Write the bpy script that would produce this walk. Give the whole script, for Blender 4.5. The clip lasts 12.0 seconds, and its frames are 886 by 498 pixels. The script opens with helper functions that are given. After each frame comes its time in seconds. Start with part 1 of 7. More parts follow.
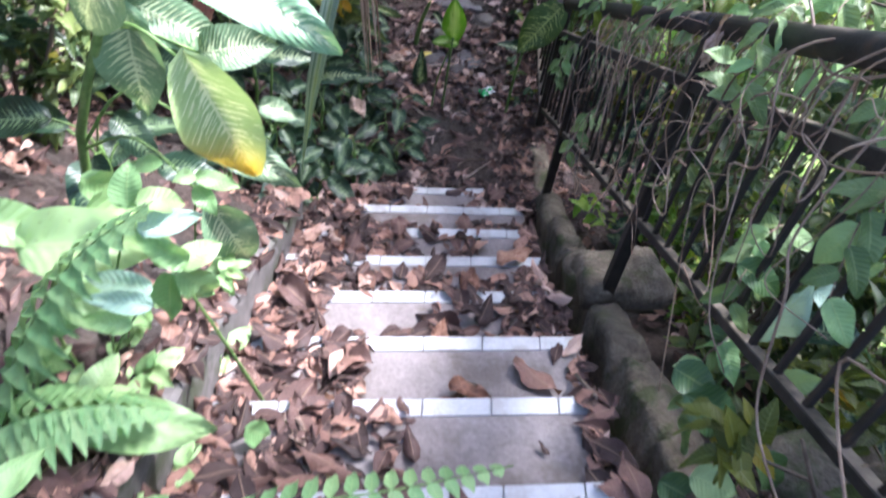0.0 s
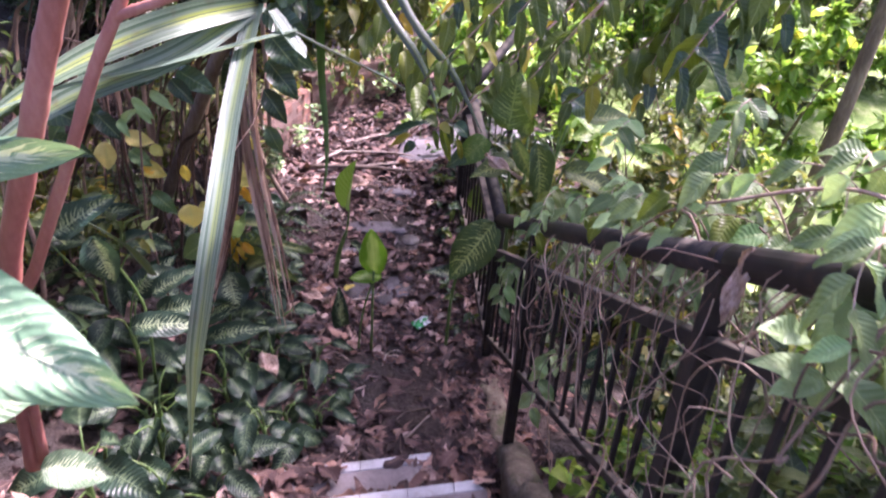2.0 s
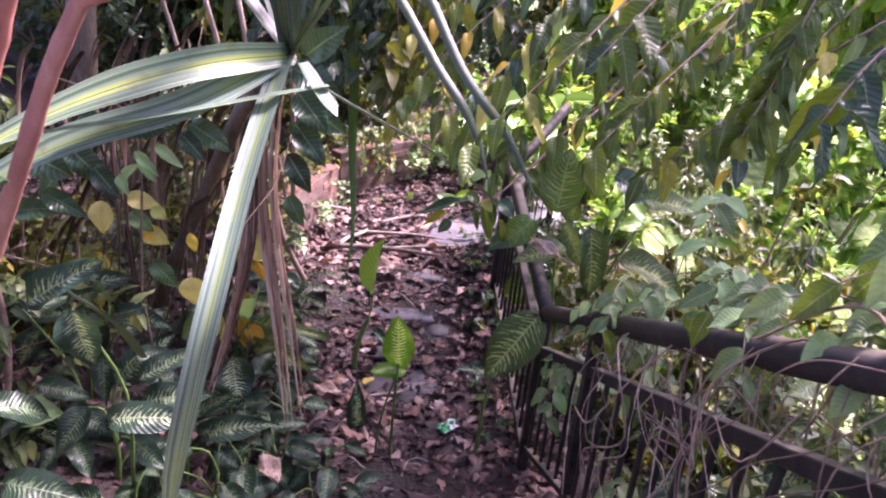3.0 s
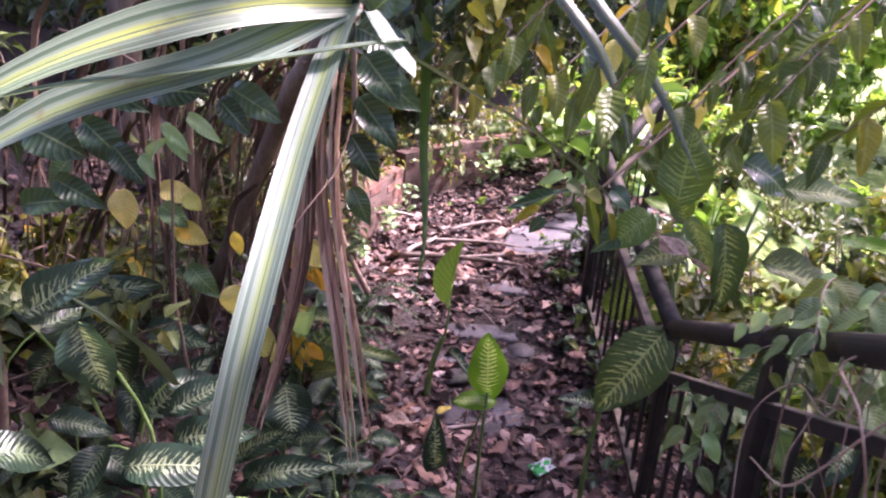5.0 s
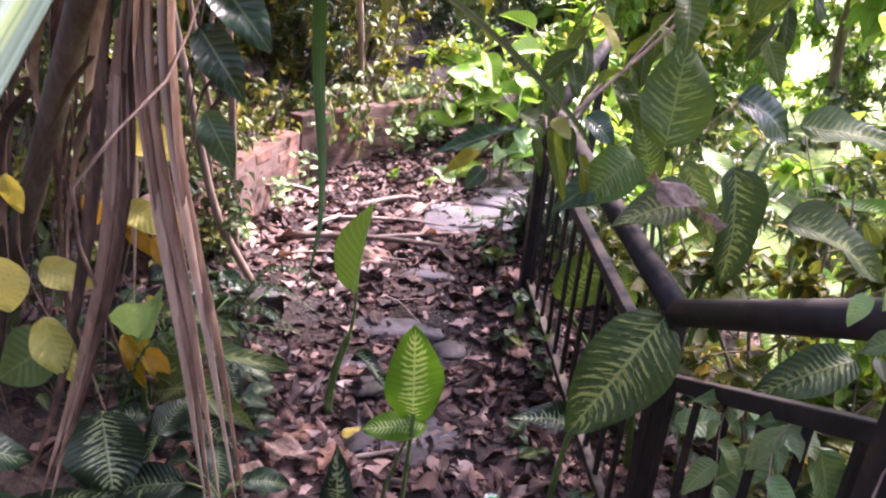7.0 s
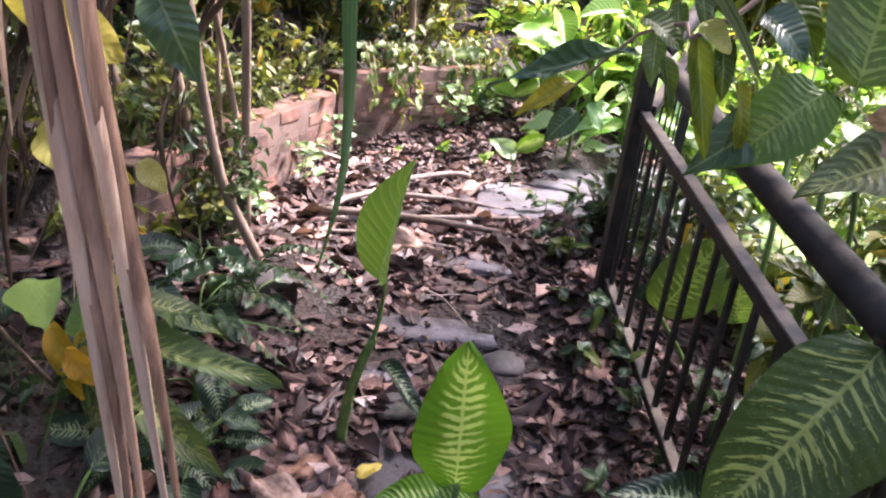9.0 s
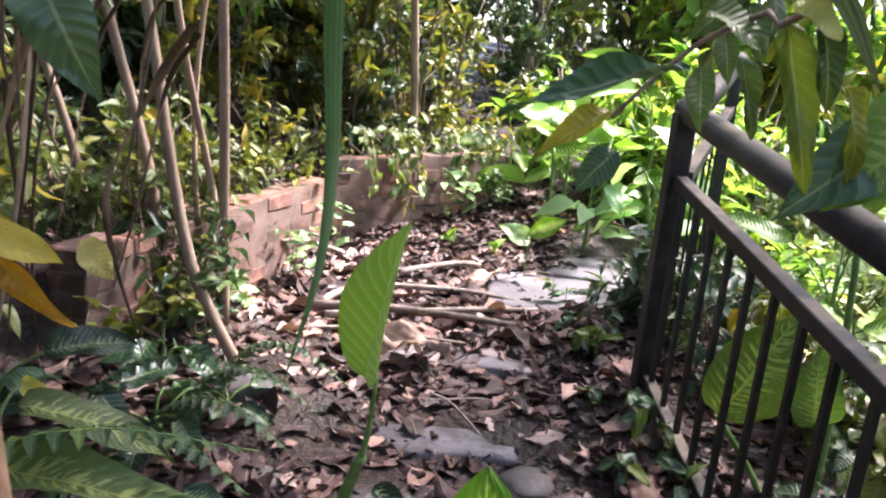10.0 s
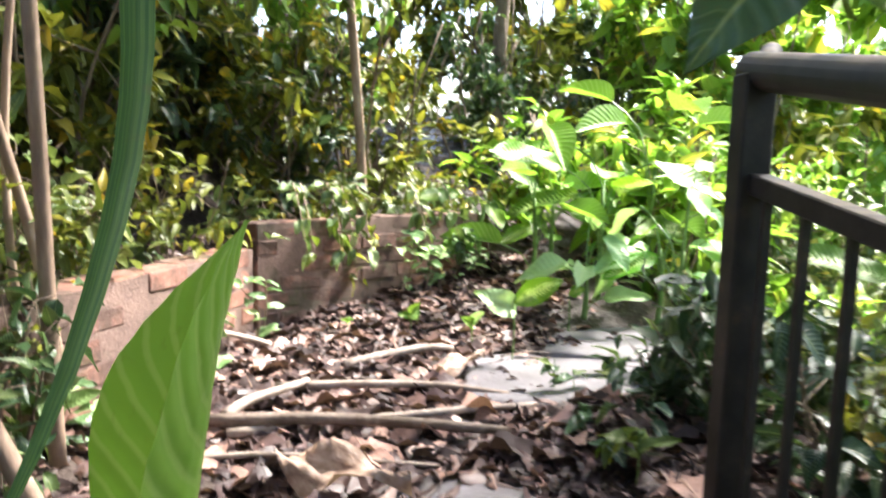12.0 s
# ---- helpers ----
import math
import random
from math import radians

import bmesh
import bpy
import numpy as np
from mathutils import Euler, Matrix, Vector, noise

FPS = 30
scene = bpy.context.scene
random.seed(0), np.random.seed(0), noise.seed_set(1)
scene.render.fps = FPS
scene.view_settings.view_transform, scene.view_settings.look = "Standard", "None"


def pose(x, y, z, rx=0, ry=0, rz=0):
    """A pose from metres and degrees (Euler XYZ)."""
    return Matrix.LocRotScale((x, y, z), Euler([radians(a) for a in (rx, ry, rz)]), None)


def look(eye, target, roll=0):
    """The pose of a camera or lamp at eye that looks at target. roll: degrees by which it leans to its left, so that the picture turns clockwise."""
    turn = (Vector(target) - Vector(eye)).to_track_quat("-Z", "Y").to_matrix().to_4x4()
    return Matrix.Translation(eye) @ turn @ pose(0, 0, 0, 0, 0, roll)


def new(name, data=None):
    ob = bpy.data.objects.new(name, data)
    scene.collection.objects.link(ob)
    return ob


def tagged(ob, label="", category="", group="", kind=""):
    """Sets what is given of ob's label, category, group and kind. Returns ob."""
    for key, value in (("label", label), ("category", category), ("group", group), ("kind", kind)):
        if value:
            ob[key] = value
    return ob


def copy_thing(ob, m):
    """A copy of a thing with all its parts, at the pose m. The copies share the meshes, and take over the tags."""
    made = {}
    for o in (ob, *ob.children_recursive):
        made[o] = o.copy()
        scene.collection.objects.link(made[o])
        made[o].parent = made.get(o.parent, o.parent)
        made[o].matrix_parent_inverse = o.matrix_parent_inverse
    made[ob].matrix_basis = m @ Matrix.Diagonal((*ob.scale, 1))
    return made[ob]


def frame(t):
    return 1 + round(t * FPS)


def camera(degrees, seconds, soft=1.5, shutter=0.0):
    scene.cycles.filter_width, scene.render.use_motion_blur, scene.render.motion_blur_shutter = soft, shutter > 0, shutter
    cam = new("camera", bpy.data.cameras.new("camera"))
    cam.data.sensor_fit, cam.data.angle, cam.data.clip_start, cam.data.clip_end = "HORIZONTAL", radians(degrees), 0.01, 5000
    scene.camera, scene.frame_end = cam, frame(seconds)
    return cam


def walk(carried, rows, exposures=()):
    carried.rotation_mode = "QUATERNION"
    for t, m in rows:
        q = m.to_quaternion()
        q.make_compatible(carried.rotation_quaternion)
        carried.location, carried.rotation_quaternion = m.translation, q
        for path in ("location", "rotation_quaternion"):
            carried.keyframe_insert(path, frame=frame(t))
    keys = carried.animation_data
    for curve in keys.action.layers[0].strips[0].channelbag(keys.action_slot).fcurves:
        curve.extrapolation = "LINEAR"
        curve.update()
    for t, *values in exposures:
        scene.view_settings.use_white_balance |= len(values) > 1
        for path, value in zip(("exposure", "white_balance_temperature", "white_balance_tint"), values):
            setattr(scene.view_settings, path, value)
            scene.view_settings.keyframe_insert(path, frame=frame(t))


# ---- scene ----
cam = camera(62.2, 12.0, soft=2.1, shutter=0.3)
METRES, EYE, TILT, LEAN, TURN = 5.2, 1.23, -46.0, -6.5, 2.4
ROWS = [
    (0.0, 0.0, 0.0, 0.0, 0.0, 0.0, -0.0),
    (0.5, -0.0005, 0.0434, 0.0154, -1.08, 6.28, 3.13),
    (1.0, -0.0057, 0.0682, 0.0359, -1.8, 7.87, 3.25),
    (1.5, 0.0085, 0.1144, 0.0492, -2.23, 12.13, 6.99),
    (2.0, 0.0213, 0.1468, 0.072, -3.07, 15.19, 7.46),
    (2.5, 0.017, 0.1948, 0.0901, -2.65, 20.61, 5.33),
    (4.5, 0.0023, 0.3368, 0.1242, -2.1, 23.59, 3.65),
    (5.0, -0.011, 0.3655, 0.1393, 1.69, 24.07, 3.11),
    (5.5, -0.013, 0.4131, 0.1505, 2.55, 25.81, 0.64),
    (6.0, -0.0114, 0.4541, 0.1561, -0.21, 26.16, 0.88),
    (6.5, -0.0162, 0.4952, 0.1696, -2.63, 24.99, 5.3),
    (7.0, -0.0101, 0.5381, 0.1911, -4.52, 23.43, 6.65),
    (7.5, -0.0007, 0.5714, 0.2079, -3.39, 21.02, 5.0),
    (9.5, -0.0034, 0.7099, 0.2535, -2.15, 26.03, 2.76),
    (10.0, 0.0036, 0.7485, 0.2652, -1.21, 31.53, 3.37),
    (10.5, 0.009, 0.7944, 0.2669, -3.37, 28.84, 3.93),
    (11.0, 0.0137, 0.8402, 0.2898, -5.17, 28.42, 5.43),
    (11.5, 0.0233, 0.8619, 0.3172, -6.25, 31.68, 7.76),
    (12.0, 0.0249, 0.9007, 0.3477, -0.56, 38.65, 7.66),
]
EXPOSURES = [(0.0, 2.6, 5600, 19), (0.6, 2.4, 5700, 18), (1.0, 2.35, 5800, 28), (1.5, 2.5, 5900, 40), (2.5, 2.75, 6000, 55), (4.5, 2.8, 6150, 56), (6.0, 2.88, 6200, 50), (7.5, 2.98, 6250, 42), (9.5, 3.03, 6200, 28), (10.5, 3.03, 6200, 20), (11.0, 3.06, 6250, 18), (12.0, 3.15, 6400, 12)]
walk(cam, [(t, pose(0, 0, EYE, TILT, LEAN, TURN) @ pose(METRES * x, METRES * y, METRES * z, 90 + pitch, roll, yaw)) for t, x, y, z, yaw, pitch, roll in ROWS], EXPOSURES)

# ---------------------------------------------------------------- world, sun and exposure
world = bpy.data.worlds.new("sky")
scene.world = world
world.use_nodes = True
wn = world.node_tree.nodes
sky = wn.new("ShaderNodeTexSky")
sky.sky_type = "NISHITA"
sky.sun_disc = False
sky.sun_elevation, sky.sun_rotation = radians(58), radians(60)
sky.air_density, sky.dust_density, sky.ozone_density = 1.0, 3.0, 1.0
world.node_tree.links.new(sky.outputs[0], wn["Background"].inputs["Color"])
wn["Background"].inputs["Strength"].default_value = 0.11
sun = new("sun", bpy.data.lights.new("sun", "SUN"))
sun.data.energy, sun.data.angle, sun.data.color = 3.5, radians(10), (1.0, 0.95, 0.86)
sun.matrix_world = look((5.0, 3.0, 8.0), (0, 0, 0))

rng = np.random.default_rng(7)
rnd = random.Random(11)


# ---------------------------------------------------------------- small helpers
def part(name, bm, material, parent=None, label=""):
    """Link a bmesh or a mesh as one object, under a thing or a part."""
    if isinstance(bm, bmesh.types.BMesh):
        me = bpy.data.meshes.new(name)
        bm.to_mesh(me)
        bm.free()
    else:
        me = bm
    if material and not me.materials:
        me.materials.append(material)
    ob = new(name, me)
    if parent:
        ob.parent = parent
    if label:
        ob["label"] = label
    return ob


def thing(name, label, category, at=(0, 0, 0), group="", kind="", rz=0.0):
    ob = new(name)
    ob.empty_display_size = 0.1
    ob.matrix_world = pose(*at, 0, 0, rz)
    return tagged(ob, label, category, group, kind)


def smooth(ob):
    for p in ob.data.polygons:
        p.use_smooth = True
    return ob


def spline(pts, n):
    """n points along a Catmull-Rom curve through pts."""
    p = np.array([Vector(q) for q in pts], float)
    p = np.vstack([2 * p[0] - p[1], p, 2 * p[-1] - p[-2]])
    out = []
    for s in np.linspace(0, len(p) - 3 - 1e-6, n):
        i, t = int(s), s - int(s)
        a, b, c, d = p[i:i + 4]
        out.append(0.5 * (2 * b + (c - a) * t + (2 * a - 5 * b + 4 * c - d) * t * t + (3 * b - a - 3 * c + d) * t ** 3))
    return np.array(out)


def tube(bm, pts, radii, sides=6, cap=True):
    """Sweep a round section along pts."""
    pts = [Vector(p) for p in pts]
    if not hasattr(radii, "__len__"):
        radii = [radii] * len(pts)
    radii = [float(q) for q in radii]
    rings, side = [], None
    for i, p in enumerate(pts):
        d = (pts[min(i + 1, len(pts) - 1)] - pts[max(i - 1, 0)]).normalized()
        if side is None:
            side = d.orthogonal().normalized()
        side = (side - d * side.dot(d)).normalized()
        up = d.cross(side)
        rings.append([bm.verts.new(p + radii[i] * (math.cos(a) * side + math.sin(a) * up)) for a in (2 * math.pi * k / sides for k in range(sides))])
    for a, b in zip(rings, rings[1:]):
        for k in range(sides):
            f = bm.faces.new((a[k], a[(k + 1) % sides], b[(k + 1) % sides], b[k]))
            f.smooth = True
    if cap:
        bm.faces.new(list(reversed(rings[0])))
        bm.faces.new(rings[-1])
    return bm


def box(bm, lo, hi, bevel=0.0, segments=1):
    m = Matrix.Translation((Vector(lo) + Vector(hi)) / 2) @ Matrix.Diagonal((*(Vector(hi) - Vector(lo)), 1))
    made = bmesh.ops.create_cube(bm, size=1, matrix=m)
    if bevel:
        edges = list({e for v in made["verts"] for e in v.link_edges})
        bmesh.ops.bevel(bm, geom=edges, offset=bevel, segments=segments, affect="EDGES", profile=0.5)
    return bm


def beam(bm, a, b, w, h, bevel=0.003):
    """A square bar from a to b, w across and h high, its upright sides kept upright."""
    a, b = Vector(a), Vector(b)
    d = b - a
    x = d.cross(Vector((0, 0, 1)))
    x = x.normalized() if x.length > 1e-4 else Vector((1, 0, 0))
    y = d.normalized()
    m = Matrix((x, y, x.cross(y))).transposed().to_4x4()
    made = bmesh.ops.create_cube(bm, size=1, matrix=Matrix.Translation((a + b) / 2) @ m @ Matrix.Diagonal((w, d.length, h, 1)))
    if bevel:
        edges = list({e for v in made["verts"] for e in v.link_edges})
        bmesh.ops.bevel(bm, geom=edges, offset=bevel, segments=1, affect="EDGES")
    return bm


def step01(x, a, b):
    t = np.clip((x - a) / (b - a), 0, 1)
    return t * t * (3 - 2 * t)


# ---------------------------------------------------------------- materials
class Nodes:
    def __init__(self, name):
        self.mat = bpy.data.materials.new(name)
        self.mat.use_nodes = True
        self.t = self.mat.node_tree
        self.bsdf = self.t.nodes["Principled BSDF"]
        self.out = self.t.nodes["Material Output"]

    def node(self, kind, **sets):
        n = self.t.nodes.new(kind)
        for k, v in sets.items():
            setattr(n, k, v)
        return n

    def put(self, socket, value):
        if isinstance(value, bpy.types.NodeSocket):
            self.t.links.new(value, socket)
        else:
            socket.default_value = value

    def m(self, op, a, b=0.0, c=0.0, clamp=False):
        n = self.node("ShaderNodeMath", operation=op, use_clamp=clamp)
        for s, v in zip(n.inputs, (a, b, c)):
            self.put(s, v)
        return n.outputs[0]

    def ramp(self, x, lo, hi):
        n = self.node("ShaderNodeMapRange", interpolation_type="SMOOTHSTEP")
        for k, value in enumerate((x, lo, hi)):
            self.put(n.inputs[k], value)
        return n.outputs[0]

    def mix(self, fac, a, b, blend="MIX"):
        n = self.node("ShaderNodeMix", data_type="RGBA", blend_type=blend)
        self.put(n.inputs[0], fac)
        for s, v in ((n.inputs[6], a), (n.inputs[7], b)):
            self.put(s, (*v, 1) if isinstance(v, tuple) and len(v) == 3 else v)
        return n.outputs[2]

    def noise(self, scale, detail=3.0, rough=0.55, vector=None, stretch=None):
        if vector is None:
            vector = self.node("ShaderNodeTexCoord").outputs["Object"]
        if stretch:
            mp = self.node("ShaderNodeMapping")
            mp.inputs["Scale"].default_value = stretch
            self.put(mp.inputs[0], vector)
            vector = mp.outputs[0]
        n = self.node("ShaderNodeTexNoise")
        self.put(n.inputs["Vector"], vector)
        n.inputs["Scale"].default_value, n.inputs["Detail"].default_value, n.inputs["Roughness"].default_value = scale, detail, rough
        return n.outputs["Fac"]

    def world_pos(self):
        return self.node("ShaderNodeNewGeometry").outputs["Position"]

    def random(self, island):
        return self.node("ShaderNodeNewGeometry").outputs["Random Per Island"] if island else self.node("ShaderNodeObjectInfo").outputs["Random"]

    def colors(self, x, stops):
        n = self.node("ShaderNodeValToRGB")
        self.put(n.inputs[0], x)
        r = n.color_ramp
        while len(r.elements) < len(stops):
            r.elements.new(0.5)
        for e, (at, c) in zip(r.elements, stops):
            e.position, e.color = at, (*c, 1)
        return n.outputs[0]

    def bump(self, height, strength=0.3, distance=0.01):
        n = self.node("ShaderNodeBump")
        n.inputs["Strength"].default_value, n.inputs["Distance"].default_value = strength, distance
        self.put(n.inputs["Height"], height)
        self.put(self.bsdf.inputs["Normal"], n.outputs[0])

    def finish(self, color, rough=0.6, metal=0.0, spec=0.5):
        self.put(self.bsdf.inputs["Base Color"], (*color, 1) if isinstance(color, tuple) else color)
        self.put(self.bsdf.inputs["Roughness"], rough)
        self.bsdf.inputs["Metallic"].default_value = metal
        self.bsdf.inputs["Specular IOR Level"].default_value = spec
        return self.mat

    def leafy(self, color, amount, rough, spec=0.5):
        """Let part of the light through the blade."""
        self.finish(color, rough, 0.0, spec)
        tr = self.node("ShaderNodeBsdfTranslucent")
        self.put(tr.inputs[0], self.mix(0.5, color, (1.0, 1.0, 0.25), "MULTIPLY"))
        mx = self.node("ShaderNodeMixShader")
        mx.inputs[0].default_value = amount
        self.t.links.new(self.bsdf.outputs[0], mx.inputs[1])
        self.t.links.new(tr.outputs[0], mx.inputs[2])
        self.t.links.new(mx.outputs[0], self.out.inputs[0])
        return self.mat


def uv_of(n):
    s = n.node("ShaderNodeSeparateXYZ")
    n.put(s.inputs[0], n.node("ShaderNodeUVMap", uv_map="UVMap").outputs[0])
    u, v = s.outputs[0], s.outputs[1]
    return u, v, n.m("ABSOLUTE", n.m("MULTIPLY_ADD", u, 2.0, -1.0))


def variegated(name, dark, pale, reach=0.8, amount=1.0, count=13.0, tip=None, rough=0.36, trans=0.3, island=False, ribbed=0.07):
    """A dumb cane's leaf: dark rim, pale feathered bands along its side veins."""
    n = Nodes(name)
    u, v, a = uv_of(n)
    r = n.random(island)
    wob, broad, fine = n.noise(9.0, 3.0), n.noise(5.0, 2.0), n.noise(34.0, 3.0)
    along = n.m("SUBTRACT", v, n.m("MULTIPLY", n.m("POWER", a, 1.15), 0.20))
    phase = n.m("MULTIPLY_ADD", along, count * 6.283, n.m("MULTIPLY", wob, 2.0))
    at = n.node("ShaderNodeCombineXYZ")
    for k, value in enumerate((n.m("MULTIPLY", along, count * 3.0), n.m("MULTIPLY", u, 3.6), n.m("MULTIPLY", r, 41.0))):
        n.put(at.inputs[k], value)
    streak = n.noise(1.0, 3.0, 0.6, at.outputs[0])
    streak = n.m("ADD", streak, n.m("MULTIPLY", n.m("SINE", phase), ribbed))
    cut = n.m("MULTIPLY_ADD", n.m("POWER", a, 1.6), 0.22, 0.485)
    band = n.ramp(n.m("ADD", streak, n.m("MULTIPLY", n.m("SUBTRACT", fine, 0.5), 0.10)), cut, n.m("ADD", cut, 0.05))
    edge = n.ramp(n.m("ADD", a, n.m("MULTIPLY", n.m("SUBTRACT", broad, 0.5), 0.9)), reach, reach - 0.4)
    ends = n.m("MULTIPLY", n.ramp(v, 0.0, 0.1), n.ramp(v, 1.0, 0.86))
    blot = n.m("MULTIPLY", n.m("MULTIPLY", band, edge), n.m("MULTIPLY", ends, amount))
    speck = n.m("MULTIPLY", n.ramp(n.noise(70.0, 2.0), 0.6, 0.7), n.m("MULTIPLY", edge, 0.4))
    rib = n.ramp(a, 0.06, 0.02)
    mask = n.m("MAXIMUM", n.m("MAXIMUM", blot, speck), n.m("MULTIPLY", rib, 0.8), clamp=True)
    hue = n.node("ShaderNodeHueSaturation")
    n.put(hue.inputs["Value"], n.m("MULTIPLY_ADD", r, 0.6, 0.7))
    n.put(hue.inputs["Hue"], n.m("MULTIPLY_ADD", r, 0.03, 0.485))
    hue.inputs["Color"].default_value = (*dark, 1)
    col = n.mix(mask, hue.outputs[0], pale)
    if tip:
        col = n.mix(n.m("MULTIPLY", n.ramp(n.m("ADD", v, n.m("MULTIPLY", u, 0.35)), 0.62, 1.15), 0.9), col, tip)
    col = n.mix(n.m("MULTIPLY", n.ramp(n.noise(40.0, 4.0), 0.66, 0.74), 0.5), col, (0.12, 0.08, 0.03))
    n.bump(n.m("ADD", n.m("MULTIPLY", n.m("SINE", phase), 0.5), n.m("MULTIPLY", rib, 1.6)), 0.35, 0.004)
    return n.leafy(col, trans, rough)


def plain_leaf(name, stops, rough=0.38, trans=0.35, island=True, veins=10.0, spots=0.3, vein_mix=0.14, vein_from=0.75, sweep=0.2):
    n = Nodes(name)
    u, v, a = uv_of(n)
    col = n.colors(n.random(island), stops)
    phase = n.m("MULTIPLY", n.m("SUBTRACT", v, n.m("MULTIPLY", a, sweep)), veins * 6.283)
    rib = n.ramp(a, 0.09, 0.03)
    vein = n.m("MULTIPLY", n.ramp(n.m("SINE", phase), vein_from, 1.0), vein_mix)
    col = n.mix(n.m("MAXIMUM", n.m("MULTIPLY", rib, 0.45), vein), col, n.mix(0.6, col, (0.5, 0.6, 0.25)))
    col = n.mix(n.m("MULTIPLY", n.ramp(n.noise(18.0, 4.0), 0.6, 0.72), spots), col, (0.10, 0.07, 0.02))
    n.bump(n.m("ADD", n.m("SINE", phase), rib), 0.25, 0.003)
    return n.leafy(col, trans, rough)


def striped(name, base, pale, gold, trans=0.25):
    """A screw pine's strap leaf: stripes along its length."""
    n = Nodes(name)
    u, v, a = uv_of(n)
    s = n.noise(9.0, 2.0, vector=n.node("ShaderNodeUVMap", uv_map="UVMap").outputs[0], stretch=(1.5, 0.03, 1))
    col = n.mix(n.ramp(s, 0.42, 0.58), base, pale)
    col = n.mix(n.m("MULTIPLY", n.ramp(a, 0.34, 0.12), n.ramp(n.noise(3.0, 2.0), 0.3, 0.6)), col, gold)
    col = n.mix(n.ramp(a, 0.05, 0.02), col, base)
    col = n.mix(n.m("MULTIPLY", n.ramp(a, 0.86, 0.97), 0.7), col, pale)
    col = n.mix(n.m("MULTIPLY", n.ramp(n.noise(14.0, 4.0), 0.6, 0.75), 0.45), col, (0.16, 0.12, 0.05))
    n.bump(s, 0.3, 0.004)
    return n.leafy(col, trans, 0.4)


def grained(name, stops, scale=6.0, stretch=None, fine=60.0, rough=0.8, bump=0.4, metal=0.0, spots=None, vary=0.0, island=False, spec=0.4, distance=0.006):
    """Two scales of grain over a ramp of real base colours."""
    n = Nodes(name)
    pos = n.node("ShaderNodeTexCoord").outputs["Object"]
    big, small = n.noise(scale, 4.0, 0.6, pos, stretch), n.noise(fine, 4.0, 0.65, pos, stretch)
    x = n.m("ADD", n.m("MULTIPLY", big, 0.65), n.m("MULTIPLY", small, 0.35))
    if vary:
        x = n.m("ADD", x, n.m("MULTIPLY", n.m("SUBTRACT", n.random(island), 0.5), vary))
    col = n.colors(x, stops)
    if spots:
        col = n.mix(n.m("MULTIPLY", n.ramp(n.noise(spots[1], 4.0, 0.7, n.world_pos()), 0.5, 0.64), spots[2]), col, spots[0])
    n.bump(n.m("ADD", n.m("MULTIPLY", big, 0.6), small), bump, distance)
    return n.finish(col, rough, metal, spec)


M = {}
# forest soil, giving way to grass in the open
n = Nodes("forest_floor")
sep = n.node("ShaderNodeSeparateXYZ")
n.put(sep.inputs[0], n.world_pos())
big, small = n.noise(3.0, 4.0), n.noise(40.0, 4.0)
earth = n.colors(n.m("ADD", n.m("MULTIPLY", big, 0.6), n.m("MULTIPLY", small, 0.4)), [(0.35, (0.022, 0.016, 0.013)), (0.5, (0.05, 0.036, 0.03)), (0.68, (0.10, 0.078, 0.066))])
grass = n.colors(n.noise(5.0, 6.0, 0.7), [(0.3, (0.05, 0.10, 0.02)), (0.5, (0.14, 0.22, 0.05)), (0.65, (0.33, 0.38, 0.18)), (0.75, (0.5, 0.5, 0.38))])
edge = n.m("ADD", sep.outputs[0], n.m("MULTIPLY", n.noise(0.8, 3.0), 2.0))
n.bump(n.m("ADD", big, small), 0.8, 0.03)
wet = n.m("MULTIPLY", n.ramp(n.noise(2.6, 3.0), 0.46, 0.6), n.ramp(edge, 3.2, 2.0))
M["soil"] = n.finish(n.mix(n.m("MULTIPLY", wet, 0.55), n.mix(n.ramp(edge, 3.2, 4.2), earth, grass), (0.018, 0.016, 0.017)), n.m("MULTIPLY_ADD", wet, -0.55, 0.9), 0.0, 0.3)
M["concrete"] = grained("concrete", [(0.3, (0.12, 0.10, 0.095)), (0.5, (0.22, 0.19, 0.185)), (0.7, (0.32, 0.285, 0.28))], 5.0, None, 70.0, 0.8, 0.35, spots=((0.10, 0.08, 0.06), 4.0, 0.55))
M["tile"] = grained("white_tile", [(0.3, (0.34, 0.35, 0.355)), (0.6, (0.52, 0.53, 0.545))], 8.0, None, 90.0, 0.35, 0.1, spots=((0.30, 0.25, 0.22), 9.0, 0.45), vary=0.1)
M["plaster"] = grained("old_plaster", [(0.3, (0.06, 0.055, 0.05)), (0.5, (0.11, 0.10, 0.097)), (0.7, (0.19, 0.175, 0.17))], 4.0, None, 50.0, 0.85, 0.5, spots=((0.05, 0.06, 0.03), 3.0, 0.85))
M["stone"] = grained("mossy_stone", [(0.3, (0.055, 0.044, 0.033)), (0.5, (0.15, 0.122, 0.09)), (0.7, (0.31, 0.26, 0.20))], 9.0, None, 60.0, 0.9, 0.9, spots=((0.05, 0.075, 0.02), 5.0, 0.7), distance=0.015)
n = Nodes("brick")
where = n.world_pos()
big, small = n.noise(7.0, 4.0, 0.6), n.noise(80.0, 4.0, 0.65)
clay = n.colors(n.m("ADD", n.m("ADD", n.m("MULTIPLY", big, 0.6), n.m("MULTIPLY", small, 0.3)), n.m("MULTIPLY", n.random(False), 0.16)), [(0.32, (0.09, 0.05, 0.04)), (0.5, (0.24, 0.115, 0.085)), (0.62, (0.34, 0.19, 0.145)), (0.76, (0.38, 0.28, 0.24))])
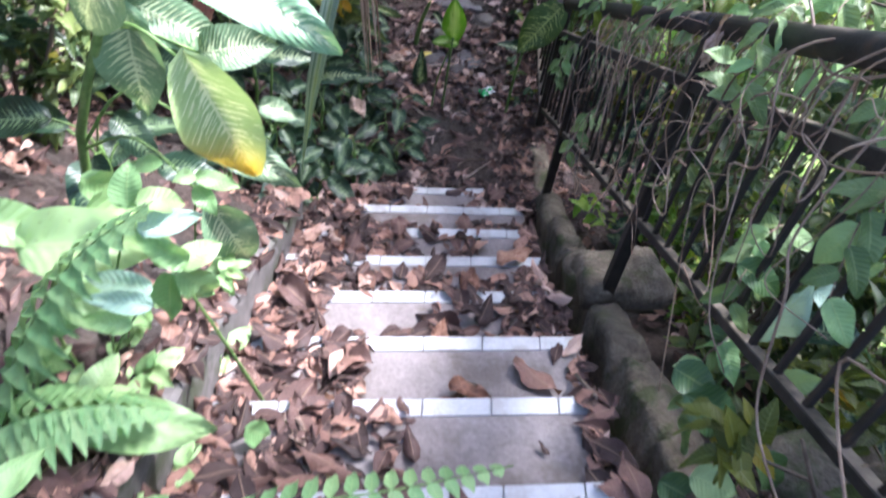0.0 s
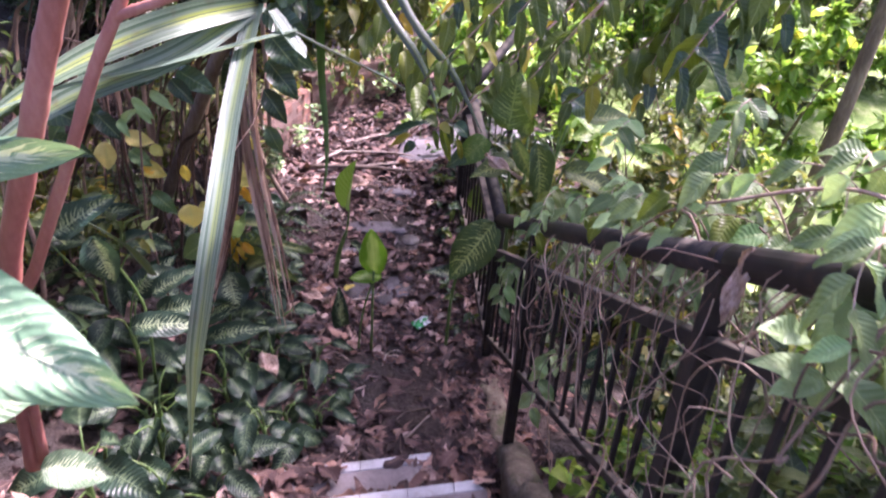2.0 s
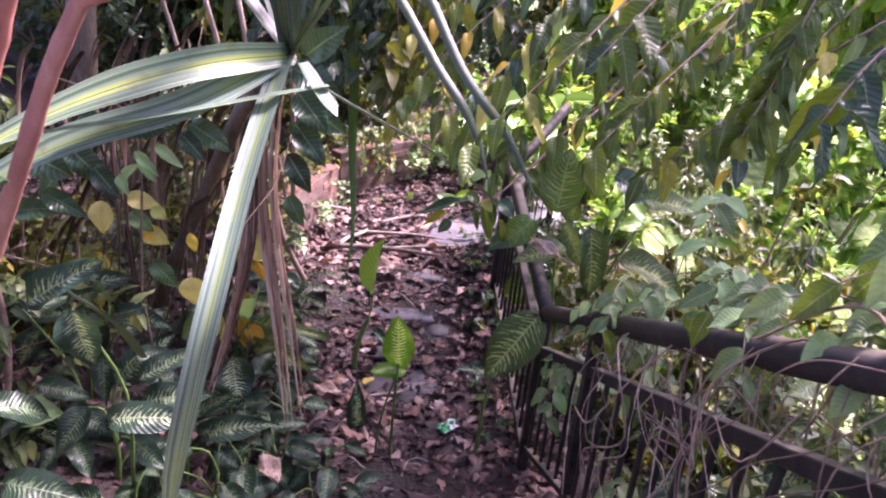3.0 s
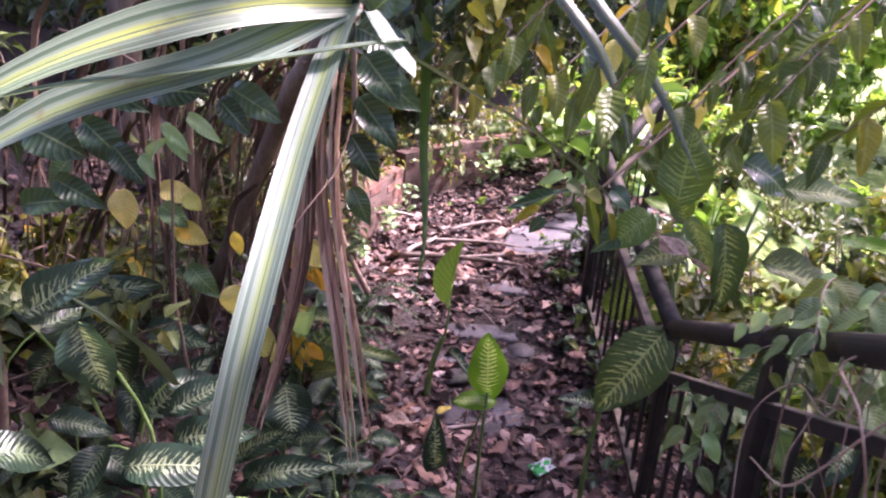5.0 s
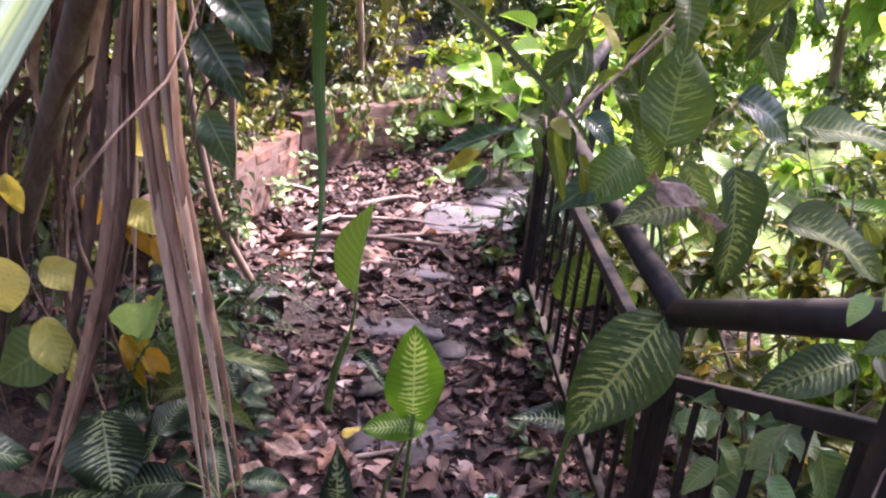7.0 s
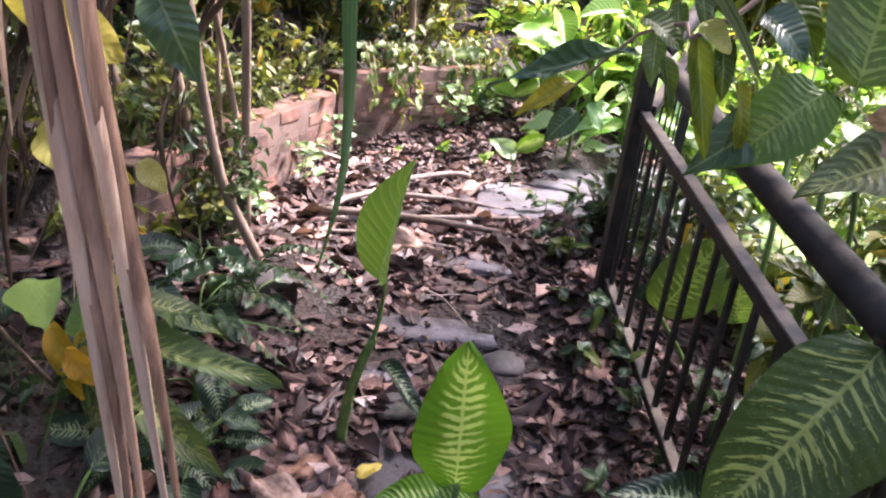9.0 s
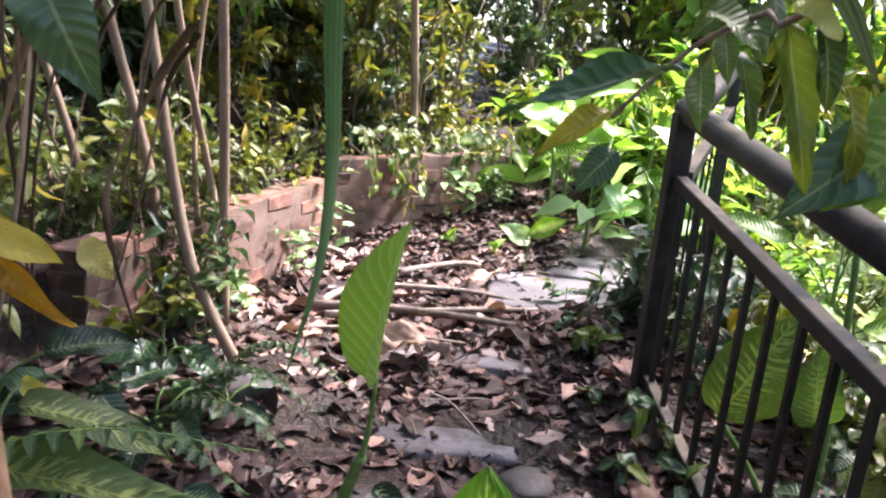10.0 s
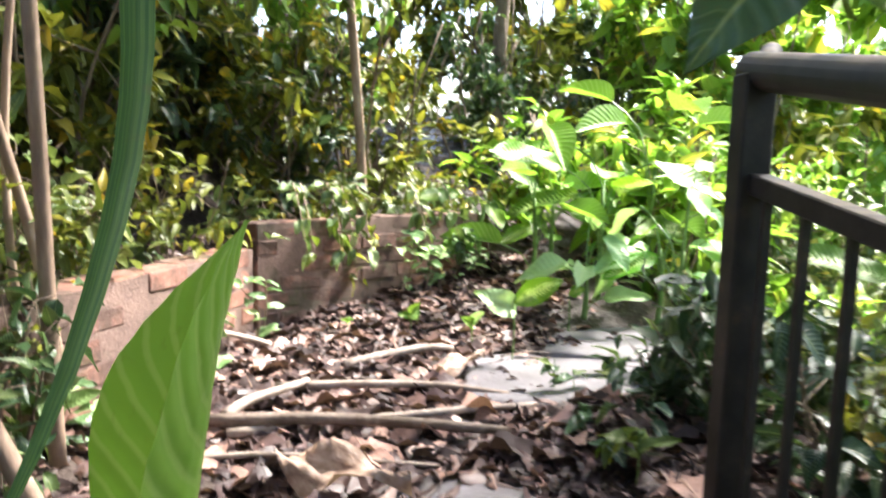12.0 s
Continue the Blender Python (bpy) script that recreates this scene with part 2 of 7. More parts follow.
grime = n.ramp(n.noise(2.6, 5.0, 0.65, where), 0.38, 0.54)
moss = n.ramp(n.noise(4.3, 5.0, 0.7, where), 0.52, 0.66)
lime = n.ramp(n.noise(3.4, 4.0, 0.6, where, (1, 1, 0.5)), 0.58, 0.70)
clay = n.mix(n.m("MULTIPLY", lime, 0.5), clay, (0.40, 0.31, 0.28))
clay = n.mix(n.m("MULTIPLY", grime, 0.82), clay, (0.05, 0.038, 0.032))
clay = n.mix(n.m("MULTIPLY", moss, 0.7), clay, (0.045, 0.055, 0.022))
n.bump(n.m("ADD", n.m("MULTIPLY", big, 0.6), small), 0.8, 0.006)
M["brick"] = n.finish(clay, 0.9, 0.0, 0.3)
M["mortar"] = grained("mortar", [(0.35, (0.09, 0.06, 0.05)), (0.65, (0.22, 0.145, 0.12))], 6.0, None, 90.0, 0.95, 0.7, spots=((0.05, 0.045, 0.03), 2.6, 0.9))
M["bark"] = grained("bark", [(0.3, (0.07, 0.05, 0.035)), (0.5, (0.17, 0.125, 0.09)), (0.7, (0.30, 0.24, 0.18))], 10.0, (1, 1, 0.25), 60.0, 0.85, 0.6)
M["tan_stem"] = grained("tan_stem", [(0.3, (0.13, 0.085, 0.06)), (0.5, (0.28, 0.195, 0.14)), (0.7, (0.46, 0.355, 0.26))], 8.0, (1, 1, 0.2), 60.0, 0.7, 0.4)
M["red_cane"] = grained("red_cane", [(0.3, (0.26, 0.09, 0.07)), (0.5, (0.40, 0.165, 0.13)), (0.7, (0.50, 0.27, 0.21))], 5.0, (1, 1, 0.3), 60.0, 0.55, 0.3)
M["vine"] = grained("vine", [(0.3, (0.14, 0.09, 0.065)), (0.5, (0.30, 0.20, 0.15)), (0.7, (0.52, 0.40, 0.31))], 6.0, None, 50.0, 0.75, 0.4, vary=0.4)
M["green_stem"] = grained("green_stem", [(0.3, (0.05, 0.10, 0.025)), (0.5, (0.11, 0.20, 0.05)), (0.7, (0.22, 0.32, 0.10))], 12.0, None, 60.0, 0.45, 0.2)
M["twig"] = grained("twig", [(0.3, (0.10, 0.075, 0.055)), (0.5, (0.23, 0.18, 0.15)), (0.7, (0.42, 0.35, 0.30))], 9.0, None, 50.0, 0.85, 0.5, vary=0.3)
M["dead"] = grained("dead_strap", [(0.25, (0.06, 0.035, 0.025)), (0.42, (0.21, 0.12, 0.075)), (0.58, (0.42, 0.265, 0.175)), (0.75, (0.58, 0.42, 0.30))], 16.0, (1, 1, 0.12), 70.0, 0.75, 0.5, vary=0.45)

# dead strap ramp at about half brightness: the bank's shade is painted in
M["dead_dark"] = grained("shade_painted_dead_strap", [(0.25, (0.035, 0.022, 0.016)), (0.45, (0.095, 0.058, 0.040)), (0.65, (0.18, 0.115, 0.080)), (0.8, (0.30, 0.21, 0.155))], 16.0, (1, 1, 0.12), 70.0, 0.8, 0.5, vary=0.45)

# dark painted iron with dust lying on its upper faces
n = Nodes("iron")
up = n.node("ShaderNodeSeparateXYZ")
n.put(up.inputs[0], n.node("ShaderNodeNewGeometry").outputs["Normal"])
dust = n.m("MULTIPLY", n.ramp(up.outputs[2], 0.5, 0.95), n.ramp(n.noise(7.0, 4.0), 0.35, 0.62))
base = n.colors(n.noise(14.0, 4.0), [(0.35, (0.016, 0.014, 0.013)), (0.6, (0.032, 0.027, 0.024)), (0.75, (0.07, 0.045, 0.03))])
n.bump(n.noise(90.0, 3.0), 0.25, 0.003)
M["iron"] = n.finish(n.mix(n.m("MULTIPLY", dust, 0.68), base, (0.30, 0.25, 0.19)), n.m("MULTIPLY_ADD", dust, 0.3, 0.58), 0.0, 0.3)

M["dief"] = variegated("dumb_cane_leaf", (0.026, 0.060, 0.034), (0.40, 0.50, 0.28), 0.78, 0.95, 16.0)
M["dief_dull"] = variegated("dull_dumb_cane_leaf", (0.10, 0.15, 0.05), (0.42, 0.48, 0.16), 0.95, 0.7, 16.0, rough=0.5)
M["dief_pale"] = variegated("pale_dumb_cane_leaf", (0.17, 0.29, 0.16), (0.62, 0.70, 0.44), 1.1, 0.95, 19.0, trans=0.25, rough=0.5)
M["dief_gold"] = variegated("yellowing_dumb_cane_leaf", (0.31, 0.40, 0.17), (0.76, 0.80, 0.50), 1.2, 0.95, 20.0, rough=0.5, tip=(0.80, 0.52, 0.05))
M["dief_bank"] = variegated("dull_feathered_leaf", (0.024, 0.054, 0.030), (0.20, 0.29, 0.15), 0.72, 0.8, 15.0)
# dark olive variant of the dumb cane leaf; its shade is in the colour
M["dief_dusk"] = variegated("shade_tinted_dumb_cane_leaf", (0.040, 0.070, 0.022), (0.30, 0.36, 0.13), 0.75, 0.85, 16.0, rough=0.4)
M["dief_speck"] = variegated("speckled_dumb_cane_leaf", (0.060, 0.100, 0.024), (0.44, 0.52, 0.16), 1.15, 0.92, 17.0, rough=0.5)
M["dief_young"] = variegated("young_dumb_cane_leaf", (0.12, 0.28, 0.018), (0.52, 0.68, 0.24), 0.66, 0.95, 17.0, rough=0.4, trans=0.42, ribbed=0.2)

GREENS = [(0.0, (0.040, 0.075, 0.026)), (0.35, (0.075, 0.120, 0.040)), (0.65, (0.125, 0.175, 0.055)), (0.9, (0.20, 0.25, 0.08)), (1.0, (0.34, 0.30, 0.07))]
M["leaf"] = plain_leaf("broad_leaf", GREENS)
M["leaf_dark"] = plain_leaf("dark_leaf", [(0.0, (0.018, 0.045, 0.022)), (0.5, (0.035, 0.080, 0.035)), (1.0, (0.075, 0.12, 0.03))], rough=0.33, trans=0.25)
# brighter copy of the broad leaf: sunlight is put into its greens
M["leaf_bright"] = plain_leaf("sun_brightened_leaf", [(0.0, (0.10, 0.22, 0.03)), (0.5, (0.20, 0.38, 0.05)), (0.9, (0.36, 0.50, 0.08)), (1.0, (0.55, 0.45, 0.06))], rough=0.45, trans=0.45)
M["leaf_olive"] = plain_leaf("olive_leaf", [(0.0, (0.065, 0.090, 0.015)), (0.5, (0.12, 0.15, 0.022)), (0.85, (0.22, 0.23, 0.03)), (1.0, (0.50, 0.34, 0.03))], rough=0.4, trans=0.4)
M["leaf_fresh"] = plain_leaf("fresh_leaf", [(0.0, (0.24, 0.44, 0.17)), (1.0, (0.42, 0.60, 0.27))], rough=0.4, trans=0.35, island=False)
M["leaf_yellow"] = plain_leaf("yellow_leaf", [(0.0, (0.58, 0.56, 0.15)), (0.55, (0.72, 0.58, 0.10)), (1.0, (0.70, 0.43, 0.03))], rough=0.45, trans=0.4, island=False, spots=0.6)
M["leaf_lemon"] = plain_leaf("pale_yellow_leaf", [(0.0, (0.42, 0.46, 0.09)), (0.5, (0.66, 0.62, 0.16)), (1.0, (0.74, 0.64, 0.22))], rough=0.45, trans=0.3, island=False, spots=0.4, vein_mix=0.15)
M["leaf_amber"] = plain_leaf("amber_leaf", [(0.0, (0.55, 0.27, 0.02)), (1.0, (0.66, 0.36, 0.03))], rough=0.45, trans=0.3, island=False, spots=0.4, vein_mix=0.15)
M["leaf_sprig"] = plain_leaf("pale_sprig_leaf", [(0.0, (0.26, 0.40, 0.17)), (1.0, (0.36, 0.50, 0.24))], rough=0.4, trans=0.3, island=False, vein_mix=0.15)
M["leaf_deep"] = plain_leaf("mid_green_leaf", [(0.0, (0.06, 0.13, 0.05)), (1.0, (0.11, 0.20, 0.07))], rough=0.35, trans=0.25, island=False, vein_mix=0.2)
M["vine_leaf"] = plain_leaf("vine_leaf", [(0.0, (0.09, 0.16, 0.055)), (0.5, (0.16, 0.25, 0.09)), (1.0, (0.28, 0.38, 0.16))], rough=0.42, trans=0.3, island=False)
M["olive_one"] = plain_leaf("olive_leaf_single", [(0.0, (0.045, 0.080, 0.012)), (0.5, (0.085, 0.14, 0.018)), (0.95, (0.15, 0.20, 0.02)), (1.0, (0.30, 0.27, 0.02))], rough=0.4, trans=0.4, island=False, spots=0.5)
M["dark_one"] = plain_leaf("dark_leaf_single", [(0.0, (0.018, 0.050, 0.024)), (0.6, (0.035, 0.085, 0.04)), (1.0, (0.06, 0.12, 0.05))], rough=0.28, trans=0.2, island=False)
M["fern"] = plain_leaf("fern_leaf", [(0.0, (0.19, 0.37, 0.15)), (1.0, (0.30, 0.48, 0.21))], rough=0.5, trans=0.35, veins=4.0)
M["dief_back"] = plain_leaf("fresh_leaf_underside", [(0.0, (0.15, 0.30, 0.035)), (1.0, (0.21, 0.38, 0.048))], rough=0.42, trans=0.4, island=False, veins=11.0, spots=0.15, vein_mix=0.42, vein_from=0.45, sweep=0.30)
M["dief_mottle"] = variegated("mottled_olive_leaf", (0.085, 0.155, 0.026), (0.24, 0.34, 0.09), 1.0, 0.8, 15.0, rough=0.45, trans=0.4)
# glossy leaf whose pale blue-green base holds the sky's reflection
M["leaf_sheen"] = plain_leaf("sky_sheen_leaf", [(0.0, (0.34, 0.50, 0.38)), (1.0, (0.46, 0.62, 0.46))], rough=0.3, trans=0.2, island=False, vein_mix=0.2)
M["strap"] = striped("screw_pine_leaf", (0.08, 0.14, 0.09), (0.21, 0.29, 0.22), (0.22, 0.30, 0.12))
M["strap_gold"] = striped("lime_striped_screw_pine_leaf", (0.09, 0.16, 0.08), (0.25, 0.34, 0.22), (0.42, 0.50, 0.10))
# darker copy of the striped leaf, with shade put into its colours
M["strap_dark"] = striped("shade_toned_screw_pine_leaf", (0.028, 0.048, 0.026), (0.085, 0.125, 0.085), (0.08, 0.11, 0.025))
M["strap_green"] = striped("green_strap_leaf", (0.045, 0.12, 0.024), (0.10, 0.20, 0.04), (0.07, 0.15, 0.025), 0.4)


def litter_mat(name, island, damp=1.0, rough=0.48, warm=1.0, spec=0.3):
    n = Nodes(name)
    col = n.colors(n.random(island), [(0.0, (0.030, 0.021, 0.020)), (0.4, (0.070, 0.045, 0.042)), (0.65, (0.125, 0.079, 0.068)), (0.82, (0.22, 0.135, 0.107)), (0.94, (0.37, 0.235, 0.18)), (1.0, (0.46, 0.37, 0.32))])
    col = n.mix(1.0, col, (damp * warm, damp * 0.98, damp * 1.03 / warm), "MULTIPLY")
    u, v, a = uv_of(n)
    col = n.mix(n.m("MULTIPLY", n.ramp(n.noise(30.0, 4.0), 0.5, 0.7), 0.55), col, (0.03, 0.02, 0.016))
    col = n.mix(n.m("MULTIPLY", n.ramp(a, 0.1, 0.03), 0.5), col, (0.30, 0.20, 0.14))
    n.bump(n.m("ADD", n.noise(70.0, 3.0), n.ramp(a, 0.12, 0.03)), 0.5, 0.005)
    return n.leafy(col, 0.10, rough, spec)


M["litter"], M["litter_one"], M["litter_damp"] = litter_mat("dry_leaves", True, 1.12, 0.6, 1.08), litter_mat("dry_leaf", False, 1.3, 0.5, 1.08), litter_mat("damp_leaves", True, 0.85, 0.52, 1.0, 0.3)
M["litter_mid"] = litter_mat("weathered_leaves", True, 1.25, 0.46, 1.0, 0.4)
M["litter_one_damp"] = litter_mat("damp_leaf", False, 1.0, 0.55, 1.05, 0.3)


# ---------------------------------------------------------------- leaves
def leaf_grid(nv=8, nu=4, fat=0.45, sharp=0.75, droop=0.25, fold=0.22, wave=0.0, curl=0.0, seed=0):
    """A leaf of length 1 along y and width 1: its points, faces and uvs."""
    r = random.Random(seed)
    pts, uvs, faces = [], [], []
    k = math.log(0.5) / math.log(fat)
    for j in range(nv + 1):
        v = j / nv
        w = max(math.sin(math.pi * min(v, 1) ** k), 0.0) ** sharp * (1 - 0.5 * v ** 5) if 0 < v < 1 else 0.0
        w = max(w, 0.02)
        for i in range(nu + 1):
            u = 2 * i / nu - 1
            x = 0.5 * u * w * (1 - 0.25 * curl * abs(u))
            z = -droop * v * v + abs(u) * fold * w * 0.5 - curl * u * u * w * 0.35
            z += wave * 0.05 * math.sin(9 * v + 2.2 * u + seed) * abs(u)
            y = v - 0.12 * droop * v * v - 0.05 * abs(u) * w
            pts.append((x, y, z + r.uniform(-1, 1) * 0.012 * wave))
            uvs.append((0.5 + 0.5 * u, v))
    for j in range(nv):
        for i in range(nu):
            a = j * (nu + 1) + i
            faces.append((a, a + 1, a + nu + 2, a + nu + 1))
    return np.array(pts), faces, np.array(uvs)


def grid_mesh(name, grid, material=None):
    pts, faces, uvs = grid
    me = bpy.data.meshes.new(name)
    me.from_pydata(pts.tolist(), [], faces)
    lay = me.uv_layers.new(name="UVMap")
    idx = np.array(faces).ravel()
    lay.data.foreach_set("uv", uvs[idx].ravel())
    me.polygons.foreach_set("use_smooth", [True] * len(faces))
    if material:
        me.materials.append(material)
    return me


def leaf_pose(base, tip, width, up=(0, 0, 1)):
    """The pose that carries a unit leaf from base to tip."""
    base, tip, up = Vector(base), Vector(tip), Vector(up)
    y = tip - base
    z = up - y.normalized() * up.dot(y.normalized())
    if z.length < 1e-3:
        z = y.orthogonal()
    z.normalize()
    x = y.normalized().cross(z)
    L = y.length
    return Matrix.Translation(base) @ Matrix((x * width, y, z * L)).transposed().to_4x4()


def cloud(name, grids, pos, fwd, up, length, width):
    """Many leaves joined into one mesh."""
    pos, fwd, up = (np.asarray(a, float) for a in (pos, fwd, up))
    fwd = fwd / np.linalg.norm(fwd, axis=1, keepdims=True)
    up = up - fwd * (up * fwd).sum(1, keepdims=True)
    up = up / (np.linalg.norm(up, axis=1, keepdims=True) + 1e-9)
    side = np.cross(fwd, up)
    verts, faces, uvs, base = [], [], [], 0
    pick = np.arange(len(pos)) % len(grids)
    for g, (gp, gf, gu) in enumerate(grids):
        s = pick == g
        if not s.any():
            continue
        L, W = np.asarray(length)[s][:, None, None], np.asarray(width)[s][:, None, None]
        p = pos[s][:, None] + side[s][:, None] * gp[None, :, :1] * W + fwd[s][:, None] * gp[None, :, 1:2] * L + up[s][:, None] * gp[None, :, 2:3] * L
        k = p.shape[0]
        verts.append(p.reshape(-1, 3))
        f = np.array(gf)[None] + (base + np.arange(k) * len(gp))[:, None, None]
        faces.append(f.reshape(-1, 4))
        uvs.append(np.tile(gu[np.array(gf).ravel()], (k, 1)))
        base += k * len(gp)
    me = bpy.data.meshes.new(name)
    faces = np.vstack(faces)
    me.from_pydata(np.vstack(verts), [], faces.tolist())
    me.uv_layers.new(name="UVMap").data.foreach_set("uv", np.vstack(uvs).ravel())
    me.polygons.foreach_set("use_smooth", [True] * len(faces))
    return me


OVATE = [leaf_grid(4, 2, 0.42, 0.75, d, 0.3, 1, 0, s) for s, d in ((1, 0.15), (2, 0.35), (3, 0.55))]
LANCE = [leaf_grid(4, 2, 0.4, 0.9, d, 0.3, 0.5, 0, s) for s, d in ((4, 0.2), (5, 0.45), (6, 0.7))]
DRY = [leaf_grid(5, 4, 0.45, 0.8, d, f, 1.5, c, s) for s, d, f, c in ((7, 0.08, 0.18, 0.15), (8, -0.1, -0.15, 0.3), (9, 0.15, 0.25, -0.2), (10, -0.08, 0.08, 0.25))]
BLADES = [leaf_grid(16, 6, 0.46, 0.56, d, f, 1.0, 0, s) for s, d, f in ((1, 0.10, 0.18), (2, 0.28, 0.25), (3, 0.42, 0.15))]
BLADES.append(leaf_grid(26, 8, 0.44, 0.60, 0.10, 0.42, 0.25, 0, 4))
BLADES.append(leaf_grid(22, 6, 0.55, 0.50, 0.04, 0.14, 0.6, 0, 5))
blade_meshes = {}


def blade(kind, variant):
    key = (kind, {"dief_back": 3, "dief_young": 4}.get(kind, variant % 3))
    if key not in blade_meshes:
        blade_meshes[key] = grid_mesh("leaf", BLADES[key[1]], M[kind])
    return blade_meshes[key]


def put_leaf(plant, kind, base, tip, width, up=(0, 0, 1), variant=0, name="leaf", label=""):
    ob = new(name, blade(kind, variant))
    ob.parent = plant
    ob.matrix_parent_inverse = plant.matrix_world.inverted()
    ob.matrix_basis = leaf_pose(base, tip, width, up)
    if label:
        ob["label"] = label
    return ob


def local(plant, ob):
    ob.matrix_parent_inverse = plant.matrix_world.inverted()
    return ob


def strap_mesh(name, pts, width, fold=0.3, n=22, material=None, side=None, tip=0.35):
    """A long leaf with a keel, tapering towards its tip."""
    p = spline(pts, n)
    verts, uvs, faces = [], [], []
    last = None
    for i in range(n):
        d = Vector(p[min(i + 1, n - 1)] - p[max(i - 1, 0)]).normalized()
        s = Vector(side) if side else d.cross(Vector((0, 0, 1)))
        s = s - d * s.dot(d)
        if s.length < 0.05 and last is not None:
            s = last
        s.normalize()
        if last is not None and not side and s.dot(last) < 0:
            s = -s
        last = s
        up = s.cross(d)
        v = i / (n - 1)
        w = width * (0.75 + 0.25 * min(v / 0.2, 1)) * max(min((1 - v) / tip, 1), 0.03) ** 0.8
        for k in range(-2, 3):
            u = k / 2
            q = Vector(p[i]) + s * u * w / 2 + up * abs(u) * fold * w / 2
            verts.append(tuple(q))
            uvs.append((0.5 + u / 2, v))
    for i in range(n - 1):
        for k in range(4):
            a = i * 5 + k
            faces.append((a, a + 1, a + 6, a + 5))
    return grid_mesh(name, (np.array(verts), faces, np.array(uvs)), material)


# ---------------------------------------------------------------- ground
STEP_RUN, STEP_RISE, FIRST_Y, FIRST_Z, SKEW = 0.36, 0.18, 0.817, -0.41, math.tan(radians(7.5))


def nosing_y(k, x):
    return FIRST_Y + STEP_RUN * k + SKEW * (x - 0.25)


def path_z(y):
    return np.interp(y, (-3.0, -2.0, 3.3, 5.0, 6.1, 7.6, 8.6, 14.0, 30.0), (0.85, 0.75, -1.87, -1.87, -1.68, -1.58, -1.38, -0.3, 0.4))


def ground_z(x, y):
    x, y = np.asarray(x, float), np.asarray(y, float)
    z = path_z(y) - 0.10 * step01(y, 3.4, 3.1)
    left, right = np.maximum(-0.60 - x, 0), np.maximum(x - 1.3, 0)
    z = z + 0.31 * step01(left, 0.0, 0.08) * step01(y, 3.2, 2.4) + 0.50 * np.minimum(left, 3.5)
    z = z + 0.10 * step01(x, 0.55, 0.82) * step01(y, 4.7, 5.6) * step01(y, 7.0, 6.5)
    # the bed held up behind the brick walls
    back = np.maximum((-0.959 * (x + 0.755) + 0.283 * (y - 6.32)) * step01(y, 5.75, 5.9), -0.682 * (x + 0.385) + 0.731 * (y - 7.555)) * step01(x, 1.0, 0.7)
    z = z + step01(back, 0.04, 0.12) * np.maximum(-1.29 - z, 0)
    return z - 0.45 * np.minimum(right, 4.5) - 0.05 * np.clip(right - 4.5, 0, 10)


def surface_z(x, y):
    """The top of what one walks on: treads on the stairs, else soil."""
    if -0.52 < x < 0.64:
        for k in range(-3, 8):
            f = nosing_y(k, x)
            if f - STEP_RUN < y <= f:
                return FIRST_Z - STEP_RISE * k
    return float(ground_z(x, y))


def far_axis(lo, hi, fine):
    near = np.arange(lo, hi + 1e-6, fine)
    far = np.array([0.4, 1, 2, 4, 8, 16, 40, 100, 300, 900.0])
    return np.concatenate([lo - far[::-1], near, hi + far])


gx, gy = far_axis(-4.0, 5.0, 0.09), far_axis(-2.0, 12.0, 0.09)
GX, GY = np.meshgrid(gx, gy)
GZ = ground_z(GX, GY)
GZ += np.array([noise.noise((a * 1.3, b * 1.3, 0)) * 0.05 + noise.noise((a * 6, b * 6, 3)) * 0.02 for a, b in zip(GX.ravel(), GY.ravel())]).reshape(GX.shape) * np.where((GX > -0.6) & (GX < 0.7) & (GY < 3.6), 0.3, 1.0)
me = bpy.data.meshes.new("ground")
cols = len(gx)
quads = [(j * cols + i, j * cols + i + 1, (j + 1) * cols + i + 1, (j + 1) * cols + i) for j in range(len(gy) - 1) for i in range(cols - 1)]
me.from_pydata(np.stack([GX.ravel(), GY.ravel(), GZ.ravel()], 1).tolist(), [], quads)
ground = smooth(part("ground", me, M["soil"]))
tagged(ground, "dark damp forest soil under fallen leaves", "ground", kind="structure")

# ---------------------------------------------------------------- stairs
stairs = thing("stairs", "concrete garden steps edged with white tile strips", "stairs", kind="structure")
for k in range(-4, 8):
    z = FIRST_Z - STEP_RISE * k
    x0, x1 = -0.52, 0.64
    bm = bmesh.new()
    lo = [(x0, nosing_y(k, x0) - STEP_RUN - 0.05), (x1, nosing_y(k, x1) - STEP_RUN - 0.05), (x1, nosing_y(k, x1)), (x0, nosing_y(k, x0))]
    a = [bm.verts.new((x, y, z - 0.30)) for x, y in lo]
    b = [bm.verts.new((x, y, z)) for x, y in lo]
    bm.faces.new(b), bm.faces.new(a[::-1])
    for i in range(4):
        bm.faces.new((a[i], a[(i + 1) % 4], b[(i + 1) % 4], b[i]))
    bmesh.ops.bevel(bm, geom=[e for e in bm.edges if all(v in b for v in e.verts)], offset=0.008, segments=2, affect="EDGES")
    step = part("step", bm, M["concrete"], stairs)
    x = x0 + 0.02
    while x < x1 - 0.05:
        w = min(0.197, x1 - 0.015 - x)
        bm = bmesh.new()
        tilt = rnd.uniform(-0.0015, 0.0015)
        box(bm, (x, -0.052, z - 0.004), (x + w, 0.006, z + 0.006 + tilt), 0.002)
        for v in bm.verts:
            v.co.y += nosing_y(k, v.co.x)
        part("edge_tile", bm, M["tile"], step)
        x += w + 0.003

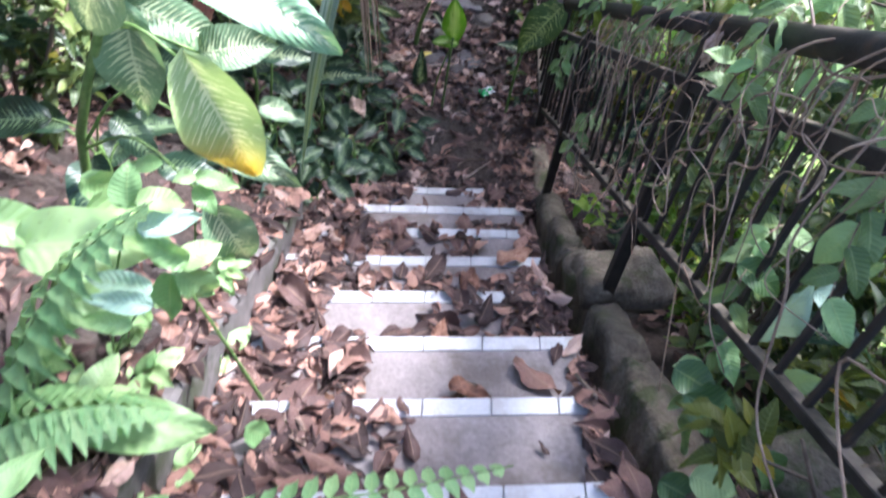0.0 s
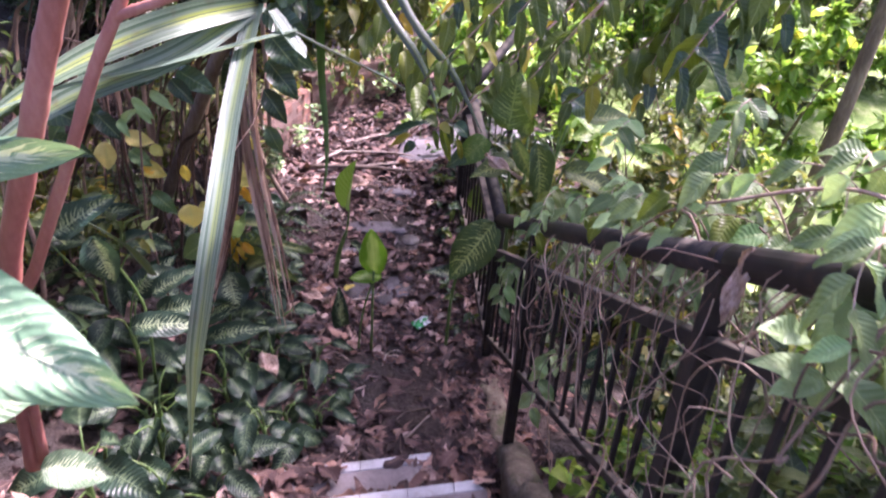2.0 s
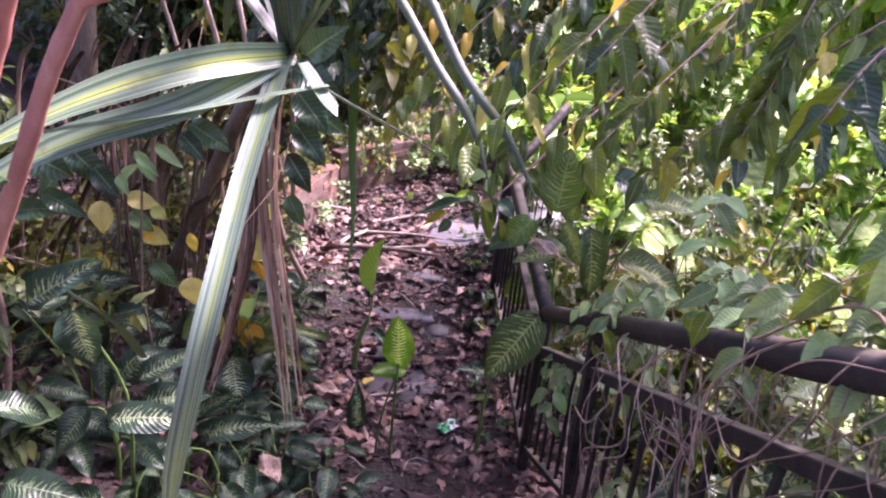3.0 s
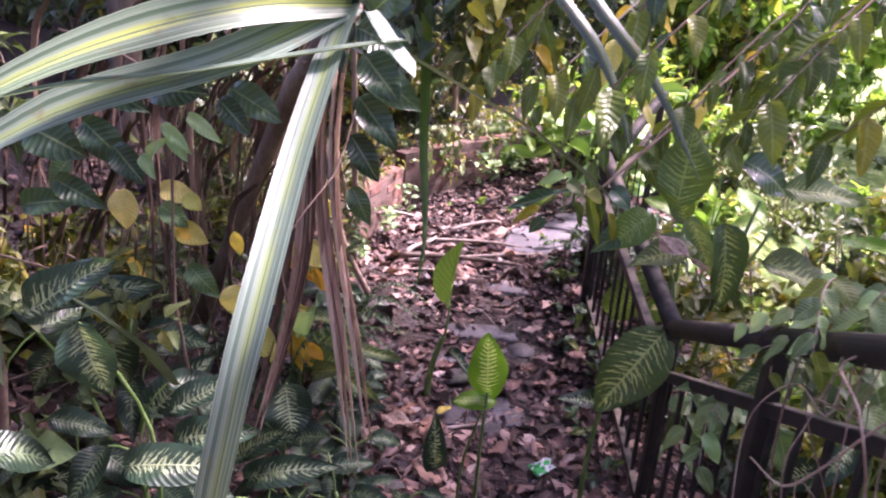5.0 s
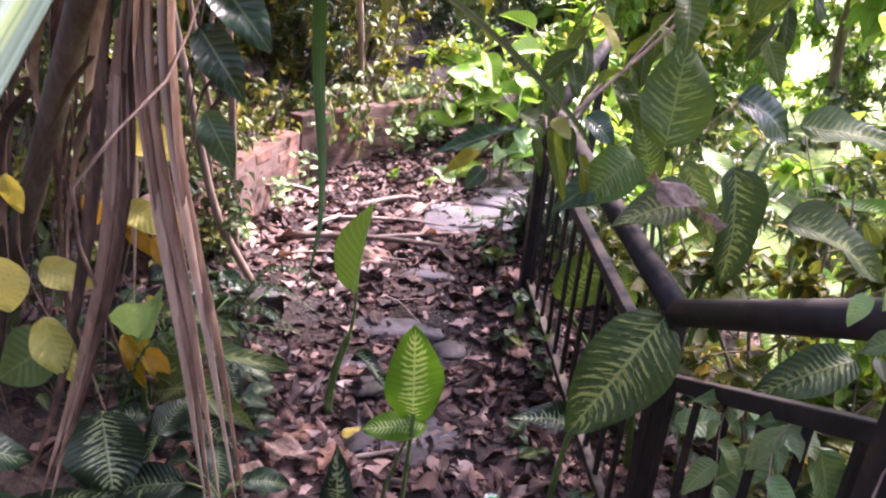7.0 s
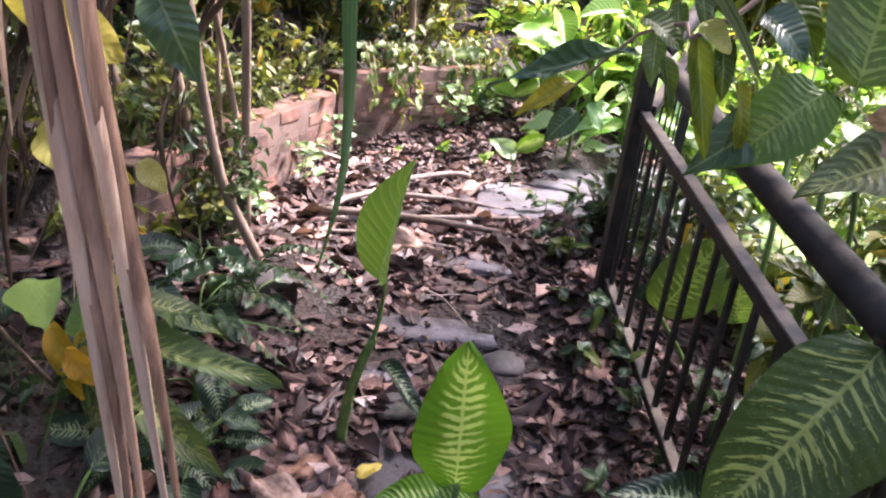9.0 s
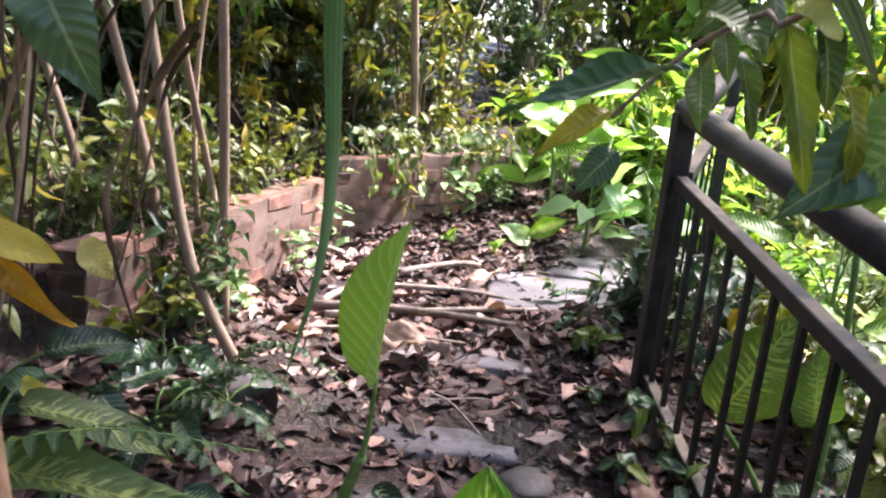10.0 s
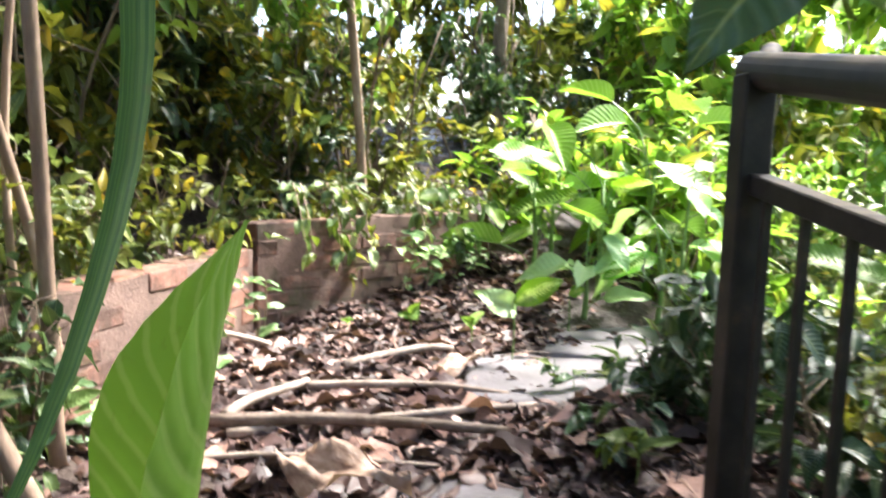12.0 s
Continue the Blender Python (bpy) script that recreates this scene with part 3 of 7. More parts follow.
# low plastered wall beside the stairs
bm = bmesh.new()
N = 26
rows = []
for i in range(N + 1):
    y = -1.2 + (2.72 + 1.2) * i / N
    top = -0.5 * y + 0.07 + 0.01 * math.sin(5 * y)
    wob = 0.006 * math.sin(9 * y)
    rows.append([bm.verts.new(c) for c in ((-0.60 + wob, y, top - 1.2), (-0.60 + wob, y, top), (-0.595 + wob, y, top + 0.012), (-0.545 + wob, y, top + 0.012), (-0.53 + wob, y, top), (-0.53 + wob, y, top - 1.2))])
for a, b in zip(rows, rows[1:]):
    for i in range(5):
        bm.faces.new((a[i], a[i + 1], b[i + 1], b[i]))
bm.faces.new(rows[0][::-1]), bm.faces.new(rows[-1])
wall = tagged(part("wall_low", bm, M["plaster"]), "low grey plastered wall stained with damp", "wall", kind="structure")


# ---------------------------------------------------------------- kerb of rough stones beside the stairs
def kerb_stone(a, b, w, h, seed):
    bm = bmesh.new()
    L = (Vector(b) - Vector(a)).length
    box(bm, (-w / 2, 0, -h), (w / 2, L, 0), 0.045, 3)
    bmesh.ops.subdivide_edges(bm, edges=[e for e in bm.edges if e.calc_length() > 0.06], cuts=3, use_grid_fill=True)
    for v in bm.verts:
        d = noise.noise_vector(v.co * 7 + Vector((seed, seed * 2, 0))) * 0.034 + noise.noise_vector(v.co * 26 + Vector((seed, 0, 5))) * 0.012
        v.co += d
    d = Vector(b) - Vector(a)
    ob = smooth(part("kerb_stone", bm, M["stone"]))
    ob.matrix_world = Matrix.Translation(a) @ d.to_track_quat("Y", "Z").to_matrix().to_4x4()
    return tagged(ob, "rough mossy brown kerb stone beside the steps", "kerb stone", "kerb stones")


ky = -0.4
for i in range(9):
    L = rnd.uniform(0.42, 0.62)
    x = 0.86 + rnd.uniform(-0.015, 0.015)
    kerb_stone((x, ky, max(-0.5 * ky - 0.03, -1.82)), (x + rnd.uniform(-0.02, 0.02), ky + L, max(-0.5 * (ky + L) - 0.03, -1.84)), rnd.uniform(0.13, 0.18), 0.30, i * 3.1)
    ky += L + 0.01
kerb_stone((1.04, 0.96, -0.40), (1.34, 1.01, -0.44), 0.22, 0.14, 55)
kerb_stone((0.76, 2.14, -0.98), (1.14, 2.20, -1.00), 0.28, 0.14, 40)

# ---------------------------------------------------------------- railing
FX = 0.865


def railing(name, a, b, label, n_bars, foot_gap=0.60, post=0.05, bar=0.0075, ends=(True, True)):
    """Posts, round hand rail, square middle and bottom rails and upright bars from a to b (the middle rail's top)."""
    a, b = Vector(a), Vector(b)
    fence = thing(name, label, "railing", tuple(a), kind="structure")
    inv = Matrix.Translation(-a)
    up = Vector((0, 0, 1))

    def add(nm, bm, lab=""):
        bmesh.ops.transform(bm, matrix=inv, verts=bm.verts)
        return part(nm, bm, M["iron"], fence, lab)

    d = (b - a).normalized()
    bm = bmesh.new()
    tube(bm, [a + up * 0.19 - d * 0.03, a.lerp(b, 0.5) + up * 0.187, b + up * 0.19 + d * 0.03], 0.037, 16)
    add("hand_rail", bm, "round dark hand rail, dusty on top")
    bm = bmesh.new()
    add("middle_rail", beam(bm, a - up * 0.02, b - up * 0.02, 0.042, 0.04))
    bm = bmesh.new()
    add("bottom_rail", beam(bm, a - up * (foot_gap + 0.015), b - up * (foot_gap + 0.015), 0.036, 0.03))
    for i, want in ((0, ends[0]), (1, ends[1])):
        if want:
            p = (a, b)[i]
            bm = bmesh.new()
            box(bm, p + Vector((0.022 - post, -post / 2, -foot_gap - 0.70)), p + Vector((0.022, post / 2, 0.185)), 0.004)
            add("post", bm)
    for i in range(n_bars):
        p = a.lerp(b, (i + 0.5) / n_bars)
        bm = bmesh.new()
        box(bm, p + Vector((-bar, -bar, -foot_gap - 0.005)), p + Vector((bar, bar, -0.03)))
        add("bar", bm)
    return fence


def stair_rail_z(y):
    return 0.06 - 0.487 * (y - 1.97)


ys = (-0.95, 0.55, 2.05, 3.56, 4.36)
for i in range(4):
    y0, y1 = ys[i], ys[i + 1]
    railing("railing", (FX, y0, stair_rail_z(y0)), (FX, y1, stair_rail_z(y1)), "dark iron railing descending beside the steps, twined with vines", round((y1 - y0) / 0.125), ends=(True, i == 3))
railing("railing", (FX, 4.36, stair_rail_z(4.36)), (FX, 5.96, -0.86), "dark iron railing beside the level path", 12, 0.66, 0.062, ends=(False, True))
railing("railing", (FX + 0.05, 6.03, -0.86), (1.42, 7.02, -0.66), "dark iron railing turning away past the corner post", 6, 0.8, 0.042, 0.004, ends=(False, True))


# ---------------------------------------------------------------- brick wall
def brick_wall(name, a, b, top_a, top_b, courses, seed, parent_label):
    a, b = Vector((*a, 0)), Vector((*b, 0))
    L = (b - a).length
    r = random.Random(seed)
    wall = thing(name, parent_label, "wall", (0, 0, 0), kind="structure")
    wall.matrix_world = Matrix.Translation((a.x, a.y, top_a)) @ (b - a).to_track_quat("X", "Z").to_matrix().to_4x4()
    bm = bmesh.new()
    box(bm, (0.004, 0.0, -courses * 0.075 - 0.3), (L - 0.004, 0.13, -0.012))
    part("mortar", bm, M["mortar"], wall)
    meshes = []
    for w in (0.21, 0.1):
        for s in range(3):
            bm = bmesh.new()
            box(bm, (-w / 2, 0, -0.0325), (w / 2, 0.14, 0.0325), 0.005)
            for v in bm.verts:
                v.co += noise.noise_vector(v.co * 30 + Vector((s * 5, 0, 0))) * 0.008
            me = bpy.data.meshes.new("brick")
            bm.to_mesh(me)
            bm.free()
            me.materials.append(M["brick"])
            meshes.append((w, me))
    for c in range(courses):
        x = -0.11 if c % 2 else 0.0
        while x < L - 0.05:
            w, me = meshes[r.randrange(3)]
            cx = x + 0.105
            if cx - 0.105 < -0.001 or cx + 0.105 > L:
                w, me = meshes[3 + r.randrange(3)]
                cx = min(max(cx, 0.05), L - 0.05)
            if not (c == 0 and r.random() < 0.12):
                ob = new("brick", me)
                ob.parent = wall
                ob.matrix_basis = pose(cx, r.uniform(-0.005, 0.001), -0.04 - 0.075 * c + r.uniform(-0.003, 0.003), r.uniform(-0.7, 0.7), r.uniform(-0.8, 0.8), r.uniform(-0.6, 0.6))
            x += 0.22
    return wall


# ---------------------------------------------------------------- plants
def foliage_shrub(name, at, height, spread, leaves, leaf_len, mat, seed, label, category="shrub", stems=6, grids=OVATE, lean=(0, 0, 0), low=0.15, stem_mat="bark", ratio=0.45, thick=0.012):
    """Branching stems from one foot, with leaves set along their outer twigs."""
    r = np.random.default_rng(seed)
    plant = thing(name, label, category, at)
    tips = []
    for s in range(stems):
        bm = bmesh.new()
        az = r.uniform(0, 6.283)
        out = spread * r.uniform(0.25, 0.75)
        top = np.array([math.cos(az) * out, math.sin(az) * out, height * r.uniform(0.65, 1.0)]) + np.array(lean) * height
        mid = top * 0.5 + r.normal(0, 0.07, 3) * height
        p = spline([(0, 0, -0.1), tuple(mid), tuple(top)], 8)
        tube(bm, p, np.linspace(thick, thick * 0.35, 8), 5)
        for b in range(5):
            t = r.uniform(low, 1.0)
            base = p[int(t * 7)]
            tip = base + r.normal(0, 1, 3) * np.array([1, 1, 0.6]) * spread * 0.33 + np.array([0, 0, 0.08 * height])
            q = spline([tuple(base), tuple((base + tip) / 2 + r.normal(0, 0.03, 3)), tuple(tip)], 5)
            tube(bm, q, np.linspace(thick * 0.4, thick * 0.15, 5), 4, False)
            tips.append(q)
        smooth(part("stem", bm, M[stem_mat], plant))
    tips = np.array(tips)
    pick = r.integers(0, len(tips), leaves)
    s = r.uniform(0.2, 1.0, leaves) ** 0.7 * 3.999
    i = s.astype(int)
    pos = tips[pick, i] + (tips[pick, i + 1] - tips[pick, i]) * (s - i)[:, None] + r.normal(0, 0.02, (leaves, 3))
    out = pos / (np.linalg.norm(pos, axis=1, keepdims=True) + 1e-6)
    fwd = r.normal(0, 0.7, (leaves, 3)) + out * 0.5 + np.array([0, 0, -0.3])
    upv = r.normal(0, 0.35, (leaves, 3)) + np.array([0, 0, 1.0])
    L = leaf_len * r.uniform(0.55, 1.2, leaves)
    part("foliage", cloud("foliage", grids, pos, fwd, upv, L, L * ratio * r.uniform(0.8, 1.2, leaves)), M[mat], plant)["kind"] = "stuff"
    return plant


def dumb_cane(at, height, leaves, size, seed, kind="dief", label="dumb cane with dark green, cream-feathered leaves", lean=(0, 0), group="dumb canes"):
    """A fleshy stem with long-stalked variegated leaves."""
    r = random.Random(seed)
    plant = thing("dumb_cane", label, "plant", at, group)
    bm = bmesh.new()
    o = Vector(at)
    top = Vector((lean[0], lean[1], height * 0.6))
    p = spline([(0, 0, -0.05), tuple(top * 0.5 + Vector((r.uniform(-.02, .02), r.uniform(-.02, .02), 0))), tuple(top)], 6)
    tube(bm, p, np.linspace(0.014, 0.009, 6), 6)
    az = r.uniform(0, 6.28)
    spots = []
    for i in range(leaves):
        az += 2.4 + r.uniform(-0.3, 0.3)
        t = 0.35 + 0.65 * i / max(leaves - 1, 1)
        foot = Vector(p[min(int(t * 5), 5)])
        out = Vector((math.cos(az), math.sin(az), 0))
        rise = r.uniform(0.2, 0.55) * height * (0.5 + 0.5 * t)
        reach = size * r.uniform(0.3, 0.7)
        base = foot + out * reach + Vector((0, 0, rise))
        stalk = tube(bmesh.new(), spline([tuple(foot), tuple(foot + out * reach * 0.35 + Vector((0, 0, rise * 0.7))), tuple(base)], 5), 0.0045, 4, False)
        smooth(part("leaf_stalk", stalk, M["green_stem"], plant))
        L = size * r.uniform(0.8, 1.2)
        tip = base + (out * r.uniform(0.7, 1.0) + Vector((0, 0, r.uniform(-0.6, 0.25)))).normalized() * L
        spots.append((base, tip, L * r.uniform(0.42, 0.52), out))
    smooth(part("stem", bm, M["green_stem"], plant))
    for i, (base, tip, w, out) in enumerate(spots):
        put_leaf(plant, kind, o + base, o + tip, w, Vector((0.1, -0.55, 0.8)) + out * 0.3, i)
    return plant


def explicit_plant(name, at, leaves, label, category="plant", stems=(), stem_mat="green_stem"):
    """A plant whose leaves are given as kind, base, tip, width, facing; stalks run from given points to the leaf bases."""
    plant = thing(name, label, category, at)
    o = Vector(at)
    for i, (pts, rad) in enumerate(stems):
        bm = tube(bmesh.new(), [Vector(q) - o for q in spline(pts, 9)], np.linspace(rad, rad * 0.6, 9), 7)
        smooth(part("leaf_stalk" if i and rad < 0.008 else "stem", bm, M[stem_mat], plant))
    for i, (kind, base, tip, w, up) in enumerate(leaves):
        put_leaf(plant, kind, base, tip, w, up, i)
    return plant


# pale dumb cane leaning over the steps
explicit_plant("dumb_cane", (-1.02, 1.75, -0.80), [
    ("dief_pale", (-0.67, 1.74, 0.41), (-0.2, 1.6, 0.25), 0.184, (0.15, -0.7, 0.7)),
    ("dief_gold", (-0.52, 1.39, 0.33), (-0.37, 1.39, -0.11), 0.180, (0.2, -0.85, 0.5)),
    ("dief_pale", (-0.62, 1.68, -0.4), (-0.47, 1.66, -0.75), 0.168, (0.2, -0.7, 0.65)),
    ("dief_pale", (-0.71, 1.8, -0.16), (-0.34, 1.78, -0.39), 0.142, (0.2, -0.7, 0.65)),
    ("dief_pale", (-0.85, 1.85, 0.31), (-0.55, 1.85, 0.39), 0.107, (0, -0.7, 0.7)),
    ("dief_pale", (-0.81, 1.82, 0.18), (-0.52, 1.78, 0.1), 0.137, (0.1, -0.7, 0.7)),
    ("dief_pale", (-0.8, 1.76, 0.21), (-0.81, 1.76, -0.18), 0.183, (0.1, -0.9, 0.4)),
    ("dief_pale", (-0.63, 1.8, 0.06), (-0.42, 1.8, 0.13), 0.136, (0, -0.7, 0.7)),
    ("dief_pale", (-0.68, 1.5, 0.47), (-0.84, 1.46, 0.27), 0.191, (0, -0.8, 0.6)),
    ("dief_pale", (-1.2, 2.25, 0.2), (-0.46, 2.17, 0.4), 0.157, (0.0, -0.75, 0.65)),
    ("dief_pale", (-0.49, 1.85, -0.13), (-0.36, 1.85, -0.15), 0.073, (0.1, -0.6, 0.8)),
], "tall dumb cane with large pale cream-striped leaves, one yellowing", stems=[
    ([(-1.02, 1.75, -0.85), (-1.02, 1.75, -0.3), (-0.85, 1.72, 0.17), (-0.85, 1.79, 0.27)], 0.018),
    ([(-0.85, 1.72, 0.17), (-0.76, 1.73, 0.34), (-0.67, 1.74, 0.41)], 0.007),
    ([(-0.85, 1.72, 0.17), (-0.75, 1.7, 0.18), (-0.65, 1.68, 0.12)], 0.007),
    ([(-0.85, 1.72, 0.17), (-0.83, 1.74, 0.24), (-0.8, 1.76, 0.21)], 0.007),
    ([(-0.85, 1.72, 0.17), (-0.83, 1.77, 0.22), (-0.81, 1.82, 0.18)], 0.007),
    ([(-0.85, 1.72, 0.17), (-0.85, 1.79, 0.27), (-0.85, 1.85, 0.31)], 0.007),
    ([(-0.85, 1.72, 0.17), (-0.82, 1.67, 0.39), (-1.2, 2.25, 0.2)], 0.007),
    ([(-0.85, 1.72, 0.17), (-0.74, 1.76, 0.13), (-0.63, 1.8, 0.06)], 0.007),
    ([(-1.02, 1.75, -0.3), (-0.82, 1.71, -0.2), (-0.62, 1.68, -0.4)], 0.006),
    ([(-1.02, 1.75, -0.3), (-0.86, 1.77, -0.08), (-0.71, 1.8, -0.16)], 0.006),
])

# young dumb cane standing in the path
explicit_plant("dumb_cane", (-0.03, 5.24, -1.82), [
    ("dief_back", (0.011, 5.14, -1.258), (0.030, 5.13, -0.900), 0.178, (-0.87, -0.48, 0.1)),
    ("dief", (0.02, 5.16, -1.52), (0.16, 5.02, -1.58), 0.06, (0.1, -0.3, 0.9)),
], "young dumb cane with one upright fresh green leaf", stems=[([(-0.09, 5.20, -1.88), (-0.07, 5.18, -1.66), (-0.03, 5.16, -1.50), (-0.01, 5.15, -1.44)], 0.019), ([(-0.015, 5.15, -1.46), (0.0, 5.145, -1.38), (0.011, 5.14, -1.25)], 0.0079)])
explicit_plant("dumb_cane", (0.20, 4.60, -1.85), [
    ("dief_young", (0.169, 4.34, -1.258), (0.149, 4.25, -0.932), 0.160, (0.0, -0.95, 0.3)),
    ("dief", (-0.02, 4.36, -1.64), (-0.03, 4.27, -1.36), 0.10, (0, -0.9, 0.4)),
    ("dief_young", (0.21, 4.33, -1.27), (0.03, 4.3, -1.26), 0.088, (-0.1, -0.6, 0.8)),
], "young dumb cane with a bright yellow-green leaf", stems=[([(0.16, 4.42, -1.90), (0.16, 4.36, -1.55), (0.164, 4.280, -1.201)], 0.009), ([(0.08, 4.44, -1.90), (0.10, 4.40, -1.6), (0.17, 4.33, -1.26)], 0.007)])
explicit_plant("dumb_cane", (0.66, 4.42, -1.80), [
    ("dief_speck", (0.83, 4.36, -0.93), (0.58, 4.27, -1.26), 0.235, (-0.2, -0.85, 0.5)),
    ("dief", (0.66, 4.40, -1.30), (0.46, 4.34, -1.22), 0.08, (0.0, -0.5, 0.8)),
], "dumb cane with one broad speckled leaf hanging at the railing", stems=[([(0.62, 4.44, -1.86), (0.63, 4.43, -1.5), (0.66, 4.40, -1.22)], 0.012), ([(0.9, 4.5, -1.8), (0.92, 4.46, -1.2), (0.84, 4.36, -0.94)], 0.007)])
explicit_plant("dumb_cane", (-0.66, 4.30, -1.70), [
    ("dief", (-0.63, 4.32, -1.24), (-0.58, 4.2, -1.43), 0.194, (0.1, -0.9, 0.4)),
    ("dief", (-0.86, 4.15, -1.51), (-0.59, 4.08, -1.28), 0.117, (0, -0.6, 0.8)),
    ("dief", (-0.74, 4.1, -1.53), (-0.44, 4.0, -1.34), 0.127, (0, -0.6, 0.8)),
    ("dief", (-0.8, 4.15, -1.47), (-0.59, 4.05, -1.26), 0.107, (0, -0.6, 0.8)),
], "dumb cane with dark leaves boldly feathered in cream", stems=[([(-0.66, 4.34, -1.74), (-0.64, 4.34, -1.4), (-0.628, 4.32, -1.239)], 0.009)])
explicit_plant("dumb_cane", (-1.30, 4.30, -1.48), [
    ("dief", (-0.9, 3.85, -1.07), (-0.67, 3.9, -0.93), 0.103, (0, -0.6, 0.8)),
    ("dief", (-0.89, 3.85, -1.18), (-0.62, 3.82, -1.08), 0.125, (0, -0.6, 0.8)),
    ("dief", (-1.25, 4.22, -0.95), (-1.22, 4.15, -1.25), 0.184, (0.1, -0.9, 0.4)),
    ("dief", (-1.42, 3.95, -0.79), (-0.94, 3.92, -0.62), 0.154, (0, -0.6, 0.8)),
    ("dief", (-1.09, 4.1, -1.28), (-0.88, 4.15, -1.02), 0.147, (0, -0.7, 0.7)),
    ("dief", (-1.2, 4.0, -1.47), (-0.9, 3.95, -1.28), 0.129, (0, -0.6, 0.8)),
    ("dief", (-1.42, 4.15, -1.04), (-1.52, 4.1, -1.21), 0.123, (0, -0.8, 0.6)),
    ("leaf_fresh", (-1.41, 3.8, -1.23), (-1.2, 3.75, -1.16), 0.148, (0, -0.6, 0.8)),
    ("dief", (-1.52, 3.9, -1.45), (-1.29, 3.85, -1.33), 0.129, (0, -0.6, 0.8)),
    ("dief", (-1.18, 3.62, -0.62), (-0.91, 3.58, -0.41), 0.135, (0, -0.7, 0.7)),
    ("dief", (-1.02, 3.6, -0.62), (-0.96, 3.56, -0.86), 0.148, (0.1, -0.9, 0.4)),
    ("dief", (-0.89, 3.5, -1.01), (-0.61, 3.46, -0.93), 0.126, (0, -0.6, 0.8)),
], "dumb cane with dark leaves boldly feathered in cream", stems=[([(-1.30, 4.30, -1.5), (-1.28, 4.28, -1.2), (-1.241, 4.22, -0.949)], 0.010), ([(-1.2, 4.05, -1.4), (-1.25, 4.0, -1.1), (-1.406, 3.95, -0.786)], 0.008), ([(-0.9, 3.7, -1.5), (-0.88, 3.66, -1.0), (-1.016, 3.6, -0.62)], 0.008)])
# dumb canes beyond the railing
explicit_plant("dumb_cane", (1.05, 4.85, -1.75), [
    ("dief_mottle", (0.95, 4.86, -0.58), (0.99, 4.92, -0.24), 0.227, (-0.2, -0.95, 0.15)),
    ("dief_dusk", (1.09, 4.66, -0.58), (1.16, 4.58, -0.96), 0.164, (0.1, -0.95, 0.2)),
    ("dark_one", (1.33, 5.18, -0.45), (1.58, 5.1, -0.54), 0.176, (0.1, -0.75, 0.6)),
    ("dief_dull", (0.98, 4.75, -0.59), (1.11, 4.7, -0.86), 0.099, (-0.4, -0.85, 0.2)),
    ("dief_dull", (0.94, 4.52, -0.64), (0.68, 4.46, -0.67), 0.134, (0, -0.55, 0.85)),
    ("dief_mottle", (0.81, 4.72, -0.58), (0.63, 4.64, -0.7), 0.149, (-0.1, -0.8, 0.5)),
    ("dief_dull", (1.41, 4.9, -0.49), (1.76, 4.85, -0.5), 0.152, (0, -0.6, 0.8)),
    ("dief_dull", (1.25, 4.6, -0.71), (1.62, 4.5, -0.81), 0.166, (0, -0.6, 0.8)),
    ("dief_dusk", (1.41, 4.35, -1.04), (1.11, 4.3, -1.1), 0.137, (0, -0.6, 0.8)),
    ("leaf_deep", (0.87, 4.05, -1.23), (1.01, 4.0, -1.09), 0.100, (0, -0.6, 0.8)),
    ("leaf_deep", (1.03, 4.2, -1.16), (1.27, 4.15, -1.19), 0.093, (0, -0.6, 0.8)),
    ("leaf_deep", (0.84, 4.2, -1.16), (0.98, 4.16, -1.11), 0.081, (0, -0.6, 0.8)),
    ("leaf_deep", (1.27, 4.2, -1.23), (1.34, 4.16, -1.43), 0.123, (0, -0.8, 0.6)),
], "clump of tall dumb canes leaning over the railing", stems=[([(1.05, 4.85, -1.8), (1.02, 4.9, -1.2), (1.0, 4.95, -0.8)], 0.013), ([(1.1, 4.85, -1.8), (1.2, 4.9, -1.1), (1.32, 4.9, -0.55)], 0.013), ([(1.0, 4.85, -1.8), (0.98, 4.75, -1.0), (0.80, 4.55, -0.63)], 0.008), ([(1.15, 4.9, -1.8), (1.3, 5.0, -1.1), (1.45, 5.0, -0.7)], 0.012)])
explicit_plant("dumb_cane", (1.15, 5.45, -1.8), [
    ("dief_mottle", (0.90, 5.46, -1.43), (1.03, 5.40, -1.12), 0.21, (-0.3, -0.95, 0.1)),
    ("dief_mottle", (1.18, 5.50, -1.46), (1.14, 5.45, -1.24), 0.13, (-0.3, -0.95, 0.1)),
    ("dief_mottle", (1.25, 5.6, -0.9), (1.15, 5.6, -0.62), 0.14, (-0.3, -0.95, 0.1)),
], "dumb cane with mottled olive leaves behind the bars", stems=[([(1.15, 5.45, -1.85), (1.04, 5.48, -1.62), (0.90, 5.46, -1.43)], 0.012), ([(1.2, 5.45, -1.85), (1.25, 5.55, -1.3), (1.25, 5.6, -0.9)], 0.014)])

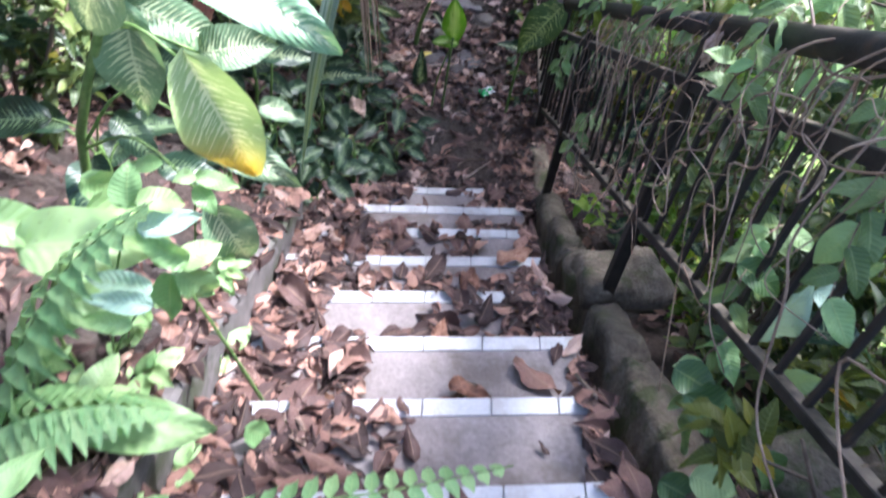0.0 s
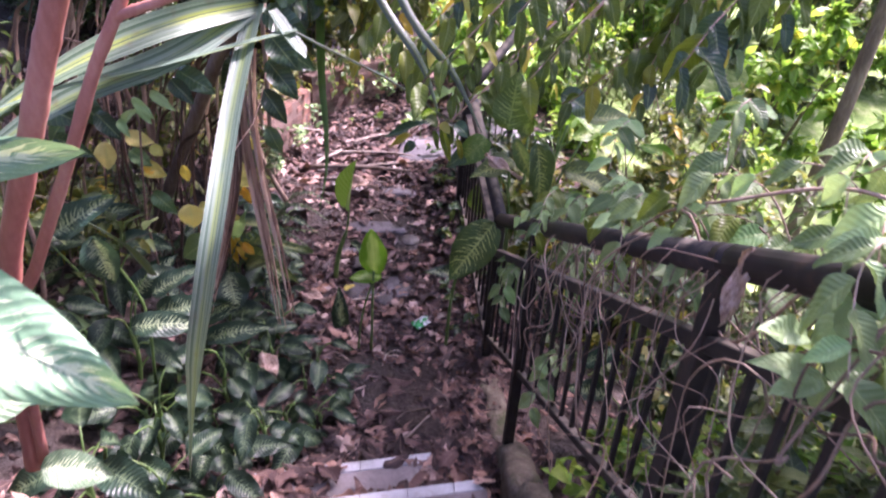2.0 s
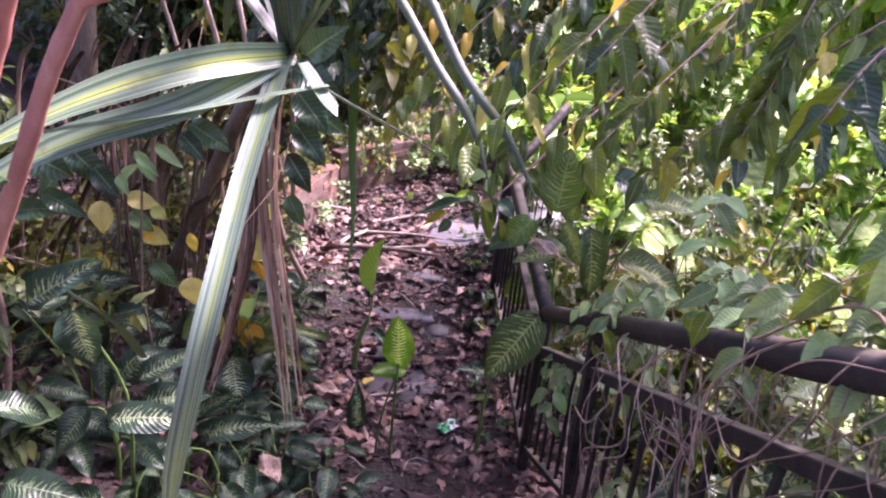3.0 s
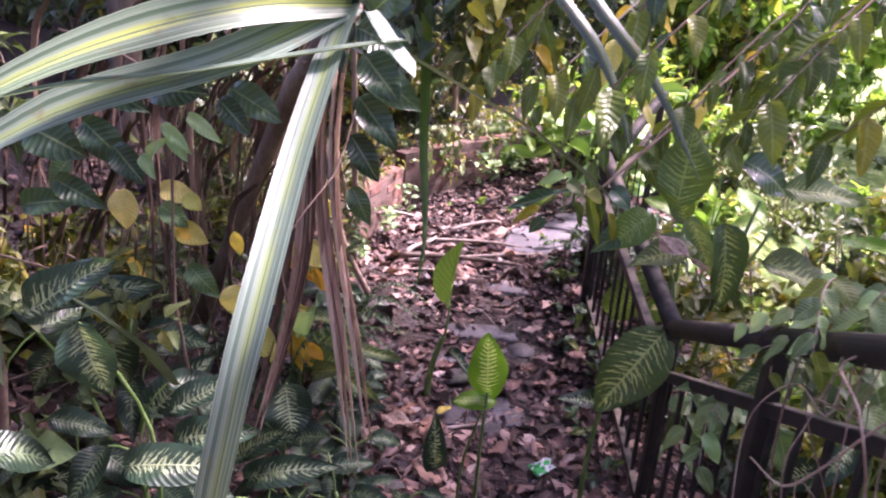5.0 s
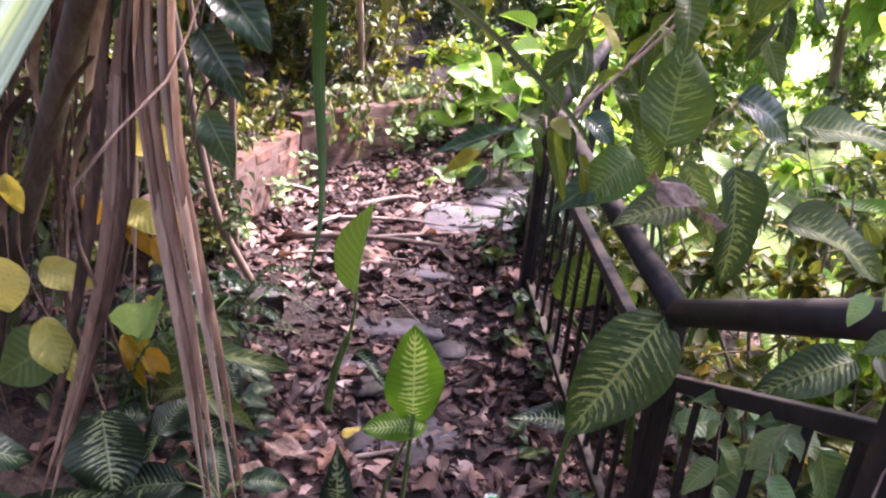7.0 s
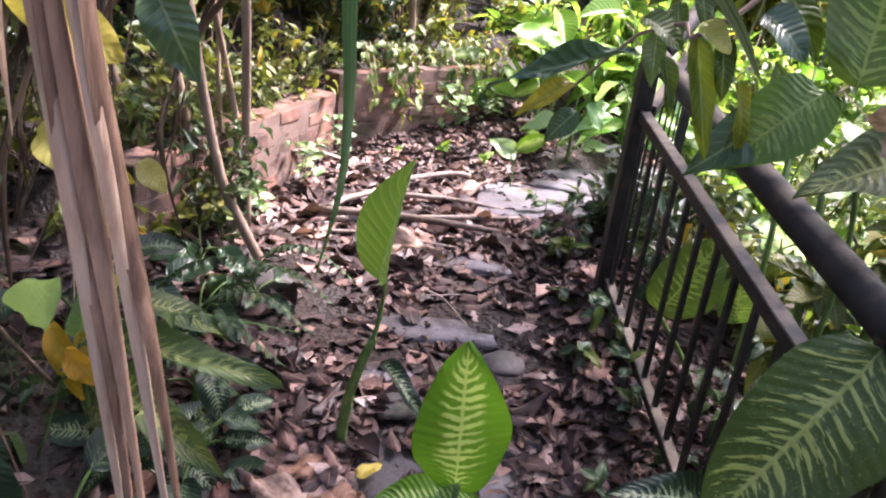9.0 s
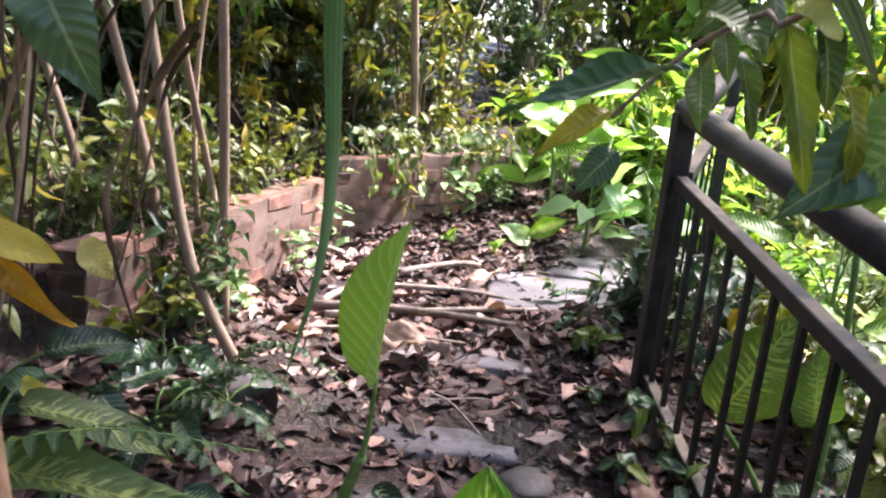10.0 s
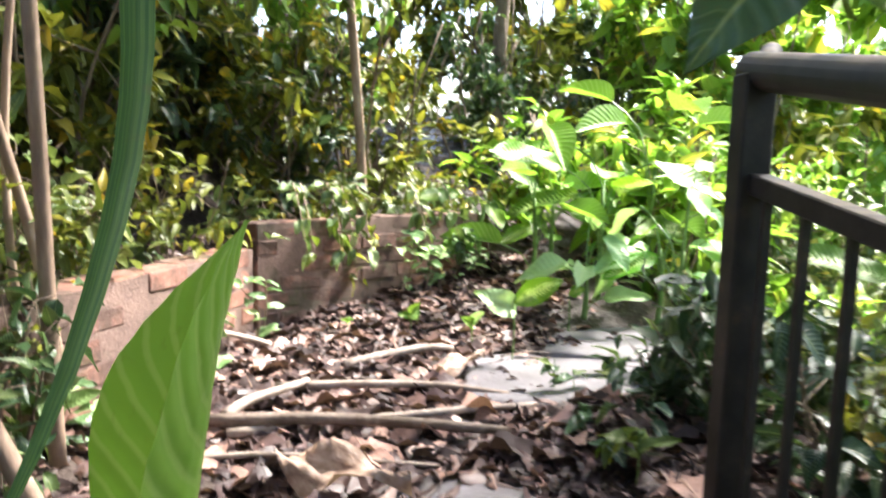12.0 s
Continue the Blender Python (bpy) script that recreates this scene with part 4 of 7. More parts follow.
# dumb canes on the bank
spots = [(-0.62, 3.95, 0.42, 5, 0.20), (-0.85, 3.55, 0.40, 6, 0.20), (-0.75, 3.15, 0.35, 6, 0.19), (-1.05, 3.9, 0.55, 6, 0.21), (-1.25, 4.35, 0.5, 6, 0.22), (-0.55, 3.45, 0.25, 5, 0.16),
         (-0.30, 3.75, 0.22, 5, 0.14), (-0.95, 2.95, 0.45, 6, 0.22), (-1.3, 3.3, 0.6, 6, 0.22), (-0.15, 4.2, 0.22, 4, 0.13), (-0.42, 4.25, 0.3, 4, 0.16), (-1.15, 2.5, 0.6, 6, 0.24),
         (-1.5, 3.9, 0.6, 5, 0.22), (-0.45, 4.95, 0.25, 4, 0.17), (-0.62, 4.6, 0.3, 4, 0.17), (-0.9, 5.3, 0.3, 5, 0.18), (-1.1, 2.0, 0.5, 6, 0.24)]
for i, (x, y, h, n_leaf, size) in enumerate(spots):
    dumb_cane((x, y, float(ground_z(x, y)) - 0.01), h, n_leaf, size * 1.15, 100 + i, "dief_bank")
lot = random.Random(19)
for i in range(11):
    x, y = lot.uniform(-0.62, -0.12), lot.uniform(3.45, 4.6)
    if x > -0.3 and 4.25 < y:
        x -= 0.3
    dumb_cane((x, y, float(ground_z(x, y)) - 0.01), lot.uniform(0.14, 0.28), lot.randint(3, 4), lot.uniform(0.17, 0.23), 240 + i, "dief_bank", "low dumb cane with dark feathered leaves at the path's edge")
lot = random.Random(17)
for i in range(13):
    x, y = lot.uniform(-1.35, -0.30), lot.uniform(2.75, 4.35)
    if x > -0.5 and y < 3.5:
        x -= 0.35
    dumb_cane((x, y, float(ground_z(x, y)) - 0.01), lot.uniform(0.22, 0.45), lot.randint(4, 5), lot.uniform(0.20, 0.27), 150 + i, "dief_bank")
for i, (x, y, h, n_leaf, size) in enumerate([(1.5, 3.6, 0.8, 6, 0.24), (1.3, 2.7, 0.6, 6, 0.2), (1.8, 4.4, 1.0, 7, 0.28), (2.0, 5.6, 1.1, 7, 0.3), (1.7, 6.4, 0.9, 7, 0.28), (1.6, 1.4, 0.8, 6, 0.24), (1.4, 7.6, 0.7, 6, 0.24), (1.0, 8.4, 0.6, 6, 0.22)]):
    dumb_cane((x, y, float(ground_z(x, y)) - 0.01), h, n_leaf, size, 200 + i, "dief_young" if i in (3, 4, 6, 7) else "dief", "dumb cane with cream-feathered leaves beyond the railing")

# ---------------------------------------------------------------- screw pine with long striped leaves
HUB = Vector((-0.38, 4.35, 0.20))
pine = thing("screw_pine", "screw pine with striped arching leaves over dead brown ones", "plant", (HUB.x, HUB.y, -1.5))


def pine_leaf(pts, width, kind="strap", fold=0.35, name="leaf", tip=0.35, side=None):
    ob = part(name, strap_mesh(name, pts, width, fold, 24, M[kind], side, tip), None, pine)
    return local(pine, ob)


bm = bmesh.new()
tube(bm, [p - Vector((HUB.x, HUB.y, -1.5)) for p in (Vector((-1.25, 5.05, -1.45)), Vector((-0.95, 4.85, -0.8)), Vector((-0.62, 4.55, -0.1)), HUB)], [0.04, 0.036, 0.035, 0.04], 10)
smooth(part("trunk", bm, M["bark"], pine))
H = tuple(HUB)
pine_leaf([H, (-0.412, 4.18, 0.09), (-0.443, 3.80, -0.132), (-0.458, 3.36, -0.40), (-0.491, 3.2, -0.636), (-0.537, 3.1, -0.938), (-0.603, 3.05, -1.469)], 0.085, tip=0.18)
pine_leaf([H, (-0.60, 4.05, 0.20), (-0.85, 3.82, 0.14), (-1.10, 3.62, 0.03), (-1.45, 3.4, -0.2)], 0.12, "strap_gold", tip=0.5, side=(0, 0.6, 0.8))
pine_leaf([(-0.2, 4.28, 0.10), (-0.40, 4.10, 0.08), (-0.75, 3.85, 0.03), (-1.07, 3.60, 0.0), (-1.5, 3.35, -0.12)], 0.05)
pine_leaf([H, (-0.69, 3.95, 0.05), (-1.08, 3.70, -0.08), (-1.5, 3.5, -0.35)], 0.12, "strap", side=(0, 0.75, 0.65))
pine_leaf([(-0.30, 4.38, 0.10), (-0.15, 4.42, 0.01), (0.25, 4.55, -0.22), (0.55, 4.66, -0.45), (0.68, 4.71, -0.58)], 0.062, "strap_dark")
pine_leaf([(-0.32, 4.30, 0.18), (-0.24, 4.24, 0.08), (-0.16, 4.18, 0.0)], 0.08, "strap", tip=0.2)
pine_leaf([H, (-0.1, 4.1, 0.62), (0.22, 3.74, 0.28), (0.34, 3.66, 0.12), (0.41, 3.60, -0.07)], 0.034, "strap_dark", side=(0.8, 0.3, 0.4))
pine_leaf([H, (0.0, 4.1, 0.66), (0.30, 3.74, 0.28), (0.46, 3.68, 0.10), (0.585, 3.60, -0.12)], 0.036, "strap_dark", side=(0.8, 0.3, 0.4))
# five leaves added above view, only to shade the plant's hub
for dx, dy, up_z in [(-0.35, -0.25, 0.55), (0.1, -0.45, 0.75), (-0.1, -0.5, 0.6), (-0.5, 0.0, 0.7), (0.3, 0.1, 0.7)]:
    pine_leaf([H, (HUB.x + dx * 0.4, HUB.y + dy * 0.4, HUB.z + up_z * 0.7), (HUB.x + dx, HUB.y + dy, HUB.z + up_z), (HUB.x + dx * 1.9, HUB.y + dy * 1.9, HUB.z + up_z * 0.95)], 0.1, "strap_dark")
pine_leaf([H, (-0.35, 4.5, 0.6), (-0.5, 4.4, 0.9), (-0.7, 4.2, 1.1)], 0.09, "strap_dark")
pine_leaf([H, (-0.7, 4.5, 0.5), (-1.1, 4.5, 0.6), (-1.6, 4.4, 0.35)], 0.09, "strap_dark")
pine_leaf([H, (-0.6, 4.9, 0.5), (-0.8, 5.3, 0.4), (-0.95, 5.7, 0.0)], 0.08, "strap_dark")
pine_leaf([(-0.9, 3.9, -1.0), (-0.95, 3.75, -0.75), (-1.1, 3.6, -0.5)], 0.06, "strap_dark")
# the green blade hanging beside the path
pine_leaf([H, (-0.32, 4.80, 0.62), (-0.22, 5.3, 0.5), (-0.18, 5.55, 0.0), (-0.175, 5.6, -0.55), (-0.15, 5.5, -0.82), (-0.14, 5.3, -1.05), (-0.18, 5.13, -1.26)], 0.055, "strap_green", 0.25, tip=0.5, side=(1, 0.2, 0))
# dead skirt
r = random.Random(5)
for i in range(10):
    x, y = HUB.x - r.uniform(0.10, 0.22), HUB.y + r.uniform(0.05, 0.35)
    ex, ey = x - r.uniform(0.15, 0.55), y + r.uniform(0.1, 0.5)
    low = r.uniform(-1.5, -0.7)
    pine_leaf([(x, y, r.uniform(-0.05, 0.15)), ((x + ex) / 2 + r.uniform(-.03, .03), (y + ey) / 2, -0.15), (ex + r.uniform(-.04, .04), ey, (low - 0.2) / 2), (ex + r.uniform(-.06, .06), ey + r.uniform(-.06, .06), low)], r.uniform(0.015, 0.04), "dead", r.uniform(0.3, 0.9), "dead_leaf", 0.6)
# straps back on the bank use the ramp with shade painted in
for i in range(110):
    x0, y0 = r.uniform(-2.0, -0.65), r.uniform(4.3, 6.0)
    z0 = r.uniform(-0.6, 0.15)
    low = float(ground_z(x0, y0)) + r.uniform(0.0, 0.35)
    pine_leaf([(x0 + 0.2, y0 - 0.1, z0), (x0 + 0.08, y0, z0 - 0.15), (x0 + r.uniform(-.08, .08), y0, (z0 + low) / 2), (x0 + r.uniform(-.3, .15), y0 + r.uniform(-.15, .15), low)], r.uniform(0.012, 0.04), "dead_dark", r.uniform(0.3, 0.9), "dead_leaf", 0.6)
# two thick dead bundles before the path
for dx, dz in [(0, 0), (0.025, 0.05), (-0.03, 0.02), (0.012, -0.04)]:
    pine_leaf([(-0.48 + dx, 4.40, -0.02 + dz), (-0.54 + dx, 4.38, -0.38), (-0.57 + dx * 1.3, 4.3, -0.78 + dz), (-0.64 + dx, 4.2, -1.1), (-0.70 + dx, 4.1, -1.32 + dz)], 0.042, "dead", 0.7, "dead_leaf", 0.5)
for dx, dz in [(0, 0), (0.03, 0.05), (-0.03, 0.02), (0.05, -0.04), (-0.015, -0.08)]:
    pine_leaf([(-0.47 + dx, 4.46, 0.0 + dz), (-0.49 + dx, 4.46, -0.36), (-0.46 + dx, 4.45, -0.72 + dz), (-0.40 + dx * 1.2, 4.4, -1.12), (-0.34 + dx * 1.4, 4.36, -1.66 + dz)], 0.042, "dead", 0.7, "dead_leaf", 0.5)


# ---------------------------------------------------------------- red canes
def cane(pts, r0, r1, parent, at, name="cane", n=40):
    p = spline(pts, n)
    rad = [(r0 + (r1 - r0) * i / (n - 1)) * (1.10 if i % 5 == 0 else 1.0) for i in range(n)]
    bm = bmesh.new()
    tube(bm, [Vector(q) - Vector(at) for q in p], rad, 12)
    return smooth(part(name, bm, M["red_cane"], parent))


at = (-1.0, 2.72, -0.95)
canes = thing("red_cane_shrub", "shrub with thick ringed red-brown canes", "shrub", at)
cane([(-1.02, 2.75, -1.05), (-0.95, 2.70, -0.5), (-0.847, 2.62, -0.123), (-0.725, 2.58, 0.179), (-0.636, 2.55, 0.405), (-0.561, 2.52, 0.578), (-0.449, 2.475, 0.837), (-0.186, 2.37, 1.443)], 0.031, 0.027, canes, at)
cane([(-0.97, 2.72, -1.0), (-0.90, 2.66, -0.4), (-0.776, 2.6, -0.146), (-0.614, 2.54, 0.184), (-0.501, 2.5, 0.425), (-0.428, 2.48, 0.557), (-0.319, 2.45, 0.755), (-0.063, 2.38, 1.217)], 0.018, 0.013, canes, at)
cane([(-0.428, 2.48, 0.557), (-0.369, 2.46, 0.581), (-0.311, 2.44, 0.605), (-0.077, 2.36, 0.701)], 0.013, 0.009, canes, at, "branch", 20)

# ---------------------------------------------------------------- tan stems before the brick wall
stems = thing("bare_stem_clump", "clump of bare tan leaning stems", "shrub", (-0.7, 6.2, -1.65))
for i, (pts, rad) in enumerate([
    ([(-0.42, 6.0, -1.76), (-0.55, 6.0, -1.52), (-0.66, 6.02, -1.28), (-0.74, 6.05, -0.9), (-0.80, 6.1, -0.6), (-1.0, 6.2, 0.4)], 0.017),
    ([(-0.62, 6.30, -1.60), (-0.62, 6.28, -1.2), (-0.62, 6.25, -0.6), (-0.64, 6.2, 0.4)], 0.016),
    ([(-0.80, 6.20, -1.60), (-0.84, 6.20, -1.1), (-0.96, 6.2, -0.6), (-1.2, 6.2, 0.3)], 0.016),
    ([(-0.66, 6.45, -1.50), (-0.70, 6.4, -1.1), (-0.78, 6.3, -0.55), (-0.9, 6.3, 0.4)], 0.012),
    ([(-1.05, 6.25, -1.5), (-1.10, 6.2, -1.0), (-1.25, 6.2, -0.5), (-1.5, 6.2, 0.4)], 0.013),
    ([(-1.15, 6.35, -1.5), (-1.30, 6.3, -0.9), (-1.5, 6.3, -0.3)], 0.010),
    ([(-0.70, 6.40, -1.55), (-0.76, 6.4, -1.1), (-0.74, 6.4, -0.55), (-0.6, 6.4, 0.3)], 0.009),
    ([(-0.55, 6.1, -1.72), (-0.85, 6.0, -1.5), (-1.15, 5.95, -1.3)], 0.007),
    ([(0.00, 8.6, -1.3), (-0.03, 8.4, -0.6), (-0.1, 8.2, 0.2), (-0.2, 8.1, 1.0)], 0.02),
]):
    bm = bmesh.new()
    tube(bm, [Vector(q) - Vector((-0.7, 6.2, -1.65)) for q in spline(pts, 14)], np.linspace(rad * 1.3, rad, 14), 8)
    smooth(part("stem", bm, M["tan_stem"], stems))

# ---------------------------------------------------------------- undergrowth and background
def shrub_at(x, y, *args, **kw):
    return foliage_shrub("shrub", (x, y, float(ground_z(x, y)) - 0.03), *args, **kw)


# beyond the railing: mixed shrubs falling away down the slope
lot = random.Random(21)
for i in range(26):
    x, y = lot.uniform(1.3, 3.2), lot.uniform(-0.6, 5.2)
    shrub_at(x, y, lot.uniform(1.0, 1.9) * (0.55 if y < 1.8 else 1.0), lot.uniform(0.6, 0.95), 900 if y > 1.8 else 650, 0.10, lot.choice(["leaf", "leaf", "leaf_olive", "leaf_bright"]), 300 + i, "leafy green shrub on the slope beyond the railing", grids=OVATE, ratio=0.5)
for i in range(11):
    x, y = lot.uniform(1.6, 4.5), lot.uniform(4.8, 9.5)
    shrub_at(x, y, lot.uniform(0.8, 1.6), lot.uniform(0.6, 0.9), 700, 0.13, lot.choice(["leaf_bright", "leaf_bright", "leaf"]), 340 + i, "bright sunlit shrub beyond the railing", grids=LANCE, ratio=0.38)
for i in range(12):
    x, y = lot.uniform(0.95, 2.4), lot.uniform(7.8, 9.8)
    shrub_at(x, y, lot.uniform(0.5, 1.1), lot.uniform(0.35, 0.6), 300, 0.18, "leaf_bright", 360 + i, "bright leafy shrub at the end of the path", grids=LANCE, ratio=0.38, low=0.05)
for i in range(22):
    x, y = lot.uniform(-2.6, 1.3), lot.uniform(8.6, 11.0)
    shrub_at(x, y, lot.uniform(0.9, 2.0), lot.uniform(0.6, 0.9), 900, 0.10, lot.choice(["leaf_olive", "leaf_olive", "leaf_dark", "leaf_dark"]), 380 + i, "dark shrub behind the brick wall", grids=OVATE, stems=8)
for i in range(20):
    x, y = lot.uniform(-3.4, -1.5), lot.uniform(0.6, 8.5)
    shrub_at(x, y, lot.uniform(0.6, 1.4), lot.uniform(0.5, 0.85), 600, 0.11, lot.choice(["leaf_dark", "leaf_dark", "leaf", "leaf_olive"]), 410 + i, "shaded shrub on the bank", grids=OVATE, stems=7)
for i in range(16):
    x, y = lot.uniform(-1.7, -0.85), lot.uniform(4.8, 7.2)
    shrub_at(x, y, lot.uniform(0.25, 0.6), lot.uniform(0.25, 0.4), 110, 0.10, lot.choice(["leaf_dark", "leaf", "leaf_olive"]), 460 + i, "low undergrowth among dead leaves on the bank", grids=OVATE, stems=5, thick=0.006)
bushes = [shrub_at(4.6 + 0.9 * i, 3.0 + 2.4 * i, 2.0 + 0.3 * i, 1.2, 1100, 0.20, mat, 480 + i, "sunlit bush in the clearing below", grids=OVATE, ratio=0.5) for i, mat in enumerate(["leaf_bright", "leaf", "leaf_bright"])]
for i in range(58):
    x, y = lot.uniform(3.6, 15.0), lot.uniform(-5.0, 22.0)
    if i > 44:
        x, y = lot.uniform(-9.0, 6.0), lot.uniform(13.0, 22.0)
    q = pose(x, y, float(ground_z(x, y)) - 0.05, 0, 0, lot.uniform(0, 360))
    if i % 2 and i <= 44:
        continue
    copy_thing(bushes[i % 3], q)
# dark low growth behind the level railing
for i in range(14):
    x, y = lot.uniform(1.05, 1.75), lot.uniform(4.6, 7.2)
    shrub_at(x, y, lot.uniform(0.25, 0.5), lot.uniform(0.25, 0.4), 170, 0.10, lot.choice(["leaf_dark", "leaf_dark", "leaf_olive"]), 970 + i, "low dark growth behind the railing", grids=OVATE, stems=6, thick=0.005, low=0.05)
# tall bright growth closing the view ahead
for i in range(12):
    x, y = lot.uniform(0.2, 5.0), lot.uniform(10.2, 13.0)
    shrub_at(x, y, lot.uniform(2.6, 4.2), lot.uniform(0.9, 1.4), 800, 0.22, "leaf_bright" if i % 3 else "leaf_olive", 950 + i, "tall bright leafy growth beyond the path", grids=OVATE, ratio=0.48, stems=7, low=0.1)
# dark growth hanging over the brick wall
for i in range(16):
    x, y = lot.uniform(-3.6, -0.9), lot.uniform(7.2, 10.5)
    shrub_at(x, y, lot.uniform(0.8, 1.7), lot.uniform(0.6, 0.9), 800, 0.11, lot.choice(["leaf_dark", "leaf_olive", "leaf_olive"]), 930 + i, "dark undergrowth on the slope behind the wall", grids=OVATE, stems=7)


# ---------------------------------------------------------------- trees
def tree(at, height, crown, seed, mat, label, leaves=1600, leaf_len=0.2, radius=0.11, lean=(0.0, 0.0)):
    r = np.random.default_rng(seed)
    t = thing("tree", label, "tree", at)
    bm = bmesh.new()
    top = np.array([r.uniform(-.6, .6) + lean[0], r.uniform(-.6, .6) + lean[1], height])
    trunk = spline([(0, 0, -0.3), tuple(top * 0.35 + r.normal(0, .1, 3)), tuple(top * 0.7 + r.normal(0, .15, 3)), tuple(top)], 14)
    tube(bm, trunk, np.linspace(radius, radius * 0.4, 14), 9)
    twigs = []
    for b in range(16):
        base = trunk[int(r.uniform(6, 13))]
        az, reach = r.uniform(0, 6.283), crown * r.uniform(0.5, 1.0)
        tip = base + np.array([math.cos(az) * reach, math.sin(az) * reach, r.uniform(0.0, 0.5) * crown])
        limb = spline([tuple(base), tuple((base + tip) / 2 + r.normal(0, .2, 3)), tuple(tip)], 8)
        tube(bm, limb, np.linspace(radius * 0.35, radius * 0.08, 8), 6, False)
        for s in range(7):
            p = limb[r.integers(3, 8)]
            q = p + r.normal(0, 1, 3) * np.array([1, 1, 0.6]) * crown * 0.2
            tube(bm, [tuple(p), tuple((p + q) / 2), tuple(q)], [0.012, 0.008, 0.004], 4, False)
            twigs.append((p, q))
    smooth(part("trunk", bm, M["bark"], t))
    tw = np.array(twigs)
    k = r.integers(0, len(tw), leaves)
    pos = tw[k, 0] + (tw[k, 1] - tw[k, 0]) * r.uniform(0.2, 1.1, (leaves, 1)) + r.normal(0, 0.10, (leaves, 3))
    L = leaf_len * r.uniform(0.6, 1.2, leaves)
    part("crown", cloud("crown", OVATE, pos, r.normal(0, 0.8, (leaves, 3)) + np.array([0, 0, -0.4]), r.normal(0, 0.4, (leaves, 3)) + np.array([0, 0, 1]), L, L * 0.5), M[mat], t)["kind"] = "stuff"
    return t


# forest trees; their crowns, mostly above view, are thickened to dim the walk
for i, (x, y, h, c) in enumerate([(-2.6, 2.2, 4.6, 2.4), (-2.2, 6.6, 5.0, 2.6), (-0.6, 10.5, 5.0, 2.4), (-2.5, -1.8, 4.8, 2.4), (-3.8, 10.0, 6.0, 3.0), (-4.6, 4.6, 6.0, 3.0)]):
    tree((x, y, float(ground_z(x, y)) - 0.05), h, c, 500 + i, "leaf_olive" if i % 2 else "leaf", "forest tree, its leafy crown thickened to shade the walk", 3600, 0.27)
# added trees: crowns above view keep the sun off path and wall growth
for i, (x, y, h, c) in enumerate([(3.6, 2.6, 7.6, 2.8), (3.7, 6.1, 7.6, 3.0), (1.0, 11.2, 8.0, 2.3)]):
    tree((x, y, float(ground_z(x, y)) - 0.05), h, c, 560 + i, "leaf", "tall tree added to cast shade with its dense crown", 2700, 0.28, 0.07)
# one more added tree, its sparse crown there to filter the sun
for i, (x, y, h, lx, ly) in enumerate([(3.0, 0.8, 4.6, -0.5, 0.0)]):
    tree((x, y, float(ground_z(x, y)) - 0.05), h, 1.6, 540 + i, "leaf", "slender tree added to shade the steps with a light crown", 240, 0.24, 0.07, (lx, ly))
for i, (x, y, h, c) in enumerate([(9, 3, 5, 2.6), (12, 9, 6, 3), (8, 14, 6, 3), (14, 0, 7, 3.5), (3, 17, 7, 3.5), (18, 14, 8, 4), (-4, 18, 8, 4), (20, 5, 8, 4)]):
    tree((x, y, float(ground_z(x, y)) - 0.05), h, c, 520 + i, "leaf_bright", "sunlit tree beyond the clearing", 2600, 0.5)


# ---------------------------------------------------------------- overhanging twigs
def twig(pts, leaves, leaf_len, kinds, seed, label, ratio=0.42, rad=0.006, name="overhanging_twig", grids=3, down=0.55):
    """A twig with large leaves of its own, one object a leaf."""
    r = random.Random(seed)
    at = Vector(pts[0])
    t = thing(name, label, "branch", tuple(at))
    p = spline(pts, 16)
    bm = bmesh.new()
    tube(bm, [Vector(q) - at for q in p], np.linspace(rad, rad * 0.4, 16), 5)
    smooth(part("stem", bm, M["vine"], t))
    for i in range(leaves):
        s = 0.12 + 0.88 * i / max(leaves - 1, 1)
        k = min(int(s * 15), 14)
        base = Vector(p[k]).lerp(Vector(p[k + 1]), s * 15 - k)
        d = Vector(p[k + 1] - p[k]).normalized()
        sd = d.cross(Vector((0, 0, 1)))
        sd = (sd.normalized() if sd.length > 0.1 else Vector((1, 0, 0))) * (1 if i % 2 else -1)
        go = (d * r.uniform(0.2, 0.8) + sd * r.uniform(0.4, 1.0) + Vector((0, 0, -down * r.uniform(0.4, 1.5))) + Vector((r.uniform(-.3, .3), r.uniform(-.3, .3), 0))).normalized()
        L = leaf_len * r.uniform(0.7, 1.2)
        put_leaf(t, r.choice(kinds), base, base + go * L, L * ratio * r.uniform(0.85, 1.15), Vector((r.uniform(-.4, .4), r.uniform(-.7, .0), 1)), r.randrange(3))
    return t


